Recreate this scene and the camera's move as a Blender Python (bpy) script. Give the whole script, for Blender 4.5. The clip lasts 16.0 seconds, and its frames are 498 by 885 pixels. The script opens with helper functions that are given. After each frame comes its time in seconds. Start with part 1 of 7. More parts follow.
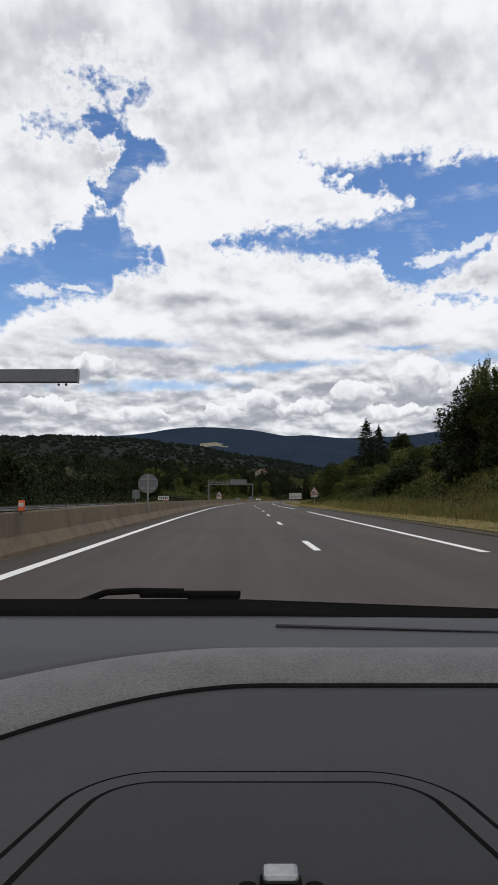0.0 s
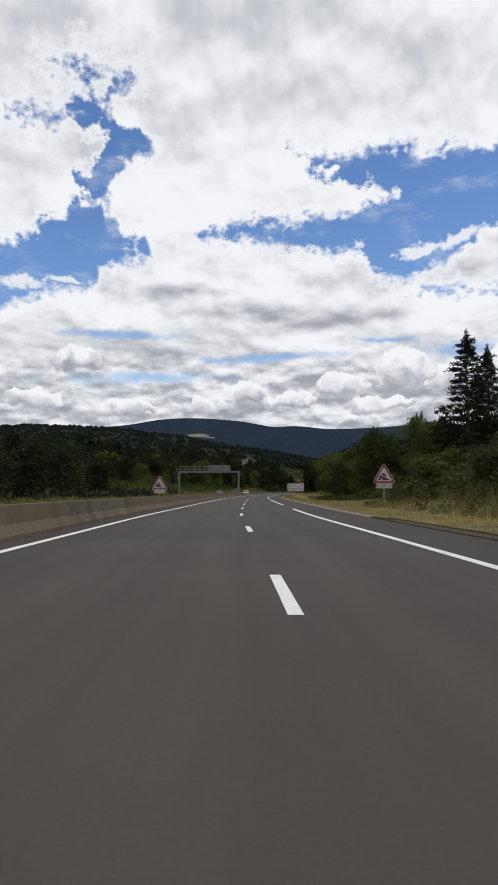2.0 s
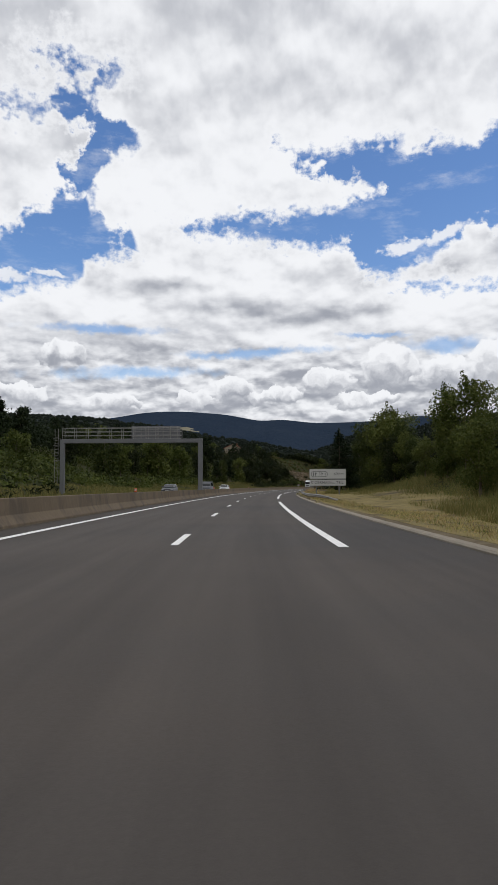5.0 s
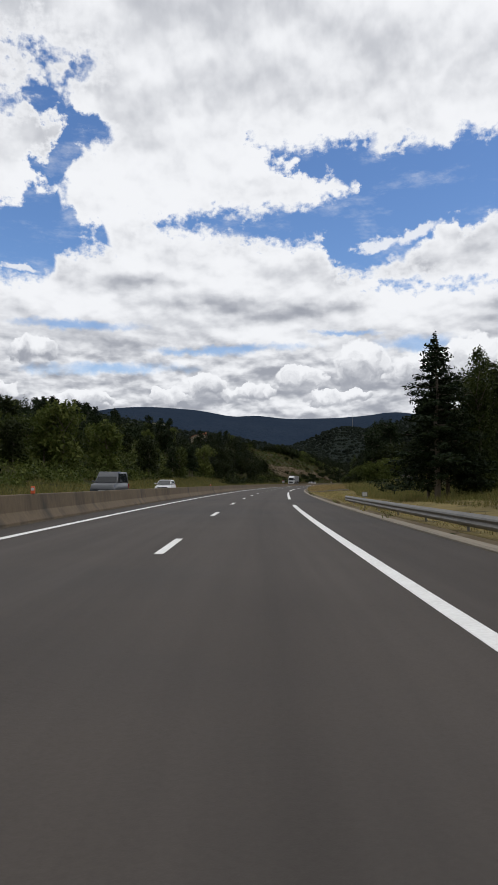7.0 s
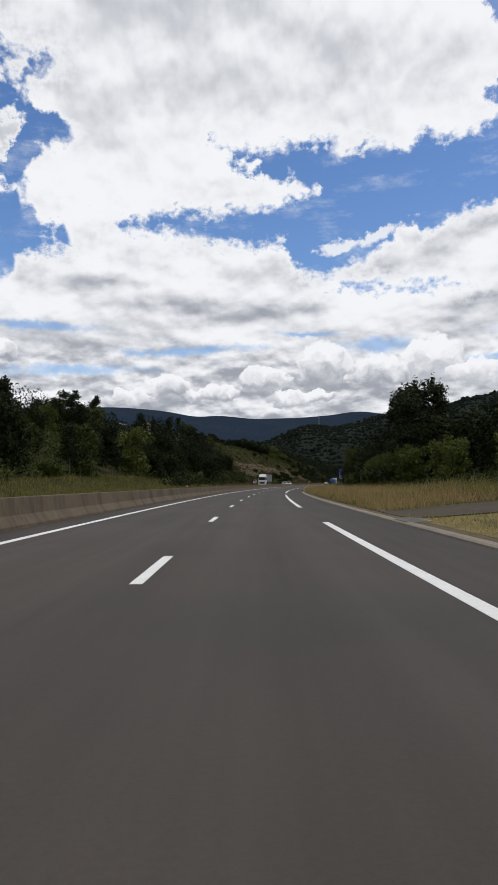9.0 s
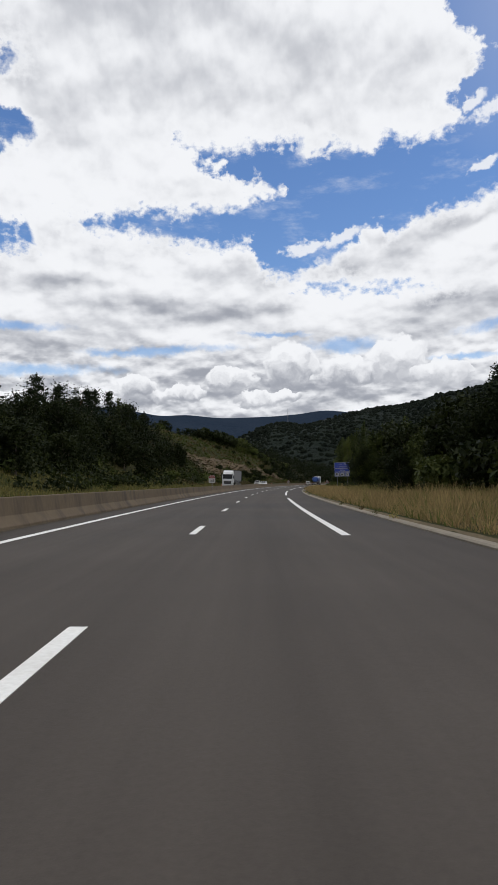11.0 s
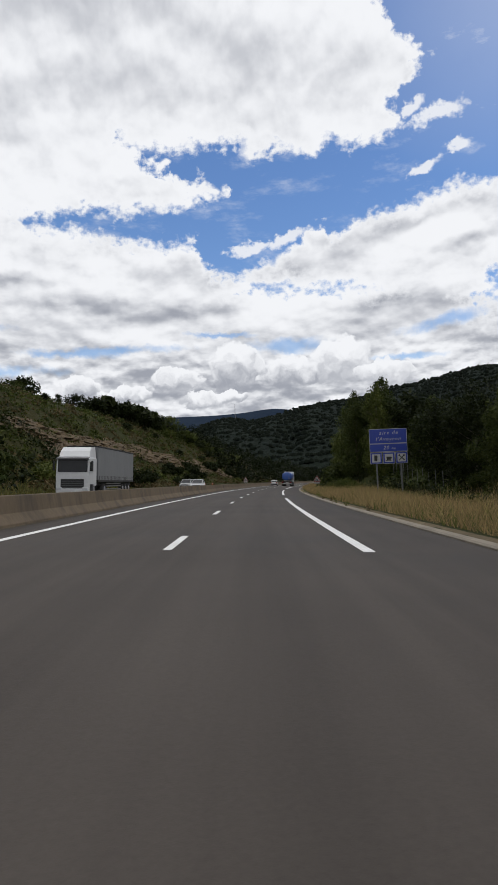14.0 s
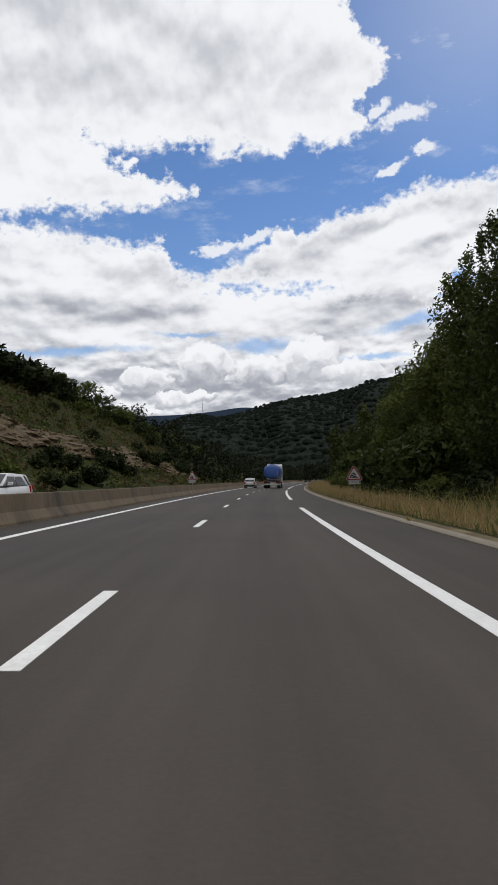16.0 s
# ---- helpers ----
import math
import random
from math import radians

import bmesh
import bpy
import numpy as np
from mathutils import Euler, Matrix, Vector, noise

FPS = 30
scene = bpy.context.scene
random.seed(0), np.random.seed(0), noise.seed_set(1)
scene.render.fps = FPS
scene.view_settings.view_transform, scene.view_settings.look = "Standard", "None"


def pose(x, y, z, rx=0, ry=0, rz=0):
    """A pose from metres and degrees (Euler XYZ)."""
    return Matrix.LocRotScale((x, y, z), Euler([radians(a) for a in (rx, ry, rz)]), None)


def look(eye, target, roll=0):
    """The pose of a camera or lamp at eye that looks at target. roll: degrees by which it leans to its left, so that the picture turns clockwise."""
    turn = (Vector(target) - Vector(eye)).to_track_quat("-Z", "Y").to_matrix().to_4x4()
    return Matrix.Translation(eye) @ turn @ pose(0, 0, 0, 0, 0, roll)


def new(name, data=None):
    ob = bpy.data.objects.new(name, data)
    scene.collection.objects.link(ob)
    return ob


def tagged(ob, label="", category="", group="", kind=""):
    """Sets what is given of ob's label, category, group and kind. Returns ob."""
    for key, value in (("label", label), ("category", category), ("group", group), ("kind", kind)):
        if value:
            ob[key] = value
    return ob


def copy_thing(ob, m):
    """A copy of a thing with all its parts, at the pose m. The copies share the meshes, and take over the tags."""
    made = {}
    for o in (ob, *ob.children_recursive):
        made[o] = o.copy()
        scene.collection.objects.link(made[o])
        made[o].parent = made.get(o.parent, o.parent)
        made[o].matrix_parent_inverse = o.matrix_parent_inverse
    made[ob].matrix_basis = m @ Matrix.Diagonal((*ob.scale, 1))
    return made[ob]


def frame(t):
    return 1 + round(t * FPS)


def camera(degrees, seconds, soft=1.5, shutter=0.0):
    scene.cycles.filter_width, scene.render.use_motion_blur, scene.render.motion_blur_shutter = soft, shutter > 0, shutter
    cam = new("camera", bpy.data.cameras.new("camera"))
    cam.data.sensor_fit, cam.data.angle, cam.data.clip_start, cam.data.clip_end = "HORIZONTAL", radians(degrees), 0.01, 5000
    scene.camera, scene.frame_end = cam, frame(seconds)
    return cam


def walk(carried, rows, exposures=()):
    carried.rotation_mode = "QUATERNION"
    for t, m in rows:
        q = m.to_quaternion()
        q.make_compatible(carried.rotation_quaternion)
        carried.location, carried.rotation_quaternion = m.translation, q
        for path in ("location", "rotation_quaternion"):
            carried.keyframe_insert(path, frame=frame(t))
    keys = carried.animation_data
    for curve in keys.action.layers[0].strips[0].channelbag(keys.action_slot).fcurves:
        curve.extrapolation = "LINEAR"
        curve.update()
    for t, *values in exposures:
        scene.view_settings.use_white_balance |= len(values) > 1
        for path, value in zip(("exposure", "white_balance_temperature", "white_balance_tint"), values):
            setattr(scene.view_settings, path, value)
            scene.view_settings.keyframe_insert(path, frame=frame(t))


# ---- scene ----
cam = camera(40.0, 16.0, soft=1.5)

# The drive: seconds, metres along the lane, yaw, pitch, roll, offset of the lane line to the right of the camera.
EYE = 1.13
DRIVE = (
    (0, 0, 0.00, 4.80, 0.00, 1.60), (0.5, 14.8, -0.20, 4.76, 0.15, 1.40), (1, 29.8, -0.41, 4.46, 0.25, 1.15),
    (1.5, 44.8, -0.80, 4.15, 0.19, 0.90), (2, 60, -1.09, 4.12, 0.23, 0.60), (2.5, 76, -1.37, 4.06, 0.28, 0.15),
    (3, 92, -1.52, 3.42, 0.50, -0.55), (5.5, 173.5, -2.55, 3.74, 0.25, -1.55), (6, 190.2, -3.04, 3.23, 0.50, -1.55),
    (6.5, 207.2, -3.72, 3.33, 0.39, -1.52), (7, 224.3, -4.52, 3.44, 0.25, -1.50), (7.5, 241.4, -5.18, 3.50, 0.60, -1.50),
    (8, 258.5, -5.95, 3.50, 0.58, -1.48), (8.5, 275.6, -6.86, 3.50, 0.50, -1.38), (9, 292.5, -7.52, 3.50, 0.80, -1.32),
    (11.5, 380.8, -11.02, 3.43, 1.09, -1.40), (12, 398.7, -11.75, 3.36, 1.05, -1.40), (12.5, 416.5, -12.44, 3.31, 1.21, -1.40),
    (13, 434.5, -13.23, 3.30, 1.45, -1.42), (13.5, 452.6, -13.99, 3.18, 1.95, -1.44), (14, 470.7, -14.69, 3.40, 2.15, -1.46),
    (14.5, 488.8, -15.35, 3.21, 2.20, -1.48), (15, 506.9, -16.00, 3.21, 2.40, -1.50), (15.5, 525, -16.72, 3.34, 2.50, -1.50),
    (16, 543.2, -17.24, 3.30, 2.50, -1.50))


def smooth(a, b, x):
    k = np.clip((x - a) / (b - a), 0, 1)
    return k * k * (3 - 2 * k)


# The line of travel, one sample a metre, from the heading; the road follows it.
S0, S1 = -150, 1700
AXIS_S = np.arange(S0, S1 + 1.0)
_hs = [-150, 0] + [d[1] for d in DRIVE[1:]] + [590, 650, 730, 830, 2000]
_hv = [0, 0] + [d[2] for d in DRIVE[1:]] + [-19.3, -22.0, -24.5, -26.0, -26.0]
HEADING = np.interp(AXIS_S, _hs, _hv)
_ker = np.hanning(31) / np.hanning(31).sum()
HEADING = np.convolve(np.pad(HEADING, 15, mode="edge"), _ker, "valid")
_rad = np.radians(HEADING)
AX = np.cumsum(-np.sin(_rad))
AY = np.cumsum(np.cos(_rad))
AX, AY = AX - AX[-S0], AY - AY[-S0]
_us = np.interp(AXIS_S, [d[1] for d in DRIVE], [d[5] for d in DRIVE])
LANE = np.convolve(np.pad(_us, 15, mode="edge"), _ker, "valid")
BANK = np.interp(AXIS_S, [0, 60, 220, 290, 380, 435, 480, 540, 900, 1100], [0, .25, .35, .6, 1.05, 1.4, 2.1, 2.5, 2.5, 0.5])
GRADE = np.interp(AXIS_S, [-150, 15, 75, 2000], [0.006, 0.006, 0, 0])
AZ = np.cumsum(GRADE)
AZ = AZ - AZ[-S0]


def on_axis(s):
    """Place and heading (radians) of the line of travel at s metres."""
    s = np.asarray(s, float)
    return (np.interp(s, AXIS_S, AX), np.interp(s, AXIS_S, AY), np.interp(s, AXIS_S, AZ), np.interp(s, AXIS_S, _rad),
            np.interp(s, AXIS_S, LANE), np.radians(np.interp(s, AXIS_S, BANK)))


def road_xyz(s, u, h):
    """World coordinates of a place u metres right of the lane line and h metres over the road plane."""
    x, y, z, a, lane, bank = on_axis(s)
    r = u + lane
    drop = np.where(np.abs(r) < 30, r, np.sign(r) * (30 + (np.abs(r) - 30) * 0.15))
    return x + np.cos(a) * r, y + np.sin(a) * r, z + h - drop * np.tan(bank)


def spot(s, u, h=0.0, turn=0.0):
    """The pose of a thing that stands upright on the road plane, facing along the road."""
    x, y, z = road_xyz(s, u, h)
    return pose(float(x), float(y), float(z), 0, 0, float(np.degrees(on_axis(s)[3])) + turn)


ROWS = []
for t, s, yaw, pitch, roll, lane in DRIVE:
    x, y, z, a, _, bank = on_axis(s)
    ROWS.append((t, pose(float(x), float(y), float(z) + EYE, 90 + pitch, roll, yaw)))
walk(cam, ROWS)
EDGE0 = 66.0

# ---- world and sun ----
SUN_EL, SUN_AZ = 60.0, 112.0    # degrees, the azimuth to the right of the first heading
world = bpy.data.worlds.new("cloudy_sky")
scene.world = world
world.use_nodes = True
wt = world.node_tree
wt.nodes.clear()


def wnode(kind, **kw):
    n = wt.nodes.new(kind)
    for k, v in kw.items():
        setattr(n, k, v)
    return n


def wmath(op, a, b=None, clamp=False):
    n = wnode("ShaderNodeMath", operation=op, use_clamp=clamp)
    for i, v in enumerate((a, b)):
        if v is None:
            continue
        if isinstance(v, (int, float)):
            n.inputs[i].default_value = v
        else:
            wt.links.new(v, n.inputs[i])
    return n.outputs[0]


def wstep(x, lo, hi):
    n = wnode("ShaderNodeMapRange", interpolation_type="SMOOTHSTEP")
    wt.links.new(x, n.inputs[0])
    n.inputs[1].default_value, n.inputs[2].default_value = lo, hi
    return n.outputs[0]


def wnoise(vec, scale, detail, rough, lac=2.0):
    n = wnode("ShaderNodeTexNoise", noise_dimensions="3D")
    n.inputs["Scale"].default_value, n.inputs["Detail"].default_value = scale, detail
    n.inputs["Roughness"].default_value, n.inputs["Lacunarity"].default_value = rough, lac
    wt.links.new(vec, n.inputs["Vector"])
    return n


coord = wnode("ShaderNodeTexCoord").outputs["Generated"]
sep = wnode("ShaderNodeSeparateXYZ")
wt.links.new(coord, sep.inputs[0])
az = wmath("MULTIPLY", wmath("ARCTAN2", sep.outputs[0], sep.outputs[1]), 57.2958)
el = wmath("MULTIPLY", wmath("ARCSINE", sep.outputs[2]), 57.2958)
comb = wnode("ShaderNodeCombineXYZ")
wt.links.new(az, comb.inputs[0])
wt.links.new(el, comb.inputs[1])
flat = comb.outputs[0]
# the map of the sky in degrees of azimuth and elevation, ragged by three sizes of billows
big = wnoise(flat, 0.16, 4, 0.6)
fine = wnoise(flat, 0.50, 6, 0.55)


def wvec(op, a, b):
    n = wnode("ShaderNodeVectorMath", operation=op)
    for i, v in enumerate((a, b)):
        if isinstance(v, tuple):
            n.inputs[i].default_value = v
        else:
            wt.links.new(v, n.inputs[i])
    return n.outputs[0]


grit = wnoise(wvec("MULTIPLY", flat, (1.0, 1.25, 1)), 1.5, 4, 0.55)
w1 = wvec("MULTIPLY", wvec("SUBTRACT", big.outputs["Color"], (.5, .5, .5)), (1.2, 0.8, 0))
w2 = wvec("MULTIPLY", wvec("SUBTRACT", fine.outputs["Color"], (.5, .5, .5)), (1.8, 1.4, 0))
w3 = wvec("MULTIPLY", wvec("SUBTRACT", grit.outputs["Color"], (.5, .5, .5)), (0.9, 0.7, 0))
soft_map = wvec("ADD", flat, w1)
ragged = wvec("ADD", wvec("ADD", soft_map, w2), w3)
rsep = wnode("ShaderNodeSeparateXYZ")
wt.links.new(ragged, rsep.inputs[0])
raz, rel = rsep.outputs[0], wmath("MULTIPLY", rsep.outputs[1], 1.03)
rel_west = wmath("MULTIPLY", rsep.outputs[1], 0.985)


def edge(x, points, out=45.0):
    """An edge of a cloud as a line through points, both in degrees."""
    lo, hi = points[0][0], points[-1][0]
    n = wnode("ShaderNodeValToRGB")
    el_ = n.color_ramp.elements
    while len(el_) < len(points):
        el_.new(0.5)
    for k, (a, v) in enumerate(points):
        el_[k].position = (a - lo) / (hi - lo)
        c = v / out * 0.5 + 0.5
        el_[k].color = (c, c, c, 1)
    mr = wnode("ShaderNodeMapRange")
    wt.links.new(x, mr.inputs[0])
    mr.inputs[1].default_value, mr.inputs[2].default_value = lo, hi
    wt.links.new(mr.outputs[0], n.inputs[0])
    return wmath("MULTIPLY", wmath("SUBTRACT", n.outputs[0], 0.5), 2 * out)


def between(x, y, low_, high_):
    """Depth inside the gap between two edges."""
    lo, hi = max(low_[0][0], high_[0][0]), min(low_[-1][0], high_[-1][0])
    v = wmath("MINIMUM", wmath("SUBTRACT", edge(x, high_), y), wmath("SUBTRACT", y, edge(x, low_)))
    return wmath("MINIMUM", v, wmath("MINIMUM", wmath("SUBTRACT", x, lo), wmath("SUBTRACT", hi, x)))


def blobs(vec, shapes):
    """Union of soft ellipses: azimuth, elevation, half width, half height, tilt, all in degrees."""
    total = None
    for a, e, ra, re, tilt in shapes:
        m = wnode("ShaderNodeMapping", vector_type="TEXTURE")
        wt.links.new(vec, m.inputs["Vector"])
        m.inputs["Location"].default_value = (a, e, 0)
        m.inputs["Rotation"].default_value = (0, 0, radians(tilt))
        m.inputs["Scale"].default_value = (ra, re, 1)
        ln = wnode("ShaderNodeVectorMath", operation="LENGTH")
        wt.links.new(m.outputs[0], ln.inputs[0])
        v = wmath("SUBTRACT", 1.0, ln.outputs["Value"])
        total = v if total is None else wmath("MAXIMUM", total, v)
    return total


# gaps between the clouds: the long one ahead, the wedge over its tongue, the clearings to the west and to the east, the channel
MID_TOP = [(-3.9, 21.8), (-2.2, 22.4), (-0.0, 22.6), (2.2, 22.9), (4.4, 22.7), (6.8, 23.0), (8.2, 23.3), (11.5, 23.9), (13.7, 24.4), (14.1, 28.0), (15.1, 27.0), (16.1, 26.7), (18.0, 27.5), (20.9, 27.0), (22.4, 27.6), (24.3, 27.3), (26.2, 27.5), (28.6, 28.0), (31, 29), (70, 29)]
MID_BASE = [(-3.9, 21.6), (-2.3, 21.3), (0.3, 21.0), (2.1, 20.6), (4.4, 20.4), (6.7, 20.2), (10.9, 20.0), (11.4, 18.9), (12.3, 17.8), (14.4, 17.2), (16.1, 18.1), (17.3, 18.6), (20.1, 20.6), (23.9, 21.3), (25.9, 21.8), (29.7, 22.2), (32.5, 22.9), (35.2, 23.3), (38.7, 23.4), (70, 23.3)]
WEDGE_TOP = [(4.9, 28.4), (6.9, 27.4), (9.3, 27.8), (12.2, 27.7), (14.1, 28.1), (15.6, 28.1)]
WEDGE_BASE = [(4.9, 28.3), (6.2, 27.0), (8.6, 26.4), (9.2, 25.4), (11.6, 25.1), (13.7, 24.4), (15.4, 23.9)]
WEST_TOP = [(-32, 18), (-23.0, 18.4), (-20.5, 18.9), (-16.7, 20.1), (-15.7, 21.3), (-13.1, 22.8), (-11.4, 23.4), (-10.9, 21.8), (-9.7, 21.0), (-7.8, 20.5), (-7.3, 19.4), (-6.8, 18.6)]
WEST_BASE = [(-32, 12.3), (-22.8, 12.4), (-20.3, 12.8), (-19.1, 14.0), (-16.9, 15.3), (-14.7, 15.7), (-11.9, 16.3), (-11.5, 17.7), (-9.2, 18.2), (-6.8, 18.5)]
EAST_EDGE = [(23, 30.4), (27.4, 29.6), (28.8, 28.2), (29.7, 27.1), (30.5, 28.3), (31.3, 30.3), (32.3, 30.7), (33.5, 29.5), (35.5, 27.7), (37.5, 26.9), (39.6, 25.2), (44, 24), (60, 24)]
EAST_END = [(23, 62), (40, 60), (60, 58)]
CHANNEL_W = [(21.0, -13.6), (22.7, -13.2), (24.8, -12.1), (26.2, -11.0), (27.0, -10.7), (28.1, -11.7), (29.0, -12.4), (30.6, -13.2)]
CHANNEL_E = [(21.0, -11.4), (22.8, -11.0), (23.7, -10.9), (24.8, -9.4), (25.9, -8.4), (26.8, -7.2), (27.6, -7.4), (28.1, -8.8), (28.6, -10.3), (29.4, -11.6), (30.6, -12.2)]
# small holes and thin streaks of blue
HOLES = [(-12.8, 32.0, 1.6, 0.8, 5), (-9.4, 31.8, 1.0, 0.6, 20), (-16.8, 28.5, 1.3, 0.7, 0), (-12.7, 30.1, 1.4, 0.9, -30), (17.4, 16.1, 1.6, 0.4, 4), (22.0, 15.6, 2.3, 0.4, 0), (35.9, 14.9, 1.4, 0.9, 30)]
STREAKS = [(3.3, 11.2, 5.5, 0.40, 3), (-7.2, 9.4, 7.0, 0.55, 2), (18.6, 11.3, 3.6, 0.65, 0), (-10.0, 12.9, 5.0, 0.4, 0), (30.9, 12.5, 3.0, 0.6, 8), (0.1, 11.0, 4.2, 0.35, 0), (28.0, 9.9, 3.0, 0.3, 0), (12.5, 12.4, 3.0, 0.25, -3)]
GREY = [(9.6, 30.5, 11, 2.6, -6), (18, 33, 8, 3, 0), (-14, 33.5, 12, 4.5, 0), (-17, 25.5, 4, 1.6, 0), (-11, 32.0, 13, 6.0, 0), (-14, 29.0, 9, 6, 0), (3, 36, 16, 2.6, 0), (9.0, 14.0, 6, 1.0, 4), (0.5, 14.8, 8, 1.0, 0), (-4, 16.6, 5, 0.8, 0), (30.5, 20.4, 5, 0.9, 14), (34, 18.5, 4, 0.8, 10), (26, 14.5, 5, 0.8, 4), (24, 31.5, 4, 1.4, 20)]
HEAPS = [(14.0, 9.6, 2.4, 2.5, 0.8), (22.7, 9.6, 2.9, 2.3, 0.65), (8.9, 8.7, 2.3, 1.3, 0.75), (18.6, 9.0, 2.4, 1.6, 0.8), (26.4, 8.6, 2.6, 1.2, 0.6), (-13.0, 10.7, 2.0, 1.2, 1.0), (1.0, 8.0, 1.9, 1.2, 0.95), (-2.3, 7.3, 1.6, 0.7, 0.5), (-9.0, 6.9, 2.6, 0.8, 0.7), (4.6, 7.5, 2.6, 0.8, 0.8), (-16.5, 7.4, 2.4, 0.9, 0.8), (12.0, 7.1, 3.0, 0.7, 0.7)]

fine_out = fine.outputs[0]
# the western cloud is broken up into scraps round the channel
broken = wmath("MULTIPLY", wmath("MAXIMUM", blobs(soft_map, [(-11.5, 26.0, 6.0, 6.5, 0), (-8.0, 21.5, 5.0, 3.0, 0), (9.0, 24.8, 5.0, 1.8, 0), (21.0, 20.0, 6.0, 2.0, 15)]), 0.0), wmath("MULTIPLY", wmath("SUBTRACT", fine_out, 0.47), 9.0))
gap = between(raz, rel, MID_BASE, MID_TOP)
gap = wmath("MAXIMUM", gap, between(raz, rel, WEDGE_BASE, WEDGE_TOP))
gap = wmath("MAXIMUM", gap, between(raz, rel_west, WEST_BASE, WEST_TOP))
gap = wmath("MAXIMUM", gap, between(rel, raz, EAST_EDGE, EAST_END))
gap = wmath("MAXIMUM", gap, between(rel_west, raz, CHANNEL_W, CHANNEL_E))
gap = wmath("MAXIMUM", gap, wmath("MULTIPLY", blobs(ragged, HOLES), 0.55))
thin = wmath("MULTIPLY", blobs(wvec("ADD", soft_map, w3), STREAKS), 0.34)
gap = wmath("ADD", wmath("ADD", gap, broken), wmath("MULTIPLY", wmath("SUBTRACT", fine_out, 0.5), 2.2))
gap = wmath("ADD", gap, wmath("MULTIPLY", wmath("SUBTRACT", grit.outputs[0], 0.5), 2.4))
blue = wstep(gap, -0.35, 0.75)
blue = wmath("MAXIMUM", blue, wmath("MULTIPLY", wstep(wmath("ADD", thin, wmath("MULTIPLY", wmath("SUBTRACT", fine_out, 0.5), 0.7)), -0.10, 0.30), 0.8))
# veils and small scraps of thin cloud inside the blue
veil = wnoise(wvec("MULTIPLY", flat, (0.5, 1.3, 1)), 0.30, 7, 0.66)
blue = wmath("MULTIPLY", blue, wmath("SUBTRACT", 1.0, wmath("MAXIMUM", wmath("MULTIPLY", wstep(veil.outputs[0], 0.50, 0.78), 0.45), wmath("MULTIPLY", wmath("MAXIMUM", blobs(soft_map, [(44, 38, 22, 15, 20)]), 0.0), 0.36))))
scrap = blobs(ragged, [(31.6, 27.6, 2.6, 0.7, 8), (29.6, 28.4, 1.0, 0.5, 25), (33.2, 25.2, 1.2, 0.5, 0), (18.6, 20.0, 2.4, 0.5, 20), (15.4, 19.2, 2.2, 0.5, 10), (30.4, 24.0, 1.6, 0.4, 12), (-17.6, 16.6, 2.0, 0.5, 0), (-14.4, 17.0, 1.6, 0.35, 0)])
blue = wmath("MULTIPLY", blue, wmath("SUBTRACT", 1.0, wmath("MULTIPLY", wstep(wmath("ADD", scrap, wmath("MULTIPLY", wmath("SUBTRACT", grit.outputs[0], 0.5), 1.6)), -0.1, 0.5), 0.85)))
# billows: the cloud's thickness here against that a little higher gives lit tops and grey undersides
comb2 = wnode("ShaderNodeCombineXYZ")
wt.links.new(wmath("MULTIPLY", az, 0.65), comb2.inputs[0])
wt.links.new(wmath("MULTIPLY", wmath("LOGARITHM", wmath("MAXIMUM", wmath("ADD", el, 6.0), 1.0), 2.71828), 24.0), comb2.inputs[1])
deep = wvec("ADD", comb2.outputs[0], wvec("MULTIPLY", w2, (0.22, 0.22, 0)))


def billow(scale, up, detail=4.0, rough=0.5):
    here = wnoise(deep, scale, detail, rough).outputs[0]
    above = wnoise(wvec("ADD", deep, (0.25 * up, up, 0)), scale, detail, rough).outputs[0]
    return wmath("SUBTRACT", above, here)


grey = wmath("ADD", wmath("MULTIPLY", billow(0.17, 2.0, 3.5), 2.2), wmath("MULTIPLY", billow(0.50, 0.8, 3), 1.0))
grey = wmath("ADD", grey, wmath("MULTIPLY", billow(1.2, 0.40, 3, 0.5), 0.45))
lump = wnoise(wvec("MULTIPLY", soft_map, (0.7, 1.25, 1)), 0.20, 3, 0.45)
grey = wmath("ADD", grey, wmath("MULTIPLY", wmath("SUBTRACT", lump.outputs[0], 0.5), 1.1))
spot_grey = wmath("MULTIPLY", wmath("MAXIMUM", blobs(wvec("ADD", soft_map, wvec("MULTIPLY", w2, (0.8, 0.8, 0))), GREY), 0.0), 0.70)
low = wmath("MULTIPLY", wmath("SUBTRACT", 1.0, wstep(el, 6.0, 17.0)), 0.50)
# rows of small heaped clouds low down
row = wvec("ADD", wvec("MULTIPLY", flat, (0.75, 1.5, 1)), wvec("MULTIPLY", w2, (0.5, 0.6, 0)))
puff = wmath("SUBTRACT", wnoise(wvec("ADD", row, (0.1, 0.75, 0)), 0.62, 3, 0.5).outputs[0], wnoise(row, 0.62, 3, 0.5).outputs[0])
low = wmath("ADD", low, wmath("MULTIPLY", wmath("MULTIPLY", puff, 2.1), wmath("SUBTRACT", 1.0, wstep(el, 9.0, 14.0))))
grey = wstep(wmath("ADD", wmath("ADD", grey, spot_grey), low), -0.30, 1.10)
grey = wmath("MULTIPLY", grey, wmath("SUBTRACT", 1.0, wmath("MULTIPLY", wstep(el, 17.0, 28.0), 0.34)))
# edges of the gaps are thin and bright
grey = wmath("MULTIPLY", grey, wmath("SUBTRACT", 1.0, wmath("MULTIPLY", wstep(gap, -1.6, -0.1), 0.75)))
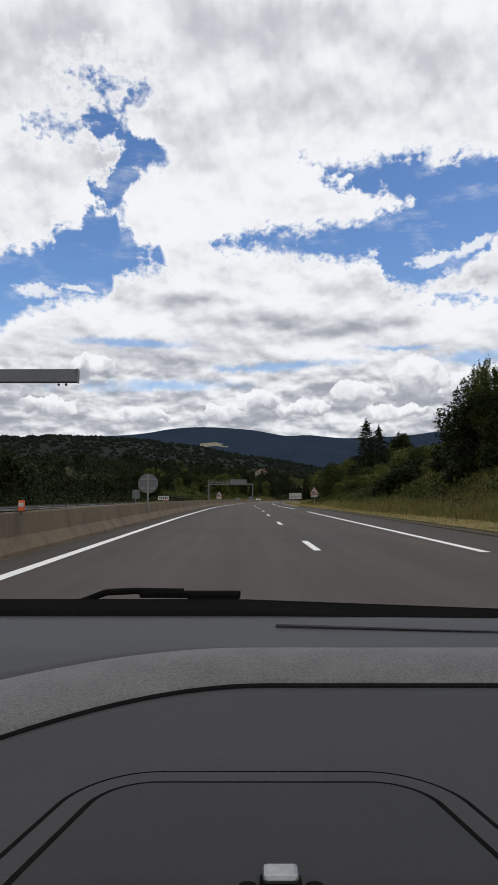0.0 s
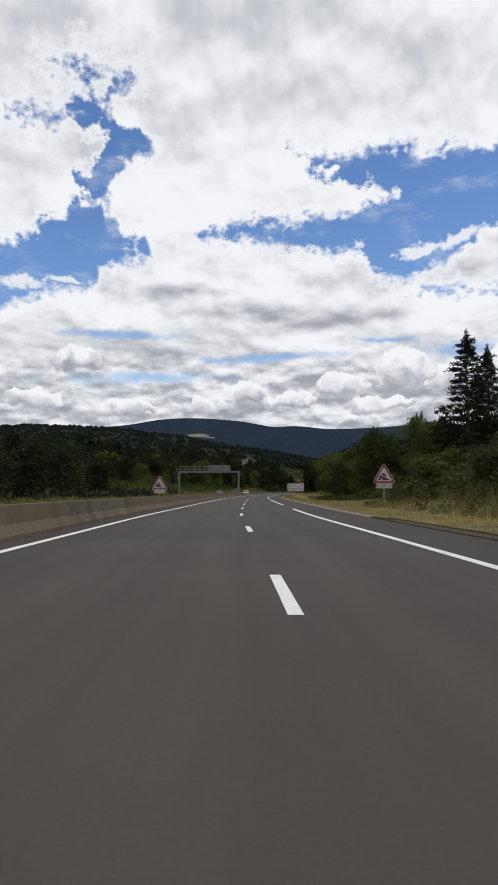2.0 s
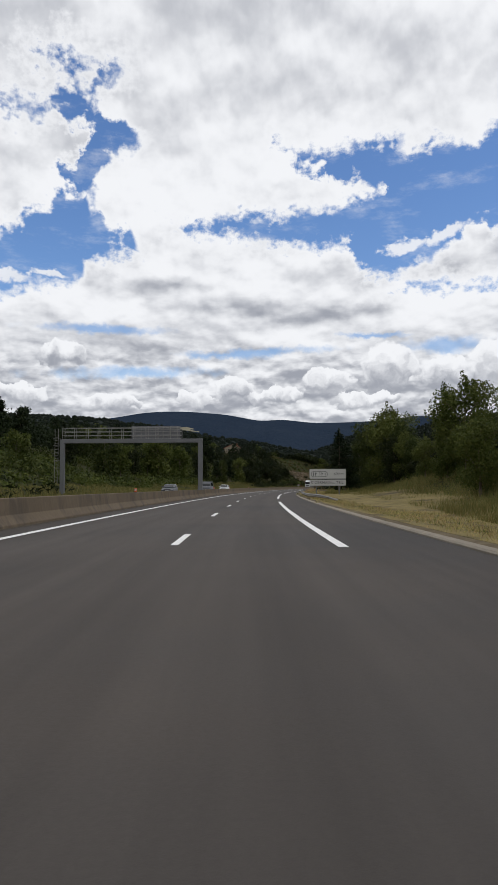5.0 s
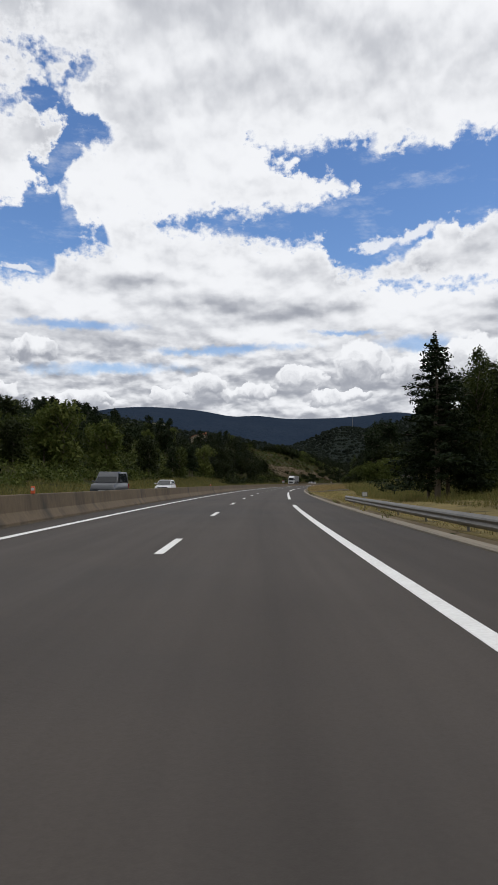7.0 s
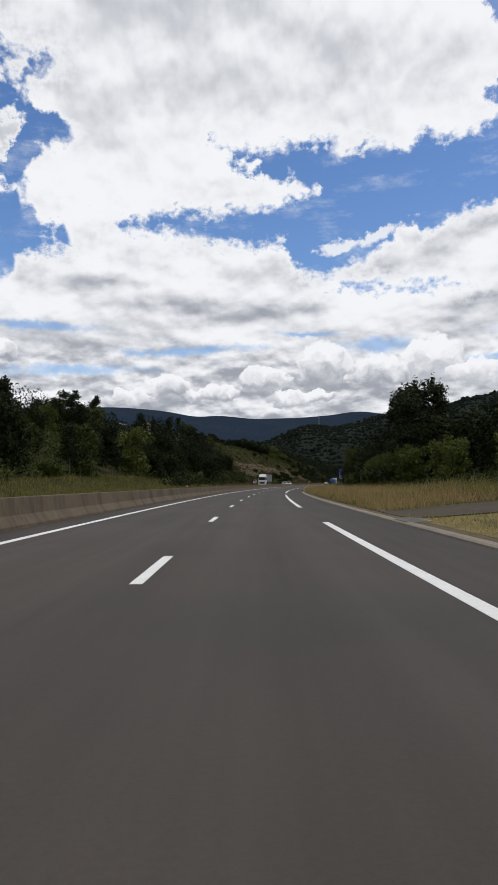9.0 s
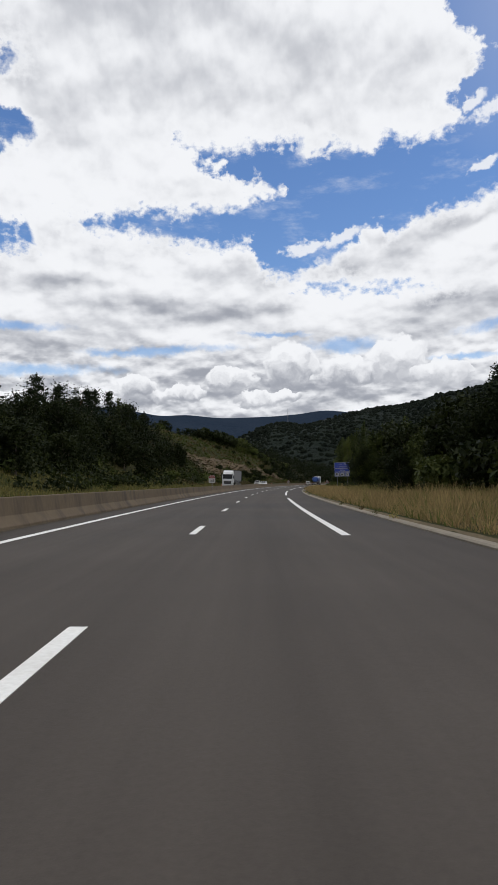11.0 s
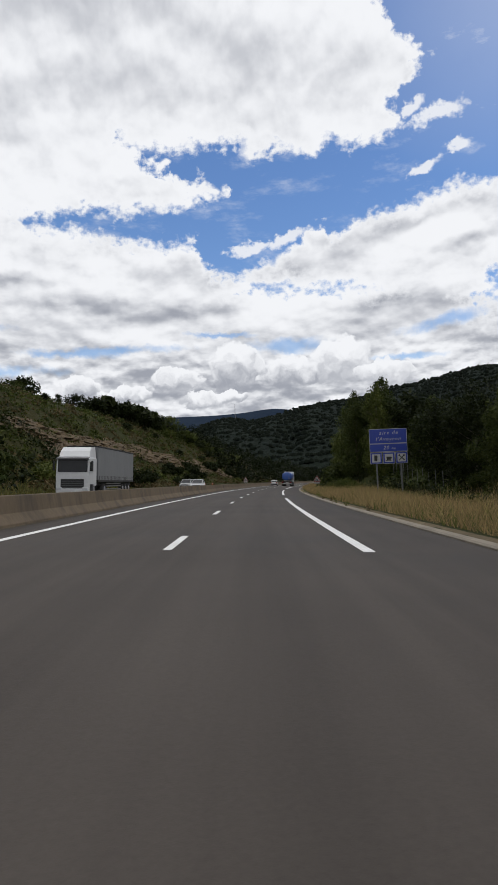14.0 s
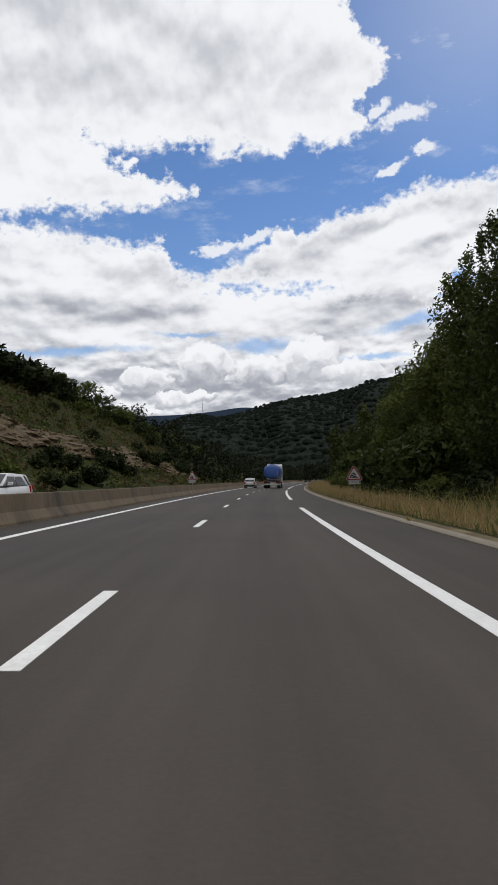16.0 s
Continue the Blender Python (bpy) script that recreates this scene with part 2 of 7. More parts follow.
# heaped clouds low over the hills: lumpy outlines, bright tops, grey flat bases
knobs = wvec("MULTIPLY", wvec("SUBTRACT", wnoise(flat, 0.75, 3, 0.5).outputs["Color"], (.5, .5, .5)), (2.2, 2.0, 0))
lumpy = wvec("ADD", flat, knobs)
dimple = wmath("MULTIPLY", wmath("SUBTRACT", wnoise(lumpy, 0.9, 3, 0.5).outputs[0], 0.5), 1.3)
for a_, e_, ra_, re_, base_ in HEAPS:
    hm = wnode("ShaderNodeMapping", vector_type="TEXTURE")
    wt.links.new(lumpy, hm.inputs["Vector"])
    hm.inputs["Location"].default_value = (a_, e_, 0)
    hm.inputs["Scale"].default_value = (ra_, re_, 1)
    ln_ = wnode("ShaderNodeVectorMath", operation="LENGTH")
    wt.links.new(hm.outputs[0], ln_.inputs[0])
    sp_ = wnode("ShaderNodeSeparateXYZ")
    wt.links.new(hm.outputs[0], sp_.inputs[0])
    mask_ = wstep(wmath("SUBTRACT", 1.0, ln_.outputs["Value"]), 0.0, 0.12)
    tone_ = wmath("MULTIPLY", wmath("SUBTRACT", 1.0, wstep(wmath("ADD", sp_.outputs[1], wmath("MULTIPLY", dimple, 1.25)), -0.70, 0.62)), min(1.0, base_ * 1.2))
    mask_ = wmath("MULTIPLY", mask_, wstep(sp_.outputs[1], -0.95, -0.40))
    keep_ = wmath("SUBTRACT", 1.0, mask_)
    grey = wmath("ADD", wmath("MULTIPLY", grey, keep_), wmath("MULTIPLY", tone_, mask_))
    blue = wmath("MULTIPLY", blue, wmath("SUBTRACT", 1.0, wmath("MULTIPLY", mask_, 0.9)))
ramp = wnode("ShaderNodeMix", data_type="RGBA")
wt.links.new(grey, ramp.inputs["Factor"])
ramp.inputs["A"].default_value = (0.926, 0.94, 0.972, 1)
ramp.inputs["B"].default_value = (0.355, 0.375, 0.43, 1)
cloud_bg = wnode("ShaderNodeBackground")
wt.links.new(ramp.outputs["Result"], cloud_bg.inputs["Color"])
cloud_bg.inputs["Strength"].default_value = 0.97
sky = wnode("ShaderNodeTexSky", sky_type="NISHITA", sun_disc=False)
sky.sun_elevation, sky.sun_rotation = radians(SUN_EL), radians(SUN_AZ)
sky.altitude = 600
sky_bg = wnode("ShaderNodeBackground")
deeper = wnode("ShaderNodeHueSaturation")
deeper.inputs["Hue"].default_value, deeper.inputs["Saturation"].default_value = 0.507, 1.22
wt.links.new(sky.outputs[0], deeper.inputs["Color"])
wt.links.new(deeper.outputs[0], sky_bg.inputs["Color"])
sky_bg.inputs["Strength"].default_value = 0.150
mixed = wnode("ShaderNodeMixShader")
wt.links.new(blue, mixed.inputs[0])
wt.links.new(cloud_bg.outputs[0], mixed.inputs[1])
wt.links.new(sky_bg.outputs[0], mixed.inputs[2])
wt.links.new(mixed.outputs[0], wnode("ShaderNodeOutputWorld").inputs["Surface"])

sun_data = bpy.data.lights.new("sun", "SUN")
sun_data.energy, sun_data.angle, sun_data.color = 0.9, radians(6), (1.0, 0.95, 0.87)
sun = new("sun", sun_data)
_e, _a = radians(SUN_EL), radians(SUN_AZ)
sun.matrix_world = look((0, 0, 50), (-math.sin(_a) * math.cos(_e), -math.cos(_a) * math.cos(_e), 50 - math.sin(_e)))
scene.view_settings.exposure = 0.0

# ---- materials ----


def material(name, base, base2=None, rough=0.8, metal=0.0, scale=1.0, fine_scale=None, bump=0.0, bump_scale=None, spots=0.5,
             per_object=0.0, per_island=0.0, sub=0.0, stretch=(1, 1, 1), spec=0.5, stain=None):
    """A surface with a coarse and a fine variation between two colours, with relief. Sizes are in features per metre."""
    m = bpy.data.materials.new(name)
    m.use_nodes = True
    nt = m.node_tree
    b = nt.nodes["Principled BSDF"]
    b.inputs["Roughness"].default_value, b.inputs["Metallic"].default_value = rough, metal
    b.inputs["Specular IOR Level"].default_value = spec
    if base2 is None:
        base2 = tuple(c * 0.75 for c in base)
    geo = nt.nodes.new("ShaderNodeNewGeometry")
    mp = nt.nodes.new("ShaderNodeMapping")
    mp.inputs["Scale"].default_value = stretch
    nt.links.new(geo.outputs["Position"], mp.inputs["Vector"])

    def noise_at(sc, detail):
        n = nt.nodes.new("ShaderNodeTexNoise")
        n.inputs["Scale"].default_value, n.inputs["Detail"].default_value = sc, detail
        n.inputs["Roughness"].default_value = 0.6
        nt.links.new(mp.outputs[0], n.inputs["Vector"])
        return n.outputs[0]

    def math_node(op, a, c):
        n = nt.nodes.new("ShaderNodeMath")
        n.operation = op
        for i, v in enumerate((a, c)):
            if isinstance(v, (int, float)):
                n.inputs[i].default_value = v
            else:
                nt.links.new(v, n.inputs[i])
        return n.outputs[0]

    f = math_node("ADD", math_node("MULTIPLY", noise_at(scale, 3), 1 - spots),
                  math_node("MULTIPLY", noise_at(fine_scale or scale * 14, 4), spots))
    if per_object:
        oi = nt.nodes.new("ShaderNodeObjectInfo")
        f = math_node("ADD", f, math_node("MULTIPLY", math_node("SUBTRACT", oi.outputs["Random"], 0.5), per_object))
    if per_island:
        f = math_node("ADD", f, math_node("MULTIPLY", math_node("SUBTRACT", geo.outputs["Random Per Island"], 0.5), per_island))
    mr = nt.nodes.new("ShaderNodeMapRange")
    nt.links.new(f, mr.inputs[0])
    mr.inputs[1].default_value, mr.inputs[2].default_value = 0.3, 0.7
    mix = nt.nodes.new("ShaderNodeMix")
    mix.data_type = "RGBA"
    nt.links.new(mr.outputs[0], mix.inputs["Factor"])
    mix.inputs["A"].default_value, mix.inputs["B"].default_value = (*base, 1), (*base2, 1)
    col = mix.outputs["Result"]
    if stain:
        sc, colour, lo, hi = stain
        st = nt.nodes.new("ShaderNodeMapRange")
        nt.links.new(noise_at(sc, 5), st.inputs[0])
        st.inputs[1].default_value, st.inputs[2].default_value = lo, hi
        mx = nt.nodes.new("ShaderNodeMix")
        mx.data_type = "RGBA"
        nt.links.new(st.outputs[0], mx.inputs["Factor"])
        nt.links.new(col, mx.inputs["A"])
        mx.inputs["B"].default_value = (*colour, 1)
        col = mx.outputs["Result"]
    nt.links.new(col, b.inputs["Base Color"])
    if sub:
        b.inputs["Transmission Weight"].default_value = 0
        b.inputs["Subsurface Weight"].default_value = 0
        tr = nt.nodes.new("ShaderNodeBsdfTranslucent")
        nt.links.new(col, tr.inputs[0])
        ms = nt.nodes.new("ShaderNodeMixShader")
        ms.inputs[0].default_value = sub
        nt.links.new(b.outputs[0], ms.inputs[1])
        nt.links.new(tr.outputs[0], ms.inputs[2])
        nt.links.new(ms.outputs[0], nt.nodes["Material Output"].inputs[0])
    if bump:
        bp = nt.nodes.new("ShaderNodeBump")
        bp.inputs["Strength"].default_value = min(1.0, bump)
        bp.inputs["Distance"].default_value = 0.5 / (bump_scale or scale)
        nt.links.new(noise_at(bump_scale or scale * 8, 5), bp.inputs["Height"])
        nt.links.new(bp.outputs[0], b.inputs["Normal"])
    return m


M_ASPHALT = material("asphalt", (0.052, 0.044, 0.038), (0.070, 0.060, 0.052), rough=0.86, spec=0.22, scale=0.25, fine_scale=30, bump=0.35, bump_scale=90,
                     stretch=(1, 1, 1), stain=(0.08, (0.045, 0.042, 0.040), 0.5, 0.75))
M_ASPHALT_LANES = material("lane_asphalt", (0.052, 0.044, 0.038), (0.070, 0.060, 0.052), rough=0.86, spec=0.22, scale=0.25, fine_scale=30, bump=0.35, bump_scale=90,
                     stretch=(1, 1, 1), stain=(0.08, (0.045, 0.042, 0.040), 0.5, 0.75))
M_PAINT = material("road_paint", (0.82, 0.82, 0.80), (0.62, 0.61, 0.58), rough=0.6, scale=2, fine_scale=20, spots=0.6)
M_CONCRETE = material("barrier_concrete", (0.104, 0.080, 0.054), (0.160, 0.124, 0.086), spec=0.2, rough=0.9, scale=0.35, fine_scale=8, bump=0.2, bump_scale=25,
                      stretch=(1, 1, 0.35), stain=(0.9, (0.062, 0.054, 0.045), 0.50, 0.72))
M_KERB = material("kerb_concrete", (0.25, 0.215, 0.165), (0.15, 0.13, 0.10), rough=0.92, scale=0.8, fine_scale=12, bump=0.3, bump_scale=25)
M_GUTTER = material("dark_strip_and_dirt", (0.052, 0.044, 0.033), (0.095, 0.080, 0.058), spec=0.1, rough=0.95, scale=0.7, fine_scale=9, bump=0.4, bump_scale=18)
M_EARTH = material("bare_earth", (0.150, 0.118, 0.072), (0.070, 0.055, 0.034), spec=0.1, rough=0.95, scale=1.2, fine_scale=14, bump=0.7, bump_scale=22, stain=(0.5, (0.20, 0.165, 0.105), 0.52, 0.70))
M_GROUND = material("grassy_ground", spec=0.08, base=(0.021, 0.027, 0.008), base2=(0.042, 0.036, 0.013), rough=0.95, scale=0.12, fine_scale=1.1, bump=1.0, bump_scale=2,
                    stain=(0.05, (0.030, 0.038, 0.011), 0.48, 0.62))
M_VERGE = material("mown_verge", (0.250, 0.190, 0.085), (0.100, 0.092, 0.034), spec=0.1, rough=0.95, scale=0.9, fine_scale=22, bump=1.0, bump_scale=26, stain=(0.45, (0.075, 0.058, 0.036), 0.52, 0.68))
M_DRY = material("dry_grass", (0.43, 0.355, 0.14), (0.25, 0.225, 0.078), rough=0.9, scale=0.35, fine_scale=3, per_island=0.5, sub=0.3, spec=0.2)
M_GREEN = material("green_grass", (0.0800, 0.1040, 0.0280), (0.1520, 0.1520, 0.0480), rough=0.9, scale=0.4, fine_scale=3, per_island=0.4, sub=0.3, spec=0.2)
M_LEAF = material("leaf_mid_green", (0.0265, 0.0390, 0.0086), (0.0590, 0.0710, 0.0180), rough=0.6, scale=0.5, fine_scale=3, per_island=0.7, per_object=0.25, sub=0.25, spec=0.10)
M_LEAF_LIGHT = material("leaf_light_green", (0.0540, 0.0730, 0.0150), (0.1050, 0.1180, 0.0300), rough=0.6, scale=0.5, fine_scale=3, per_island=0.7, per_object=0.3, sub=0.3, spec=0.10)
# dark leaf green, lowered further so the colour holds some cloud shade
M_LEAF_DARK = material("leaf_dark_green", (0.0090, 0.0145, 0.0036), (0.0220, 0.0285, 0.0072), rough=0.6, scale=0.5, fine_scale=3, per_island=0.7, per_object=0.25, sub=0.2, spec=0.10)
M_NEEDLE = material("conifer_needles", (0.0070, 0.0140, 0.0049), (0.0189, 0.0280, 0.0091), rough=0.65, scale=0.6, fine_scale=4, per_island=0.6, per_object=0.25, sub=0.12, spec=0.10)
M_SCRUB = material("dry_scrub", (0.110, 0.076, 0.034), (0.060, 0.055, 0.022), rough=0.8, scale=0.4, fine_scale=3, per_island=0.6, sub=0.2, spec=0.2)
M_STRAW = material("straw_grass", (0.42, 0.295, 0.140), (0.17, 0.130, 0.056), rough=0.85, scale=0.25, fine_scale=3, per_island=0.4, sub=0.35, spec=0.2)
M_STRAW_GREEN = material("long_grass", (0.20, 0.17, 0.060), (0.11, 0.115, 0.035), rough=0.9, scale=0.15, fine_scale=2, per_island=0.5, sub=0.3, spec=0.2)
M_BARK = material("bark", (0.085, 0.065, 0.048), (0.15, 0.125, 0.10), rough=0.95, scale=2, fine_scale=14, bump=0.7, bump_scale=12, stretch=(1, 1, 0.3))
M_STEEL = material("galvanised_steel", (0.30, 0.295, 0.285), (0.20, 0.195, 0.185), rough=0.6, metal=0.75, scale=1.5, fine_scale=12)
M_GREYPAINT = material("grey_painted_steel", (0.10, 0.103, 0.106), (0.14, 0.143, 0.146), rough=0.6, metal=0.2, scale=0.8, fine_scale=10)
M_SIGNBACK = material("sign_back_metal", (0.115, 0.118, 0.122), (0.155, 0.158, 0.163), rough=0.55, metal=0.4, scale=0.8, fine_scale=8)
M_WHITE = material("sign_white", (0.44, 0.44, 0.425), (0.37, 0.37, 0.36), rough=0.5, scale=1.2, fine_scale=8)
M_RED = material("sign_red", (0.24, 0.024, 0.022), (0.19, 0.022, 0.020), rough=0.5, scale=1.2, fine_scale=8)
M_BLUE = material("sign_blue", (0.018, 0.045, 0.30), (0.014, 0.035, 0.24), rough=0.45, scale=1.2, fine_scale=8)
M_BLACK = material("black_plastic", (0.012, 0.012, 0.013), (0.022, 0.022, 0.023), rough=0.5, scale=4, fine_scale=40)
M_ORANGE = material("orange_marker", (0.62, 0.10, 0.025), (0.5, 0.08, 0.02), rough=0.5, scale=3, fine_scale=12)
M_ROCK = material("cut_rock", (0.128, 0.086, 0.042), (0.050, 0.038, 0.022), rough=0.95, scale=0.35, fine_scale=2.5, bump=1.0, bump_scale=2.5, stretch=(1, 1, 2.2))
# hill green dimmed and blued: cloud shade and haze sit in the colour
M_FOREST_HAZY = material("forest_canopy_hazy_shaded", (0.0072, 0.0115, 0.0094), (0.0122, 0.0180, 0.0122), rough=0.95, scale=0.010, fine_scale=0.09, bump=1.0, bump_scale=0.08, spec=0.1)
# the blue of distance haze is put into this base colour
M_FARHILL_HAZY = material("haze_blue_forest_hill", (0.017, 0.028, 0.049), (0.028, 0.040, 0.060), rough=1.0, scale=0.004, fine_scale=0.05, bump=1.0, bump_scale=0.03, spec=0.0)
# a darker copy of the leaves, with the wood's shade put into the colour
M_WOOD_SHADED = material("shade_toned_wood_leaves", (0.0066, 0.0108, 0.0034), (0.0150, 0.0200, 0.0060), rough=0.6, scale=0.3, fine_scale=2, per_island=0.7, sub=0.15, spec=0.08)
# crowns on the hills carry the same painted haze and shade
M_CANOPY_HAZY = material("woodland_canopy_hazy_shaded", (0.0044, 0.0072, 0.0054), (0.0088, 0.0122, 0.0078), rough=0.9, scale=0.02, fine_scale=0.3, per_island=0.2, spec=0.05)
M_FIELD = material("pale_field", (0.20, 0.175, 0.115), (0.13, 0.125, 0.08), rough=0.95, scale=0.02, fine_scale=0.2)



def lane_wear(m):
    """Wear that runs along the road, by the map of metres across and along: pale polished wheel tracks, darker drips between them, long streaks."""
    nt = m.node_tree
    b = nt.nodes["Principled BSDF"]
    col = b.inputs["Base Color"].links[0].from_socket
    uv = nt.nodes.new("ShaderNodeUVMap")
    uv.uv_map = "across_along"
    sep_ = nt.nodes.new("ShaderNodeSeparateXYZ")
    nt.links.new(uv.outputs[0], sep_.inputs[0])
    mr = nt.nodes.new("ShaderNodeMapRange")
    nt.links.new(sep_.outputs[0], mr.inputs[0])
    mr.inputs[1].default_value, mr.inputs[2].default_value = -5.0, 5.5
    ramp_ = nt.nodes.new("ShaderNodeValToRGB")
    stops = ramp_.color_ramp.elements
    wear = ((-5.0, .80), (-3.7, .92), (-2.65, 1.06), (-1.8, .93), (-0.95, 1.06), (0.0, .95), (0.9, 1.08), (1.7, .90), (2.5, 1.08), (3.3, .96), (4.3, .90), (5.5, .84))
    while len(stops) < len(wear):
        stops.new(0.5)
    for k, (u, v) in enumerate(wear):
        stops[k].position = (u + 5.0) / 10.5
        stops[k].color = (v * 0.8, v * 0.8, v * 0.8, 1)
    nt.links.new(mr.outputs[0], ramp_.inputs[0])
    mp = nt.nodes.new("ShaderNodeMapping")
    mp.inputs["Scale"].default_value = (3.2, 0.10, 1)
    nt.links.new(uv.outputs[0], mp.inputs["Vector"])
    streak = nt.nodes.new("ShaderNodeTexNoise")
    streak.inputs["Scale"].default_value, streak.inputs["Detail"].default_value = 1.0, 5
    nt.links.new(mp.outputs[0], streak.inputs["Vector"])
    sr = nt.nodes.new("ShaderNodeMapRange")
    nt.links.new(streak.outputs[0], sr.inputs[0])
    sr.inputs[1].default_value, sr.inputs[2].default_value, sr.inputs[3].default_value, sr.inputs[4].default_value = 0.3, 0.7, 1.13, 1.38
    mul = nt.nodes.new("ShaderNodeMath")
    mul.operation = "MULTIPLY"
    nt.links.new(ramp_.outputs[0], mul.inputs[0])
    nt.links.new(sr.outputs[0], mul.inputs[1])
    vm = nt.nodes.new("ShaderNodeVectorMath")
    vm.operation = "SCALE"
    nt.links.new(col, vm.inputs[0])
    nt.links.new(mul.outputs[0], vm.inputs["Scale"])
    nt.links.new(vm.outputs[0], b.inputs["Base Color"])


# ---- building helpers ----


def mesh_of(name, verts, faces, mat, smooth_shade=False):
    me = bpy.data.meshes.new(name)
    me.from_pydata([tuple(map(float, v)) for v in verts], [], faces)
    me.materials.append(mat)
    if smooth_shade:
        me.polygons.foreach_set("use_smooth", [True] * len(me.polygons))
    me.update()
    return me


def part(name, bm, mat, parent=None, label="", smooth_shade=False):
    """Links a bmesh as one mesh object, under a thing or a part."""
    me = bpy.data.meshes.new(name)
    bm.to_mesh(me)
    bm.free()
    me.materials.append(mat)
    if smooth_shade:
        me.polygons.foreach_set("use_smooth", [True] * len(me.polygons))
    ob = new(name, me)
    if parent:
        ob.parent = parent
    if label:
        ob["label"] = label
    return ob


def box(bm, size, at=(0, 0, 0), bevel=0.0, turn=None):
    m = Matrix.Translation(at) @ (turn or Matrix()) @ Matrix.Diagonal((*size, 1))
    vs = bmesh.ops.create_cube(bm, size=1, matrix=m)["verts"]
    if bevel:
        es = list({e for v in vs for e in v.link_edges})
        bmesh.ops.bevel(bm, geom=es, offset=bevel, segments=2, affect="EDGES", profile=0.5)
    return bm


def tube(bm, a, b, r0, r1=None, sides=8):
    a, b = Vector(a), Vector(b)
    turn = (b - a).to_track_quat("Z", "Y").to_matrix().to_4x4()
    bmesh.ops.create_cone(bm, cap_ends=True, segments=sides, radius1=r0, radius2=r0 if r1 is None else r1, depth=(b - a).length,
                          matrix=Matrix.Translation((a + b) / 2) @ turn)
    return bm


def prism(bm, outline, y0, y1):
    """Extrudes an outline of (x, z) along y."""
    f = [bm.verts.new((x, y0, z)) for x, z in outline]
    g = [bm.verts.new((x, y1, z)) for x, z in outline]
    bm.faces.new(f)
    bm.faces.new(list(reversed(g)))
    n = len(f)
    for i in range(n):
        bm.faces.new((f[i], g[i], g[(i + 1) % n], f[(i + 1) % n]))
    bmesh.ops.recalc_face_normals(bm, faces=bm.faces[:])
    return bm


def thing(name, m, label, category, group="", kind=""):
    e = new(name)
    e.matrix_basis = m
    return tagged(e, label, category, group, kind)


def strip(name, s_values, section, mat, closed=True):
    """Sweeps a section, a function of s giving (u, h) points, along the road."""
    verts, faces = [], []
    n = len(section(s_values[0]))
    for s in s_values:
        for u, h in section(s):
            verts.append([float(c) for c in road_xyz(s, u, h)])
    m = len(s_values)
    for i in range(m - 1):
        for j in range(n if closed else n - 1):
            k = (j + 1) % n
            faces.append((i * n + j, i * n + k, (i + 1) * n + k, (i + 1) * n + j))
    if closed:
        faces.append(tuple(range(n)))
        faces.append(tuple(reversed(range((m - 1) * n, m * n))))
    me = mesh_of(name, verts, faces, mat)
    bm = bmesh.new()
    bm.from_mesh(me)
    bmesh.ops.recalc_face_normals(bm, faces=bm.faces[:])
    bm.to_mesh(me)
    bm.free()
    return new(name, me)

# ---- ground and roads ----


def left_line(s):
    return float(np.interp(s, [-200, 72, 105, 188, 260, 2000], [-4.95, -4.9, -4.35, -3.8, -3.55, -3.55]))




def right_line(s):
    return float(np.interp(s, [-200, 110, 180, 215, 290, 400, 500, 2000], [3.37, 3.35, 3.22, 3.22, 3.45, 3.42, 3.35, 3.35]))


SHOULDER = 5.5


def relief(s, u):
    """Height of the land over the road plane."""
    s, u = np.asarray(s, float), np.asarray(u, float)
    keys = [-150, 30, 70, 110, 140, 180, 290, 330, 470, 540, 580, 640, 900, 1700]
    r0 = np.interp(s, keys, [8.5, 8.5, 9.5, 10.5, 10.8, 11, 12, 14, 14, 13, 10, 9.5, 10, 11])
    rw = np.interp(s, keys, [12, 12, 11, 11, 11, 11, 13, 24, 26, 22, 16, 16, 20, 26])
    rh = np.interp(s, keys, [7.5, 7.5, 6.0, 4.5, 3.3, 3.2, 3.0, 4, 5, 6, 9, 11, 14, 14])
    right = rh * smooth(0, 1, (u - r0) / rw) + np.maximum(0, u - r0 - rw) * 0.16
    l0 = 16.8
    lk = [-150, 90, 170, 230, 330, 400, 450, 520, 560, 720, 800, 900, 1700]
    lw = np.interp(s, lk, [60, 60, 50, 40, 42, 40, 34, 32, 31, 27, 30, 40, 60])
    lh = np.interp(s, lk, [-5, -5, -1, 8, 11, 13, 14, 16, 18, 17, 14, 10, 4])
    left = lh * smooth(0, 1, (-u - l0) / lw) + np.maximum(0, -u - l0 - lw) * np.interp(s, [0, 200, 330, 420, 540, 600], [0.02, 0.06, 0.10, 0.08, 0.05, 0.06])
    h = np.where(u > 0, right, left)
    return h


def land_z(s, u):
    """Relief with hummocks away from the roads."""
    h = float(relief(s, u))
    away = float(np.clip((u - 7) / 8 if u > 0 else (-u - 17) / 10, 0, 1))
    x, y, z = road_xyz(s, u, 0)
    n = noise.noise((float(x) * 0.09, float(y) * 0.09, 0)) * 0.5 + noise.noise((float(x) * 0.02, float(y) * 0.02, 3)) * 1.6
    return h + n * away


def ground_spot(s, u, turn=0.0, sink=0.05):
    return spot(s, u, land_z(s, u) - sink, turn)


us = [-4200, -3000, -2200, -1600, -1200, -900, -700, -520, -400, -300, -230, -180, -150] + list(range(-130, -60, 6)) + list(range(-60, -16, 2)) \
    + [-15.8, -5.2, -4.0, 5.2, 5.75, 6.2, 7, 8, 9, 10, 11, 12, 13, 14, 15, 16] + list(range(18, 60, 2)) + list(range(60, 130, 7)) + [150, 190, 250, 330, 450, 600, 800]
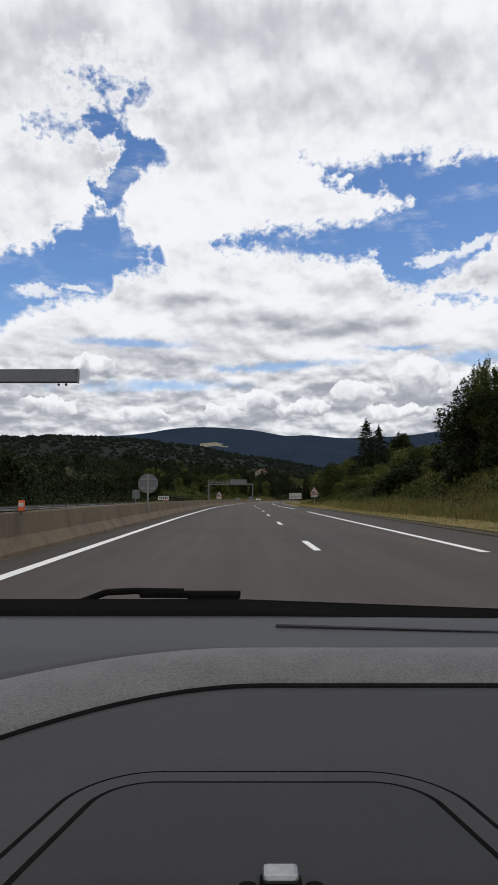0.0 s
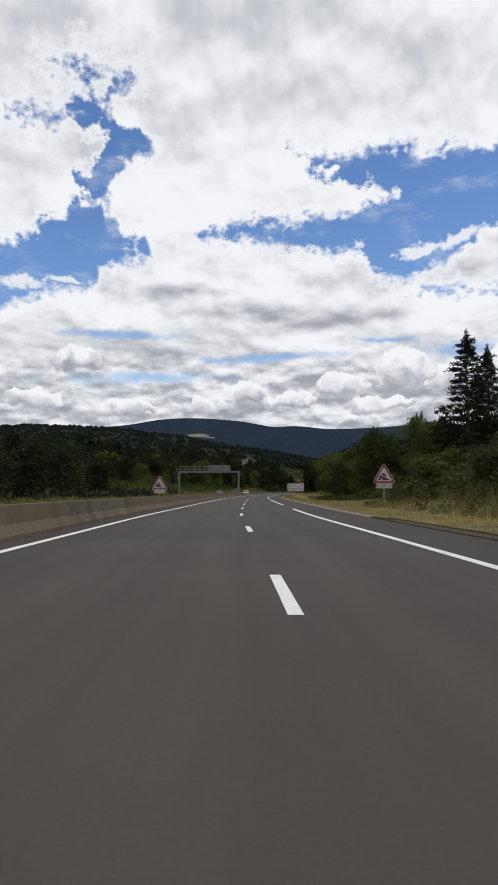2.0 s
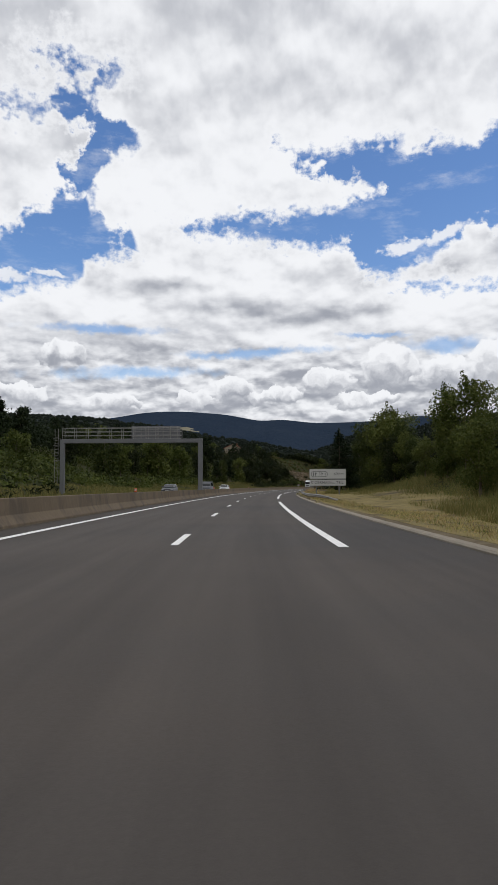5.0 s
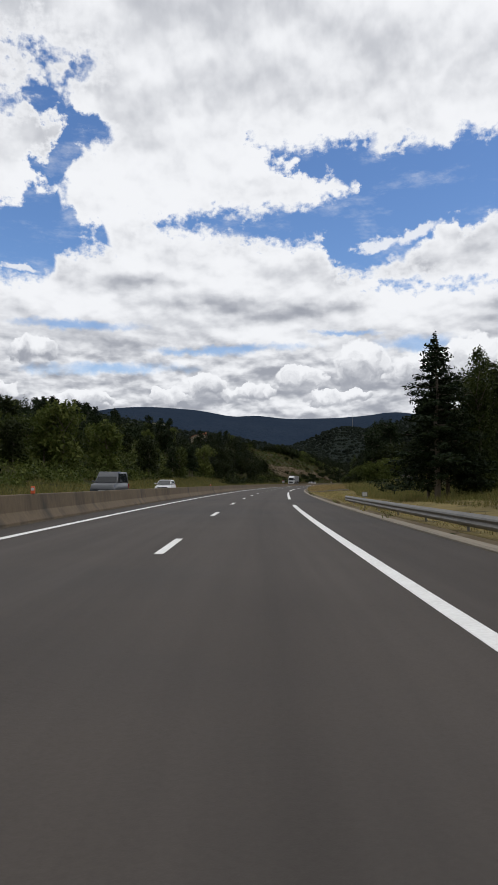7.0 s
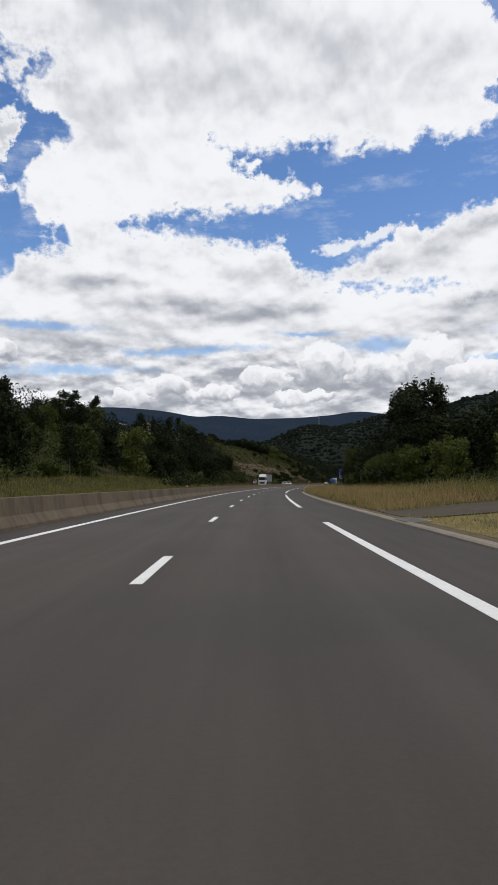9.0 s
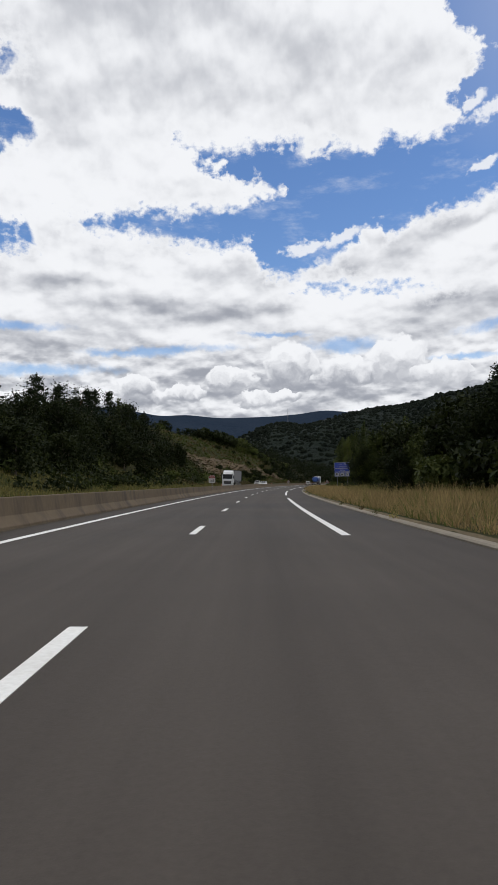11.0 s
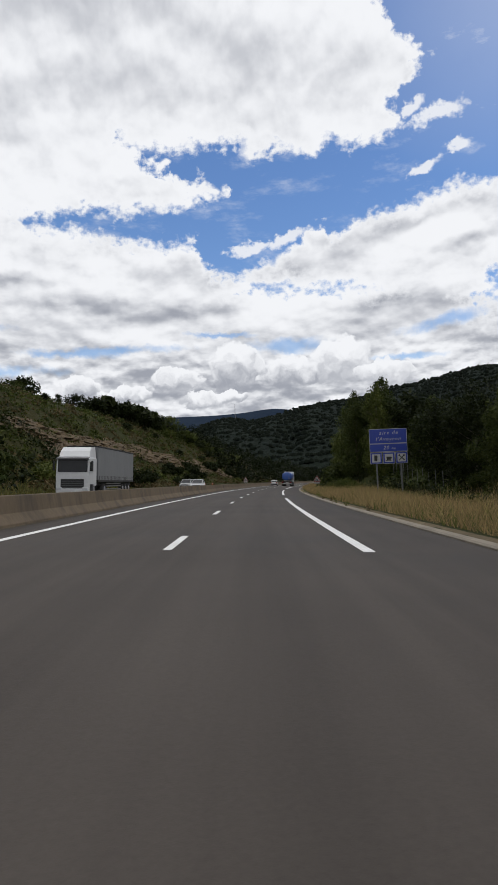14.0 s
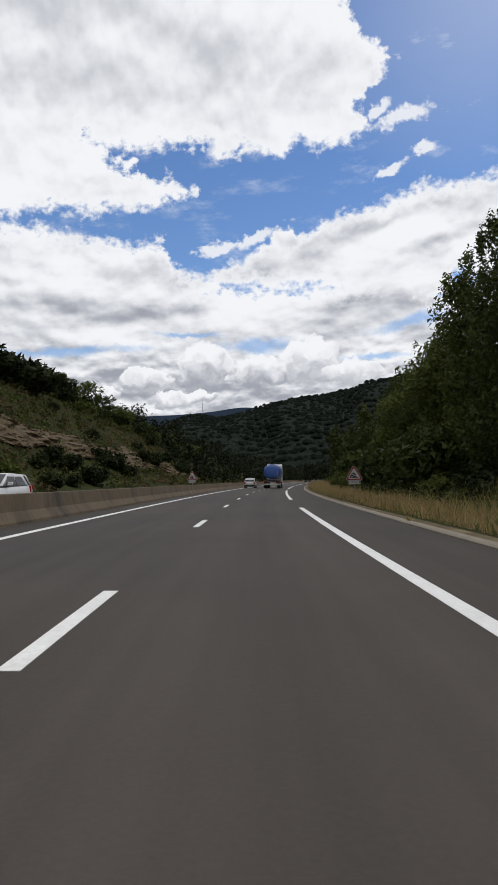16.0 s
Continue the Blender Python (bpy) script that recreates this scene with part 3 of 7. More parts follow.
ss = list(range(-150, 0, 15)) + list(range(0, 760, 5)) + list(range(760, 1700, 25))
gv = []
for s in ss:
    for u in us:
        h = land_z(s, u) if (u > 5.7 or u < -15.9) else -0.12
        if 5.7 < u < 6.5:
            h = 0.05
        gv.append([float(c) for c in road_xyz(s, u, h)])
nu = len(us)
gf = [(i * nu + j, i * nu + j + 1, (i + 1) * nu + j + 1, (i + 1) * nu + j) for i in range(len(ss) - 1) for j in range(nu - 1)]
ground = new("ground", mesh_of("ground", gv, gf, M_GROUND, True))
tagged(ground, "grassy ground with dry yellow and green patches", "ground", kind="structure")

SS = [float(s) for s in range(-150, 760, 4)] + [float(s) for s in range(760, 1500, 20)]
road = strip("road", SS, lambda s: [(left_line(s) - 1.22, 0.0), (SHOULDER, 0.0), (SHOULDER, -0.3), (left_line(s) - 1.22, -0.3)], M_ASPHALT_LANES)


def map_lanes(ob, s_values, n):
    """Metres across and along the road as a map on the mesh of a strip with n points a section."""
    layer = ob.data.uv_layers.new(name="across_along")
    us_ = [(left_line(s) - 1.22, SHOULDER, SHOULDER, left_line(s) - 1.22) for s in s_values]
    for lp in ob.data.loops:
        i, j = divmod(lp.vertex_index, n)
        layer.data[lp.index].uv = (us_[i][j], s_values[i])


map_lanes(road, SS, 4)
lane_wear(M_ASPHALT_LANES)
tagged(road, "grey asphalt motorway carriageway with white lane markings", "road", kind="structure")
road_2 = strip("road_opposite", SS, lambda s: [(-16.0, 0.0), (left_line(s) - 2.0, 0.0), (left_line(s) - 2.0, -0.3), (-16.0, -0.3)], M_ASPHALT)
tagged(road_2, "opposite grey asphalt motorway carriageway behind the barrier", "road", kind="structure")


def flat_mark(name, s0, s1, u_of, width, mat=None, parent=None, step=4.0, h=0.004):
    n = max(2, int((s1 - s0) / step) + 1)
    sv = [s0 + (s1 - s0) * i / (n - 1) for i in range(n)]
    ob = strip(name, sv, lambda s: [(u_of(s) - width / 2, h), (u_of(s) + width / 2, h), (u_of(s) + width / 2, h - 0.012), (u_of(s) - width / 2, h - 0.012)], mat or M_PAINT)
    if parent:
        ob.parent = parent
    return ob


flat_mark("edge_line", -140, 1400, left_line, 0.20, parent=road)
DASH0 = 14.35
for k in range(-6, 76):
    flat_mark("lane_dash", DASH0 + 13 * k, DASH0 + 13 * k + 3.0, lambda s: 0.0, 0.15, parent=road, step=1.5)
for k in range(-3, 26):
    flat_mark("shoulder_line", EDGE0 + 52 * k, EDGE0 + 52 * k + 39, right_line, 0.20, parent=road, step=3)
flat_mark("edge_line", -140, 1400, lambda s: -15.0, 0.2, parent=road_2)


def barrier_foot(s):
    """The near edge of the concrete barrier."""
    return left_line(s) - float(np.interp(s, [60, 190], [0.90, 1.18]))


gutter = strip("gutter", SS, lambda s: [(barrier_foot(s) - 0.01, 0.006), (barrier_foot(s) + 0.15, 0.004), (barrier_foot(s) + 0.15, -0.1), (barrier_foot(s) - 0.01, -0.1)], M_GUTTER)
tagged(gutter, "dark strip along the foot of the concrete barrier", "gutter", kind="structure")


def barrier_section(s):
    b = barrier_foot(s)
    return [(b, 0.0), (b - 0.01, 0.07), (b - 0.20, 0.33), (b - 0.26, 0.78), (b - 0.275, 0.80), (b - 0.425, 0.80), (b - 0.44, 0.78), (b - 0.50, 0.33), (b - 0.69, 0.07), (b - 0.70, 0.0), (b - 0.70, -0.2), (b, -0.2)]


barrier = strip("central_barrier", SS, barrier_section, M_CONCRETE)
tagged(barrier, "weathered beige concrete safety barrier between the carriageways", "barrier", kind="structure")


def kerb_section(s):
    return [(SHOULDER + .003, -0.1), (SHOULDER + .003, 0.030), (SHOULDER + 0.06, 0.062), (SHOULDER + 0.24, 0.070), (SHOULDER + 0.27, 0.055), (SHOULDER + 0.27, -0.1)]


kerb = strip("kerb", [s for s in SS if s >= 88], kerb_section, M_KERB)
tagged(kerb, "pale worn concrete kerb strip beside the shoulder", "kerb", kind="structure")


def earth_section(s):
    """A rough strip of bare earth and litter between the kerb and the grass."""
    k = 0.03 * noise.noise((s * 0.9, 4.0, 0.0))
    return [(SHOULDER + 0.272, -0.1), (SHOULDER + 0.272, 0.050), (SHOULDER + 0.40, 0.062 + k), (SHOULDER + 0.55, 0.075 + 0.5 * k), (SHOULDER + 0.68, 0.045), (SHOULDER + 0.68, -0.1)]


bare_earth = strip("bare_earth", [88 + 0.5 * i for i in range(1300)], earth_section, M_EARTH)
tagged(bare_earth, "strip of bare brown earth and litter behind the kerb", "verge edge", kind="structure")
earth_edge = strip("earth_edge", [s for s in SS if s <= 88], kerb_section, M_GUTTER)
tagged(earth_edge, "dark earth edge between the asphalt and the grass", "verge edge", kind="structure")
def verge_width(s):
    return float(np.interp(s, [60, 95, 185, 200, 295, 312], [2.5, 5.9, 5.9, 9.5, 9.5, 6.5]))


verge = strip("verge", [float(s) for s in range(-120, 316, 3)], lambda s: [(6.11, 0.07)] + [(6.11 + verge_width(s) * k, land_z(s, 6.11 + verge_width(s) * k) + 0.012 + 0.05 * float(1 - smooth(6.2, 7.2, 6.11 + verge_width(s) * k))) for k in (.07, .15, .3, .5, .7, .85, 1)] + [(6.7 + verge_width(s), land_z(s, 6.7 + verge_width(s)) - 0.25), (6.11, -0.2)], M_VERGE)
tagged(verge, "mown dry yellow-green grass verge beside the kerb", "verge", kind="structure")

# ---- hills in the distance ----


def hill(name, centre_s, dist, depth, profile, mat, label, seed, rough, patches=(), base=-20.0, rows=26, step=0.25):
    """A range of hills: crest elevations in degrees by azimuth, seen from a place on the road."""
    cx, cy, cz = (float(c) for c in road_xyz(centre_s, 0, 0))
    azs = np.arange(profile[0][0], profile[-1][0] + 0.01, step)
    els = np.interp(azs, [p[0] for p in profile], [p[1] for p in profile])
    els = np.convolve(np.pad(els, 3, mode="edge"), np.ones(7) / 7, "valid")
    verts, faces = [], []
    for a, e in zip(azs, els):
        top = (dist + depth) * math.tan(radians(e)) + EYE
        for k in range(rows + 6):
            f = k / rows
            r = dist + depth * f
            wob = noise.fractal((a * 0.35, f * 2.5, seed), 0.9, 2.1, 5)
            up = (f * (1.55 - 0.55 * f)) if f <= 1 else 1 - (f - 1) * 1.5
            z = base + (top - base) * max(0, up) + (wob * rough * (0.35 + min(f, 1)) * (1 - min(f, 1)) ** 0.6 if f < 0.97 else noise.noise((a * 4, f, seed)) * rough * 0.12)
            verts.append((cx + r * math.sin(radians(a)), cy + r * math.cos(radians(a)), z))
    n = rows + 6
    for i in range(len(azs) - 1):
        for j in range(n - 1):
            faces.append((i * n + j, (i + 1) * n + j, (i + 1) * n + j + 1, i * n + j + 1))
    me = mesh_of(name, verts, faces, mat, True)
    me.materials.append(M_FIELD)
    for a0, a1, f0, f1 in patches:    # open fields between the woods
        for i in range(len(azs) - 1):
            for j in range(n - 1):
                if a0 < azs[i] + 0.6 * noise.noise((j * 0.7, i * 0.3, seed)) < a1 and f0 < j / rows < f1:
                    me.polygons[i * (n - 1) + j].material_index = 1
    return tagged(new(name, me), label, "hill", kind="structure")


# far ridge, its air haze painted as blue forest
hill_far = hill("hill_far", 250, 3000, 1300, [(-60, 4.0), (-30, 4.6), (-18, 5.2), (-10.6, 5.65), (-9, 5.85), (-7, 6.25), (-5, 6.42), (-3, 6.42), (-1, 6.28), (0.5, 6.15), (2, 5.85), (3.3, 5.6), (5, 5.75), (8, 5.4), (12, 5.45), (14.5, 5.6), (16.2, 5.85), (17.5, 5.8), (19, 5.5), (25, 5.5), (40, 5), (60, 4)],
     M_FARHILL_HAZY, "distant wooded mountain ridge under the clouds, blue haze put into its colour", 1.0, 26, patches=((-5.4, -2.2, 0.485, 0.515), (-4.6, -2.6, 0.515, 0.535), (2.4, 3.6, 0.30, 0.32), (-14, -12.6, 0.42, 0.44)), rows=60)
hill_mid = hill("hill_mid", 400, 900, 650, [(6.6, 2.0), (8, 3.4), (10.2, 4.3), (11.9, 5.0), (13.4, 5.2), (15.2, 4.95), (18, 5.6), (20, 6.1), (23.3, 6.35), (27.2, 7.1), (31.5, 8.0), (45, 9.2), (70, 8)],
     M_FOREST_HAZY, "densely wooded green hill across the valley, coloured dark for haze and shade", 5.0, 22)
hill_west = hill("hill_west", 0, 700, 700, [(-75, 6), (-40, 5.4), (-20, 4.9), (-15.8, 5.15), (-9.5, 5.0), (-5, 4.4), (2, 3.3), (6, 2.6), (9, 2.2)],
     M_FOREST_HAZY, "wooded green hillside beyond the opposite carriageway, coloured dark for haze and shade", 9.0, 14)

# ---- trees ----
def leaf_cloud(blobs_, count, size, flat_=0.0, seed=1, shell=0.62):
    """Leaf sprays scattered through the outer part of several ellipsoids: small pointed faces."""
    g = np.random.default_rng(seed)
    vol = np.array([b[3] * b[4] * b[5] for b in blobs_]) ** 0.64
    pick = g.choice(len(blobs_), count, p=vol / vol.sum())
    b = np.array(blobs_)[pick]
    d = g.normal(size=(count, 3))
    d /= np.linalg.norm(d, axis=1)[:, None]
    r = shell + (1.08 - shell) * g.random(count) ** 0.7
    c = b[:, :3] + d * r[:, None] * b[:, 3:6]
    n = d * 0.6 + g.normal(size=(count, 3)) * 0.7 + np.array([0, 0, 0.35 + flat_])
    n /= np.linalg.norm(n, axis=1)[:, None]
    t = np.cross(n, g.normal(size=(count, 3)))
    t /= np.linalg.norm(t, axis=1)[:, None]
    w = np.cross(n, t)
    k = size * (0.55 + 0.9 * g.random(count))[:, None]
    v = np.empty((count, 3, 3))
    v[:, 0] = c - t * k - w * k * 0.5
    v[:, 1] = c - t * k * 0.6 + w * k * 0.6
    v[:, 2] = c + t * k * 1.2
    return v.reshape(-1, 3)


def leaf_mesh(name, v, mat, k=3):
    me = bpy.data.meshes.new(name)
    n = len(v) // k
    me.vertices.add(len(v))
    me.vertices.foreach_set("co", v.astype(np.float32).ravel())
    me.loops.add(len(v))
    me.loops.foreach_set("vertex_index", np.arange(len(v), dtype=np.int32))
    me.polygons.add(n)
    me.polygons.foreach_set("loop_start", np.arange(0, k * n, k, dtype=np.int32))
    me.materials.append(mat)
    me.update()
    me.validate()
    return me


def trunk_mesh(height, radius, limbs, seed):
    g = random.Random(seed)
    bm = bmesh.new()
    p, r = Vector((0, 0, -0.3)), radius
    n = 6
    for i in range(n):
        q = Vector((g.uniform(-.12, .12) * i * 0.4, g.uniform(-.12, .12) * i * 0.4, height * (i + 1) / n))
        tube(bm, p, q, r, r * 0.8, 7)
        p, r = q, r * 0.8
    for z, a, ln, up in limbs:
        o = Vector((0, 0, z))
        e = o + Vector((math.cos(a) * ln, math.sin(a) * ln, up))
        tube(bm, o, e, radius * 0.38, radius * 0.10, 5)
    me = bpy.data.meshes.new("trunk")
    bm.to_mesh(me)
    bm.free()
    me.materials.append(M_BARK)
    return me


def make_tree(kind, seed, fine=True):
    """Returns (trunk mesh, crown mesh) of one tree, about as tall as its kind; coarser where it stands far off."""
    g = random.Random(seed)
    if kind == "broadleaf":
        H = 10.0
        limbs = [(g.uniform(2.2, 6), g.uniform(0, 6.28), g.uniform(1.4, 2.6), g.uniform(1.2, 2.4)) for _ in range(9)]
        bl = [(0, 0, 6.4, 2.0, 2.0, 2.6)]
        for z, a, ln, up in limbs:
            k = g.uniform(1.0, 1.6)
            bl.append((math.cos(a) * ln, math.sin(a) * ln, z + up + .3, k, k, k * g.uniform(.75, 1.0)))
        for i in range(7):
            a = g.uniform(0, 6.28)
            k = g.uniform(.6, 1.1)
            bl.append((math.cos(a) * g.uniform(0.2, 1.4), math.sin(a) * g.uniform(0.2, 1.4), g.uniform(7.4, 9.2), k, k, k * 1.1))
        for i in range(7):
            a, k = i * 0.9 + g.uniform(-.3, .3), g.uniform(1.0, 1.5)
            bl.append((math.cos(a) * g.uniform(0.9, 1.9), math.sin(a) * g.uniform(0.9, 1.9), g.uniform(1.5, 3.6), k, k, k * 1.1))
        for i in range(9 if fine else 0):
            a, q = g.uniform(0, 6.28), g.uniform(0.2, 1.9)
            bl.append((math.cos(a) * q, math.sin(a) * q, 9.9 - q * 0.7 + g.uniform(-.4, .3), .26, .26, .8))
        return trunk_mesh(7.5, 0.20, limbs, seed), leaf_cloud(bl, 10000 if fine else 2400, 0.138 if fine else 0.28, 0, seed, 0.45), 3
    if kind == "tall":
        limbs = [(g.uniform(3, 11), g.uniform(0, 6.28), g.uniform(1.2, 2.6), g.uniform(1.4, 2.8)) for _ in range(16)]
        bl = [(0, 0, 3.5 + i * 1.6, 2.1 - i * .13, 2.1 - i * .13, 1.5) for i in range(8)]
        for z, a, ln, up in limbs:
            k = g.uniform(.7, 1.3)
            bl.append((math.cos(a) * ln, math.sin(a) * ln, z + up, k, k, k * 1.25))
        for i in range(8):
            a, k = i * 0.8 + g.uniform(-.3, .3), g.uniform(1.0, 1.6)
            bl.append((math.cos(a) * g.uniform(0.8, 1.8), math.sin(a) * g.uniform(0.8, 1.8), g.uniform(1.2, 3.4), k, k, k * 1.2))
        for i in range(12 if fine else 0):
            a, q = g.uniform(0, 6.28), g.uniform(0.1, 1.8)
            bl.append((math.cos(a) * q, math.sin(a) * q, 16.2 - q * 1.6 + g.uniform(-.6, .4), .28, .28, .95))
        return trunk_mesh(14, 0.24, limbs, seed), leaf_cloud(bl, 13500 if fine else 3400, 0.138 if fine else 0.29, 0, seed, 0.4), 3
    if kind == "slender":
        H = 12.0
        limbs = [(g.uniform(2.5, 9), g.uniform(0, 6.28), g.uniform(.7, 1.5), g.uniform(1.2, 2.2)) for _ in range(10)]
        bl = [(0, 0, 4 + i * 1.25, 1.5 - i * .14, 1.5 - i * .14, 1.1) for i in range(6)]
        for z, a, ln, up in limbs:
            k = g.uniform(.55, .95)
            bl.append((math.cos(a) * ln, math.sin(a) * ln, z + up, k, k, k * 1.4))
        for i in range(7):
            a, k = i * 0.9 + g.uniform(-.3, .3), g.uniform(.8, 1.2)
            bl.append((math.cos(a) * g.uniform(0.5, 1.2), math.sin(a) * g.uniform(0.5, 1.2), g.uniform(1.0, 3.2), k, k, k * 1.3))
        for i in range(12 if fine else 0):
            a, q = g.uniform(0, 6.28), g.uniform(0.1, 1.3)
            bl.append((math.cos(a) * q, math.sin(a) * q, 11.9 - q * 1.3 + g.uniform(-.6, .5), .20, .20, .85))
        return trunk_mesh(11, 0.16, limbs, seed), leaf_cloud(bl, 9000 if fine else 2200, 0.122 if fine else 0.26, 0, seed, 0.35), 3
    if kind == "pine":
        limbs = [(2.0 + 8.6 * i / 26, g.uniform(0, 6.28), g.uniform(1.1, 2.2), g.uniform(.3, 1.0)) for i in range(26)]
        bl = [(0, 0, 11.2, .4, .4, 1.1), (0, 0, 9.6, 1.0, 1.0, 1.3), (0, 0, 7.0, 1.4, 1.4, 1.6), (0, 0, 4.4, 1.5, 1.5, 1.5)]
        for i in range(7 if fine else 0):
            a = g.uniform(0, 6.28)
            bl.append((math.cos(a) * .9, math.sin(a) * .9, g.uniform(8.6, 11), .22, .22, 1.0))
        for z, a, ln, up in limbs:
            ln *= (13 - z) / 8
            k = g.uniform(.7, 1.15)
            bl.append((math.cos(a) * ln, math.sin(a) * ln, z + up, k * 1.15, k * 1.15, k * .7))
        return trunk_mesh(11.5, 0.20, limbs, seed), leaf_cloud(bl, 6400 if fine else 2600, 0.15 if fine else 0.24, 0.2, seed, 0.3), 3
    if kind == "spruce":
        limbs, bl = [], []
        for i in range(70):
            z = 1.3 + 10.2 * (i / 70) ** 0.9
            R = (2.7 * (1 - (z - 1.3) / 11.2) ** 0.85 + 0.15) * g.uniform(0.55, 1.15)
            a = i * 2.4 + g.uniform(-.4, .4)
            for q in (0.35, 0.62, 0.88):
                bl.append((math.cos(a) * R * q, math.sin(a) * R * q, z + 0.25 * q - R * q * q * .16, R * .24 + .12, R * .24 + .12, .20 + R * .05))
            if i % 4 == 0:
                limbs.append((z, a, R * .9, -R * .02))
        bl += [(0, 0, 12.0, .16, .16, .7)] * 3 + [(0, 0, 11.3, .3, .3, .8)] * 2 + [(0, 0, 10.4, .5, .5, .8)] * 2
        return trunk_mesh(12, 0.19, limbs, seed), leaf_cloud(bl, 9500 if fine else 2600, 0.112 if fine else 0.19, 0.1, seed, 0.1), 3
    # bush
    limbs = [(0.1, g.uniform(0, 6.28), g.uniform(.5, 1.0), g.uniform(.8, 1.4)) for _ in range(7)]
    bl = [(0, 0, 1.1, 1.0, 1.0, 1.0)]
    for z, a, ln, up in limbs:
        k = g.uniform(.5, .85)
        bl.append((math.cos(a) * ln, math.sin(a) * ln, up, k, k, k * .9))
    return trunk_mesh(1.2, 0.05, limbs, seed), leaf_cloud(bl, 1800 if fine else 640, 0.13 if fine else 0.212, 0, seed, 0.4), 3


KINDS = {
    "broadleaf": ("tree", (M_LEAF, M_LEAF_LIGHT, M_LEAF_DARK), "green broadleaf tree with an uneven leafy crown on the verge"),
    "slender": ("tree", (M_LEAF, M_LEAF_LIGHT), "slender upright green tree with loose foliage"),
    "tall": ("tree", (M_LEAF, M_LEAF), "tall green broadleaf tree on the wooded bank"),
    "pine": ("pine_tree", (M_NEEDLE, M_NEEDLE), "dark green pine tree with upright shoots in its crown"),
    "spruce": ("conifer", (M_NEEDLE, M_NEEDLE), "dark pointed conifer with drooping layered branches"),
    "bush": ("bush", (M_LEAF, M_LEAF_LIGHT, M_LEAF_DARK), "dense green roadside bush"),
}
STOCK = {}
for kind, (nm, mats, lab) in KINDS.items():
    STOCK[kind] = []
    for i, mat in enumerate(mats):
        tm, v, _ = make_tree(kind, 11 + 7 * i + len(kind))
        far_v = make_tree(kind, 11 + 7 * i + len(kind), False)[1]
        tri = far_v.reshape(-1, 3, 3)[::2]
        mid = tri.mean(1, keepdims=True)
        thin_v = (mid + (tri - mid) * 1.4).reshape(-1, 3)
        STOCK[kind].append((tm, leaf_mesh("crown", v, mat), leaf_mesh("crown", far_v, mat), leaf_mesh("crown", thin_v, mat)))


def plant(kind, s, u, scale, variant=None, wide=1.0, sink=0.1):
    """One tree or bush on the land."""
    nm, mats, lab = KINDS[kind]
    stock = STOCK[kind]
    tm, near_m, far_m, thin_m = stock[(random.randrange(len(stock)) if variant is None else variant) % len(stock)]
    cm = near_m if 0 < u < (28 if kind == "pine" else 23 if kind == "spruce" else 19.6) and s < 615 else far_m if -44 < u < 30 and s < 720 else thin_m
    e = new(nm)
    e.matrix_basis = ground_spot(s, u, random.uniform(0, 360), sink) @ Matrix.Diagonal((scale * wide, scale * wide, scale, 1))
    tagged(e, lab, "bush" if kind == "bush" else "tree", "bushes along the motorway" if kind == "bush" else "trees along the motorway")
    for n, me in (("trunk", tm), ("crown", cm)):
        o = new(n, me)
        o.parent = e
    return e


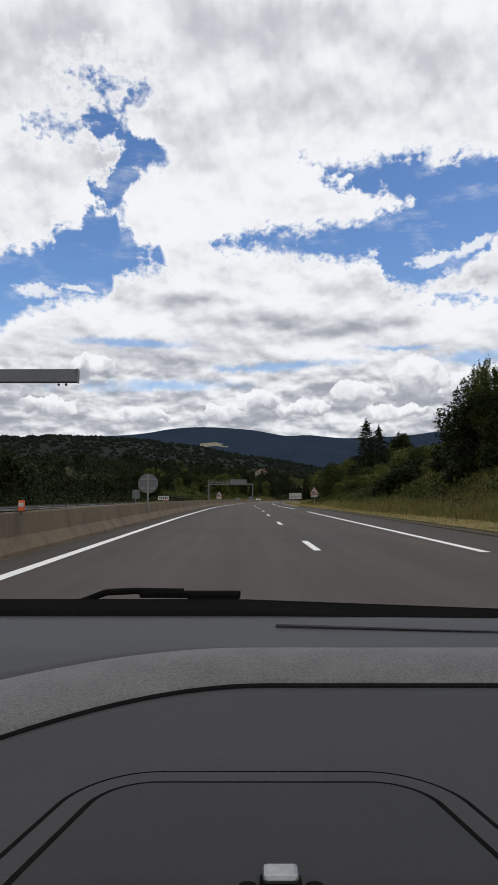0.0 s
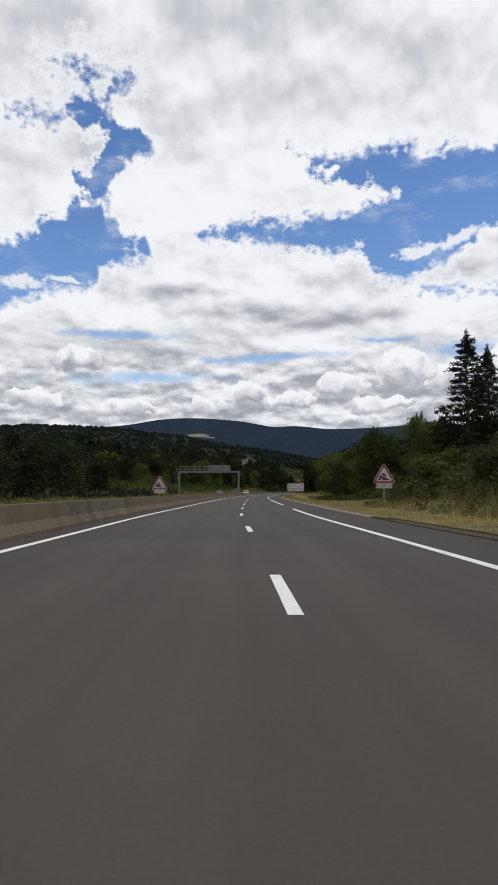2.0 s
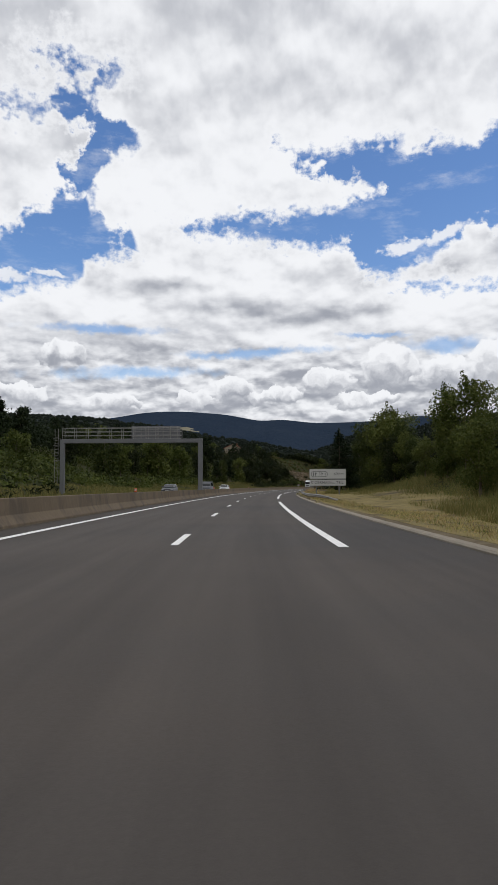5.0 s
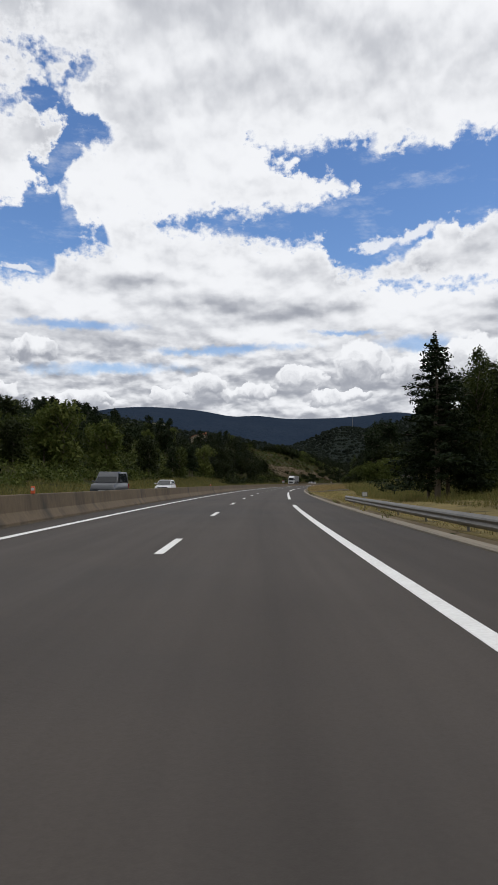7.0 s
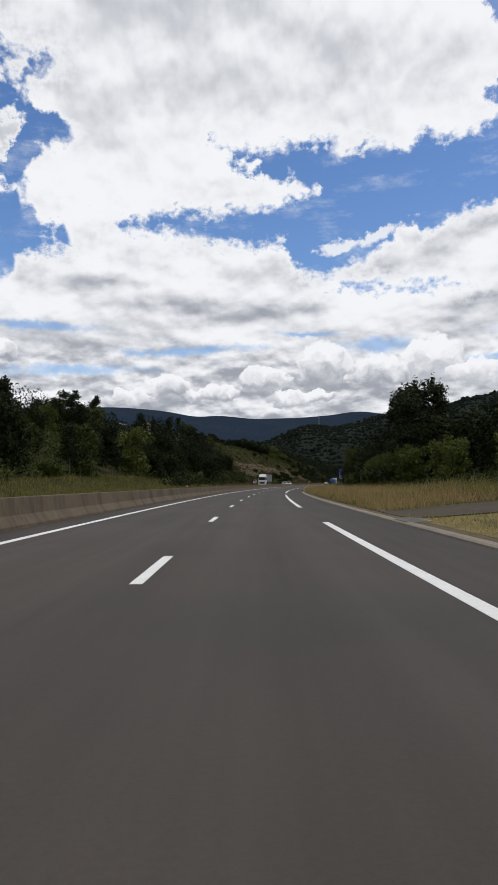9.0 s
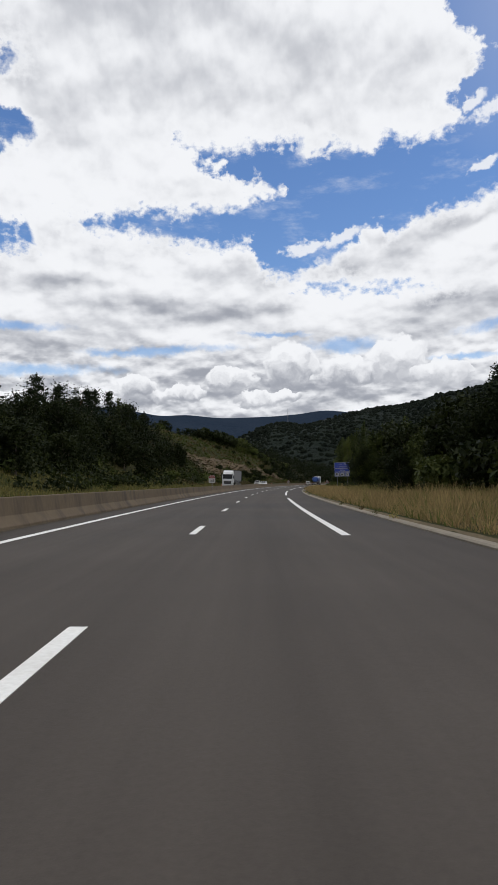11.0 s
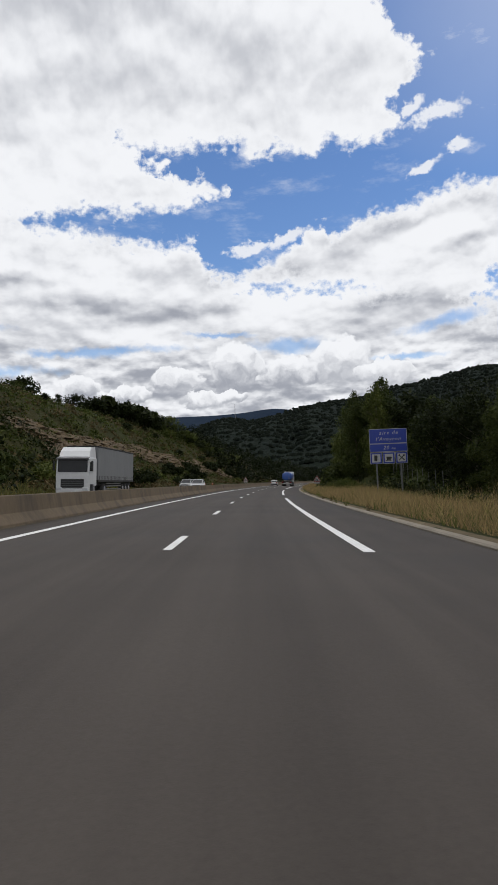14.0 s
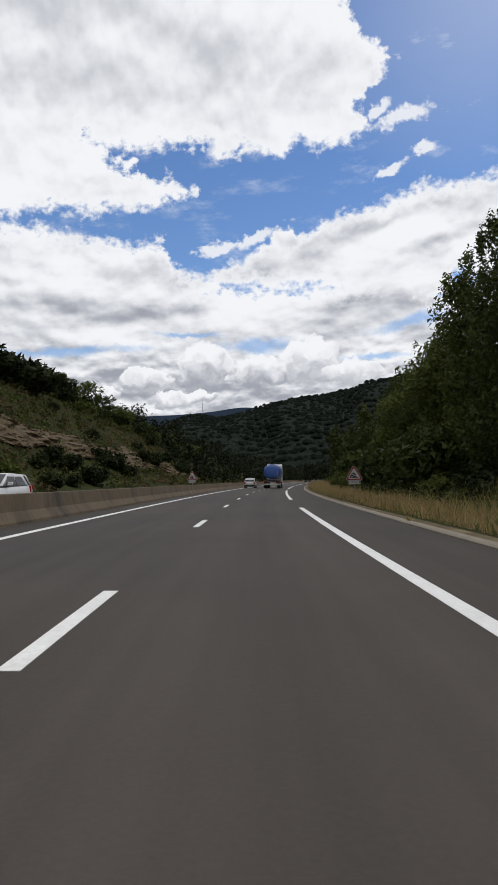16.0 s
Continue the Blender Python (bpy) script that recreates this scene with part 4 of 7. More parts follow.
# trees picked out one by one: kind, metres along, metres right of the lane line, size, look
random.seed(5)
for kind, s, u, k, v in (
        ("spruce", 117.6, 19, 0.86, 0), ("spruce", 120, 21.5, 0.76, 1), ("spruce", 134, 18.6, 0.55, 1),
        ("broadleaf", 44, 13.8, 0.78, 2), ("broadleaf", 41, 14.6, 0.74, 0), ("slender", 46, 15, 0.55, 1), ("broadleaf", 47, 15.2, 0.62, 2), ("slender", 52, 16.5, 0.55, 0), ("broadleaf", 37, 15.5, 0.6, 2), ("broadleaf", 58, 18.5, 0.55, 2),
        ("broadleaf", 92, 20, 0.46, 2), ("broadleaf", 100, 21, 0.48, 1), ("broadleaf", 108, 22, 0.52, 0), ("broadleaf", 128, 17.5, 0.60, 1),
        ("broadleaf", 140, 17, 0.62, 0), ("broadleaf", 150, 17.5, 0.66, 1), ("slender", 157, 17, 0.66, 1), ("broadleaf", 163, 18, 0.68, 0),
        ("broadleaf", 171, 17.5, 0.74, 1), ("slender", 180, 18.5, 0.64, 1), ("broadleaf", 190, 19.3, 0.62, 1), ("broadleaf", 200, 20, 0.56, 0),
        ("broadleaf", 212, 18.2, 0.80, 1), ("slender", 215, 17.4, 0.66, 1), ("broadleaf", 222, 20, 0.46, 0), ("broadleaf", 243, 18.4, 0.72, 0), ("broadleaf", 247, 17.4, 1.02, 1), ("broadleaf", 251, 16.8, 0.96, 0), ("broadleaf", 257, 18.5, 0.85, 1),
        ("spruce", 267, 12.4, 0.86, 0), ("pine", 268.5, 13.4, 0.74, 1), ("pine", 270.5, 12.6, 0.62, 0), ("tall", 269.5, 15.8, 0.60, 0), ("broadleaf", 272, 18.5, 0.9, 2), ("slender", 276, 18, 0.78, 0), ("broadleaf", 281, 20, 0.8, 2),
        ("pine", 426, 24, 1.0, 0), ("pine", 432, 25, 0.9, 1), ("pine", 408, 21.5, 1.25, 1), ("broadleaf", 424, 20, 0.85, 2), ("broadleaf", 416, 19.5, 0.85, 2), ("broadleaf", 430, 19, 0.75, 2), ("broadleaf", 438, 18.5, 0.7, 0), ("broadleaf", 386, 25, 0.95, 2), ("broadleaf", 378, 27, 0.9, 2), ("broadleaf", 372, 30, 0.95, 2), ("broadleaf", 364, 31, 0.9, 2), ("broadleaf", 345, 21, 0.50, 1), ("broadleaf", 352, 24, 0.62, 0), ("pine", 390, 20.8, 1.15, 0), ("pine", 396, 21.8, 1.30, 0), ("pine", 402, 23.8, 1.42, 1), ("pine", 406, 22.3, 1.40, 0), ("pine", 411, 25.3, 1.38, 0), ("pine", 416, 22.8, 1.25, 1), ("pine", 398, 25.8, 1.35, 1), ("pine", 421, 24.3, 1.15, 0), ("broadleaf", 394, 22, 0.8, 0), ("broadleaf", 404, 22.5, 0.85, 0), ("broadleaf", 412, 22, 0.85, 2), ("broadleaf", 388, 19, 0.6, 1), ("broadleaf", 396, 18.6, 0.62, 1),
        ("broadleaf", 385, 20, 0.62, 1), ("broadleaf", 392, 21, 0.72, 0), ("broadleaf", 400, 19.5, 0.70, 2), ("broadleaf", 378, 23, 0.60, 1),
        ("broadleaf", 510, 19.2, 0.78, 2), ("broadleaf", 518, 18.4, 0.74, 0), ("broadleaf", 527, 19.0, 0.80, 2), ("broadleaf", 535, 18.6, 0.84, 2), ("broadleaf", 543, 19.4, 0.86, 0), ("slender", 485, 16.6, 0.98, 0), ("slender", 489, 18.5, 0.88, 0), ("broadleaf", 478, 19.5, 0.95, 2), ("broadleaf", 494, 20, 0.95, 2),
        ("tall", 567, 17.4, 0.84, 1), ("slender", 573, 18.5, 1.05, 0), ("broadleaf", 580, 18.5, 1.05, 2), ("broadleaf", 562, 21, 1.0, 2),
        ("slender", 564, 16.4, 1.1, 1), ("tall", 580, 14.9, 0.84, 0), ("slender", 584, 14.4, 1.08, 1), ("tall", 588, 15.4, 0.76, 0), ("broadleaf", 592, 14.6, 1.05, 1), ("tall", 597, 15.2, 0.60, 1), ("slender", 604, 14.6, 0.72, 0), ("broadleaf", 610, 14.8, 0.74, 1), ("broadleaf", 618, 15, 0.60, 0), ("slender", 624, 14.4, 0.52, 1), ("broadleaf", 632, 14.6, 0.62, 0), ("tall", 642, 14.2, 0.42, 1), ("broadleaf", 652, 14, 0.66, 0)):
    plant(kind, s, u, k, v, 1.4 if kind == "spruce" else 1.05, 2.6 * k if s < 60 and kind == "broadleaf" else 0.1)


def grove(n, s0, s1, u0, u1, kinds, lo, hi, variant=None):
    for _ in range(n):
        k = random.choice(kinds)
        plant(k, random.uniform(s0, s1), random.uniform(u0, u1), random.uniform(lo, hi), variant)


# right of the road
grove(16, 24, 70, 11.5, 17, ("bush",), 0.7, 1.3, 2)
grove(14, 62, 118, 13.5, 20, ("bush",), 0.7, 1.2)
grove(16, 120, 200, 13.2, 17, ("bush", "bush", "broadleaf"), 0.4, 0.8)
grove(14, 140, 260, 22, 34, ("broadleaf",), 0.6, 0.85, 2)
grove(12, 215, 262, 18, 20.5, ("bush",), 0.7, 1.1, 2)
grove(8, 225, 262, 17, 21, ("bush", "bush", "broadleaf"), 0.4, 0.8)
grove(10, 280, 372, 24, 40, ("broadleaf", "bush", "pine"), 0.6, 1.0)
grove(12, 384, 428, 15.6, 18.6, ("bush",), 1.5, 2.2)
grove(12, 370, 425, 17, 24, ("bush", "bush", "broadleaf"), 0.5, 0.9)
grove(16, 425, 560, 19, 30, ("broadleaf", "slender", "broadleaf"), 0.75, 1.05, 2)
grove(8, 430, 482, 15.5, 19, ("bush", "bush", "broadleaf"), 0.5, 0.9)
grove(7, 560, 584, 10.5, 13, ("bush",), 0.6, 1.0, 1)
grove(16, 586, 650, 12.2, 14.4, ("bush",), 1.4, 2.1, 0)
grove(6, 552, 600, 15.5, 19, ("bush", "bush", "broadleaf"), 0.5, 0.9)
grove(6, 498, 545, 18.5, 22, ("bush", "broadleaf"), 0.5, 0.8)
grove(26, 595, 720, 18, 28, ("tall", "broadleaf"), 0.36, 0.5)
grove(18, 585, 720, 10.5, 14, ("bush",), 0.8, 1.5)
grove(18, 720, 900, 12, 30, ("tall",), 0.7, 1.0)
# left of the road
grove(20, 55, 210, -38, -22, ("bush", "bush", "broadleaf"), 0.45, 0.75, 2)
grove(26, 90, 235, -75, -38, ("broadleaf",), 0.55, 0.85, 2)
grove(22, 230, 440, -35, -26, ("bush", "broadleaf", "bush"), 0.7, 1.1)
grove(20, 225, 440, -46, -33, ("broadleaf",), 0.55, 0.8)
grove(60, 250, 470, -78, -44, ("pine", "pine", "pine", "broadleaf"), 0.68, 0.92)
grove(14, 446, 490, -36, -22, ("broadleaf", "bush", "broadleaf"), 0.6, 0.8, 2)
grove(22, 480, 545, -46, -25, ("broadleaf", "pine", "broadleaf"), 0.45, 0.68, 2)
grove(12, 385, 440, -42, -25, ("broadleaf", "pine"), 0.6, 0.8, 2)
grove(10, 440, 540, -24, -19.5, ("bush",), 0.6, 1.1)
grove(12, 540, 760, -22.5, -18.5, ("bush",), 0.6, 1.1)
grove(16, 560, 760, -46, -26, ("bush",), 0.6, 1.3)
grove(26, 560, 720, -26, -18.5, ("bush",), 0.8, 1.5, 2)
grove(30, 650, 760, -42, -22, ("bush",), 0.8, 1.6, 2)
grove(12, 640, 672, -49, -38, ("bush",), 1.8, 2.9, 2)
for kind, s, u, k, v in (("broadleaf", 556, -48, 0.85, 0), ("slender", 548, -47, 0.8, 0), ("broadleaf", 611, -53, 0.95, 2), ("broadleaf", 606, -52, 0.7, 0), ("pine", 628, -52, 0.42, 0), ("broadleaf", 630, -48, 0.75, 2), ("broadleaf", 638, -47, 0.8, 2), ("broadleaf", 646, -46, 0.85, 0), ("broadleaf", 654, -44, 0.8, 2), ("broadleaf", 662, -42, 0.8, 0), ("bush", 640, -50, 1.5, 2), ("bush", 652, -50, 1.2, 0),
                         ("broadleaf", 670, -40, 0.8, 0), ("broadleaf", 676, -38, 0.85, 1), ("broadleaf", 684, -37, 0.75, 0), ("broadleaf", 692, -35, 0.7, 1), ("broadleaf", 705, -33, 0.7, 0), ("broadleaf", 720, -31, 0.75, 0), ("broadleaf", 740, -29, 0.75, 1)):
    plant(kind, s, u, k, v, 1.25, 0.1 if kind in ("bush", "pine") else 2.9 * k)


def scatter_clumps(name, count, quads, size, region, mat, label, seed, radius=(0.5, 1.0)):
    """Undergrowth: leafy clumps on the land over a stretch, joined."""
    g = np.random.default_rng(seed)
    out = []
    while len(out) < count:
        s, u = g.uniform(region[0], region[1]), g.uniform(region[2], region[3])
        h = land_z(s, u)
        x, y, z = (float(c) for c in road_xyz(s, u, h))
        if noise.noise((x * 0.07, y * 0.07, seed)) < -0.25:
            continue
        r = g.uniform(*radius)
        v = leaf_cloud([(0, 0, 0, r * 1.2, r * 1.2, r)], int(quads * 1.2), size * 0.9, 0, int(g.integers(1 << 30)), 0.3)
        out.append(v + np.array([x, y, z + r * 0.35]))
    ob = new(name, leaf_mesh(name, np.concatenate(out), mat))
    return tagged(ob, label, "undergrowth", kind="stuff")


U = "dense green undergrowth and brambles covering the roadside slope"
scatter_clumps("undergrowth", 220, 60, 0.17, (110, 185, 11.5, 22), M_LEAF, U, 1, (0.35, 0.9))
scatter_clumps("undergrowth", 200, 60, 0.17, (190, 270, 17.5, 24), M_LEAF, U, 57, (0.35, 0.9))
scatter_clumps("undergrowth", 420, 60, 0.15, (16, 115, 10.8, 22), M_LEAF, U, 51, (0.3, 0.9))
scatter_clumps("undergrowth", 90, 60, 0.14, (14, 62, 10.5, 15), M_LEAF, U, 56, (0.3, 0.8))
scatter_clumps("undergrowth", 120, 60, 0.12, (18, 60, 8.9, 14), M_SCRUB, "brown bracken on the grassy bank", 59, (0.25, 0.6))
scatter_clumps("undergrowth", 110, 44, 0.15, (14, 112, 9.2, 17), M_SCRUB, "brownish dry brush on the bank", 52, (0.25, 0.6))
scatter_clumps("undergrowth", 300, 50, 0.18, (270, 600, 15, 24), M_LEAF_DARK, U, 2, (0.5, 1.1))
scatter_clumps("undergrowth", 700, 46, 0.26, (580, 800, 10, 30), M_LEAF, U, 3, (0.6, 1.6))
scatter_clumps("undergrowth", 700, 40, 0.26, (40, 240, -60, -19), M_LEAF_DARK, U, 4, (0.6, 1.6))
scatter_clumps("undergrowth", 500, 36, 0.30, (425, 560, -50, -19), M_LEAF_DARK, U, 18, (0.8, 1.9))
scatter_clumps("undergrowth", 320, 40, 0.20, (478, 600, 15.3, 27), M_LEAF, U, 19, (0.4, 1.0))
scatter_clumps("undergrowth", 900, 34, 0.30, (225, 480, -50, -26), M_LEAF, U, 15, (0.8, 1.8))
scatter_clumps("undergrowth", 520, 44, 0.24, (215, 345, -44, -24.5), M_LEAF_LIGHT, U, 5, (0.6, 1.4))
scatter_clumps("undergrowth", 220, 40, 0.26, (345, 470, -56, -26), M_LEAF_LIGHT, U, 65, (0.6, 1.3))
scatter_clumps("undergrowth", 950, 34, 0.25, (440, 780, -54, -18), M_LEAF, "dense low scrub and heather on the hillside", 6, (0.4, 1.2))
scatter_clumps("undergrowth", 800, 28, 0.20, (545, 720, -50, -19), M_LEAF_LIGHT, "low green broom and brambles on the rocky hillside", 66, (0.3, 0.8))
scatter_clumps("undergrowth", 2300, 26, 0.21, (500, 780, -56, -18), M_SCRUB, "brownish dry scrub on the rocky hillside", 7, (0.3, 0.9))


def canopy(name, hill_ob, count, radius, mat, label, seed):
    """Rounded tree crowns side by side over a far hill, joined."""
    g = np.random.default_rng(seed)
    me = hill_ob.data
    n = len(me.polygons)
    c = np.empty(n * 3, np.float32)
    me.polygons.foreach_get("center", c)
    a = np.empty(n, np.float32)
    me.polygons.foreach_get("area", a)
    pick = g.choice(n, count, p=a / a.sum())
    j = g.normal(size=(count, 3)) * np.sqrt(a[pick])[:, None] * 0.45
    j[:, 2] = 0
    base = c.reshape(-1, 3)[pick] + j
    r = radius * (0.6 + 0.8 * g.random(count))
    k = 5
    ang = np.arange(k) * 2 * np.pi / k + g.random((count, 1)) * 6.28
    v = np.zeros((count, 2 * k + 1, 3))
    for row, (wide, up) in enumerate(((1.0, -0.5), (0.72, 0.45))):
        rr = r[:, None] * wide * (0.8 + 0.4 * g.random((count, k)))
        v[:, row * k:row * k + k, 0] = np.cos(ang) * rr
        v[:, row * k:row * k + k, 1] = np.sin(ang) * rr
        v[:, row * k:row * k + k, 2] = r[:, None] * up * (0.8 + 0.4 * g.random((count, k)))
    v[:, 2 * k, 2] = r * (0.75 + 0.3 * g.random(count))
    v[:, :, 2] *= 0.9
    v += base[:, None, :]
    tri = [(i, (i + 1) % k, k + (i + 1) % k) for i in range(k)] + [(i, k + (i + 1) % k, k + i) for i in range(k)] + [(k + i, k + (i + 1) % k, 2 * k) for i in range(k)]
    f = (np.array(tri)[None] + (np.arange(count) * (2 * k + 1))[:, None, None]).reshape(-1, 3)
    ob = new(name, mesh_of(name, v.reshape(-1, 3).tolist(), f.tolist(), mat, True))
    return tagged(ob, label, "forest", kind="stuff")


canopy("far_wood", hill_mid, 19000, 3.7, M_CANOPY_HAZY, "dense woodland covering the hill across the valley, coloured dark for haze and shade", 21)
canopy("far_wood", hill_west, 10000, 4.4, M_CANOPY_HAZY, "dense woodland covering the western hillside, coloured dark for haze and shade", 22)


def valley_wood(name, count, region, seed, size, label, low=3.0, high=7.0, mat=None):
    g = np.random.default_rng(seed)
    out = []
    for _ in range(count):
        s, u = g.uniform(region[0], region[1]), g.uniform(region[2], region[3])
        x, y, z = (float(c) for c in road_xyz(s, u, land_z(s, u)))
        r = g.uniform(low, high) * 0.5
        crown = [(0, 0, -0.35 * r, 0.85 * r, 0.85 * r, 0.6 * r), (g.uniform(-.3, .3) * r, g.uniform(-.3, .3) * r, 0.25 * r, 0.6 * r, 0.6 * r, 0.6 * r), (0, 0, 0.6 * r, 0.3 * r, 0.3 * r, 0.45 * r)]
        v = leaf_cloud(crown, 110 if size > 0.5 else 210, size * 0.72, 0, int(g.integers(1 << 30)), 0.12)
        out.append(v + np.array([x, y, z + r]))
    ob = new(name, leaf_mesh(name, np.concatenate(out), mat or M_WOOD_SHADED))
    return tagged(ob, label, "forest", kind="stuff")


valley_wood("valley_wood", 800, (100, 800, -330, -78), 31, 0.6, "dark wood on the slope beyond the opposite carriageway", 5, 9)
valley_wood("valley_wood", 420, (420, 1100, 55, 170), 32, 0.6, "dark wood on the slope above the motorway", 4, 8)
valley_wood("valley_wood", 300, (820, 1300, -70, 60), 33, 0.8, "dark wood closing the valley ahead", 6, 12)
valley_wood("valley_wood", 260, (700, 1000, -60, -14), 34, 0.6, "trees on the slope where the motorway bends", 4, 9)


valley_wood("pine_wood", 300, (245, 480, -80, -46), 35, 0.38, "dark pine wood behind the roadside trees", 5, 8.5, M_NEEDLE)
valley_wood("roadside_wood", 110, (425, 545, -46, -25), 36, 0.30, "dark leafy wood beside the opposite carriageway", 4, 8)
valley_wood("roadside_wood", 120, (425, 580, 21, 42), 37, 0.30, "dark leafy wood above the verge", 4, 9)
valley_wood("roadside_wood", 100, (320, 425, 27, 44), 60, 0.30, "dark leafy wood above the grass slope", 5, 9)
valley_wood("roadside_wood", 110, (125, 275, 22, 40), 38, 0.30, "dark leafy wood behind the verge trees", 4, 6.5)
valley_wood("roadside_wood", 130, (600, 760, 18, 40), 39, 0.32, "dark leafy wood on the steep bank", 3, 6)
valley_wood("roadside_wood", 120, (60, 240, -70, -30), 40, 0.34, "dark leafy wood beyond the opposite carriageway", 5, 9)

scatter_clumps("undergrowth", 130, 50, 0.13, (555, 600, 9.6, 13), M_LEAF_LIGHT, U, 62, (0.3, 0.7))
scatter_clumps("undergrowth", 260, 50, 0.20, (575, 640, 10.8, 19), M_LEAF_DARK, U, 53, (0.5, 1.2))
scatter_clumps("undergrowth", 420, 44, 0.18, (327, 440, 14, 30), M_LEAF, U, 17, (0.4, 1.0))
# grass on the verges: blades, joined
def blades(name, count, region, height, width, mat, label, seed, lean=0.35):
    g = np.random.default_rng(seed)
    s = g.uniform(region[0], region[1], count)
    u = region[2] + (region[3] - region[2]) * g.random(count) ** 1.15
    keep = (s < 315) | (s > 320.4) | (u > 11.5)
    s, u = s[keep], u[keep]
    n = len(s)
    h = np.array([land_z(a, b) for a, b in zip(s, u)])
    x, y, z = road_xyz(s, u, h)
    base = np.stack([x, y, z], 1)
    a = g.uniform(0, 6.283, n)
    side = np.stack([np.cos(a), np.sin(a), np.zeros(n)], 1) * (width * (0.6 + 0.8 * g.random(n)))[:, None]
    hh = height * (0.45 + 0.75 * g.random(n))
    tip = np.stack([g.normal(size=n) * lean * hh, g.normal(size=n) * lean * hh, hh], 1)
    patch = np.array([noise.noise((float(c[0]) * 0.5, float(c[1]) * 0.5, seed)) for c in base])
    tip *= np.maximum(0.3, 0.80 + 1.05 * patch)[:, None]
    v = np.stack([base - side, base + side, base + tip], 1).reshape(-1, 3)
    ob = new(name, leaf_mesh(name, v, mat, 3))
    return tagged(ob, label, "grass", kind="stuff")


blades("dry_grass", 80000, (0, 330, 6.15, 11.5), 0.11, 0.012, M_DRY, "short mown yellow dry grass on the verge", 41)
blades("dry_grass", 22000, (0, 322, 6.2, 12.5), 0.20, 0.012, M_STRAW, "dry tufts on the mown verge", 49, 0.6)
blades("green_grass", 30000, (0, 335, 6.5, 13), 0.15, 0.012, M_GREEN, "short green grass on the verge", 42)
blades("green_grass", 16000, (40, 335, 12.5, 20), 0.55, 0.035, M_GREEN, "long green grass at the foot of the bank", 43)
blades("dry_grass", 115000, (321, 640, 6.35, 14.5), 0.70, 0.011, M_STRAW, "tall golden dry grass on the verge", 44, 0.5)
blades("dry_grass", 7000, (321, 640, 6.8, 14.5), 1.0, 0.009, M_DRY, "pale seed stalks over the tall dry grass", 63, 0.3)
blades("green_grass", 22000, (327, 640, 6.3, 15), 0.42, 0.03, M_GREEN, "green weeds among the tall dry grass", 45)
blades("dry_grass", 34000, (12, 66, 8.0, 15.5), 0.75, 0.02, M_STRAW_GREEN, "long dry grass climbing the bank", 55)
blades("dry_grass", 28000, (285, 350, 11.5, 34), 0.75, 0.035, M_STRAW_GREEN, "long green and yellow grass on the slope", 61)
blades("dry_grass", 42000, (176, 300, 10.8, 18.5), 0.6, 0.022, M_STRAW_GREEN, "long dry grass on the slope behind the verge", 58)
blades("dry_grass", 14000, (10, 110, 8.6, 12.5), 0.6, 0.02, M_STRAW_GREEN, "long yellow-green grass at the foot of the bank", 54)
blades("dry_grass", 36000, (327, 480, 12, 24), 0.7, 0.03, M_STRAW_GREEN, "long rough grass on the slope", 48)
blades("dry_grass", 24000, (640, 800, 6.4, 12), 0.7, 0.04, M_STRAW, "tall golden dry grass at the bend", 46)
blades("dry_grass", 60000, (100, 560, -26, -16.2), 0.55, 0.045, M_STRAW_GREEN, "long grass beside the opposite carriageway", 47)


# ---- road furniture ----
def words(text, size, mat, parent, at, italic=0.0, name="lettering", align="CENTER", spread=1.0):
    """Flat lettering that faces backwards along the road, a little proud of its board."""
    cu = bpy.data.curves.new(name, "FONT")
    cu.body, cu.size, cu.align_x, cu.align_y, cu.shear, cu.extrude, cu.space_character = text, size, align, "CENTER", italic, 0.003, spread
    cu.resolution_u = 3
    tmp = new("tmp", cu)
    bpy.context.view_layer.update()
    me = bpy.data.meshes.new_from_object(tmp.evaluated_get(bpy.context.evaluated_depsgraph_get()))
    bpy.data.objects.remove(tmp)
    me.materials.clear()
    me.materials.append(mat)
    ob = new(name, me)
    ob.parent = parent
    ob.matrix_basis = pose(*at, 90, 0, 0)
    return ob


def rounded(w, h, r, n=5):
    """Outline of a rounded board, centred."""
    pts = []
    for cx, cz, a0 in ((w / 2 - r, h / 2 - r, 0), (-w / 2 + r, h / 2 - r, 90), (-w / 2 + r, -h / 2 + r, 180), (w / 2 - r, -h / 2 + r, 270)):
        for i in range(n + 1):
            a = radians(a0 + 90 * i / n)
            pts.append((cx + r * math.cos(a), cz + r * math.sin(a)))
    return pts


def board(name, outline, x, z, y, thick, mat, parent, label=""):
    bm = bmesh.new()
    prism(bm, [(x + a, z + b) for a, b in outline], y, y + thick)
    return part(name, bm, mat, parent, label)


def post(parent, x, y, z0, z1, r=0.04, mat=None, square=False, name="post"):
    bm = bmesh.new()
    if square:
        box(bm, (2 * r, 2 * r, z1 - z0), (x, y, (z0 + z1) / 2), 0.006)
    else:
        tube(bm, (x, y, z0), (x, y, z1), r, r, 10)
    return part(name, bm, mat or M_STEEL, parent)


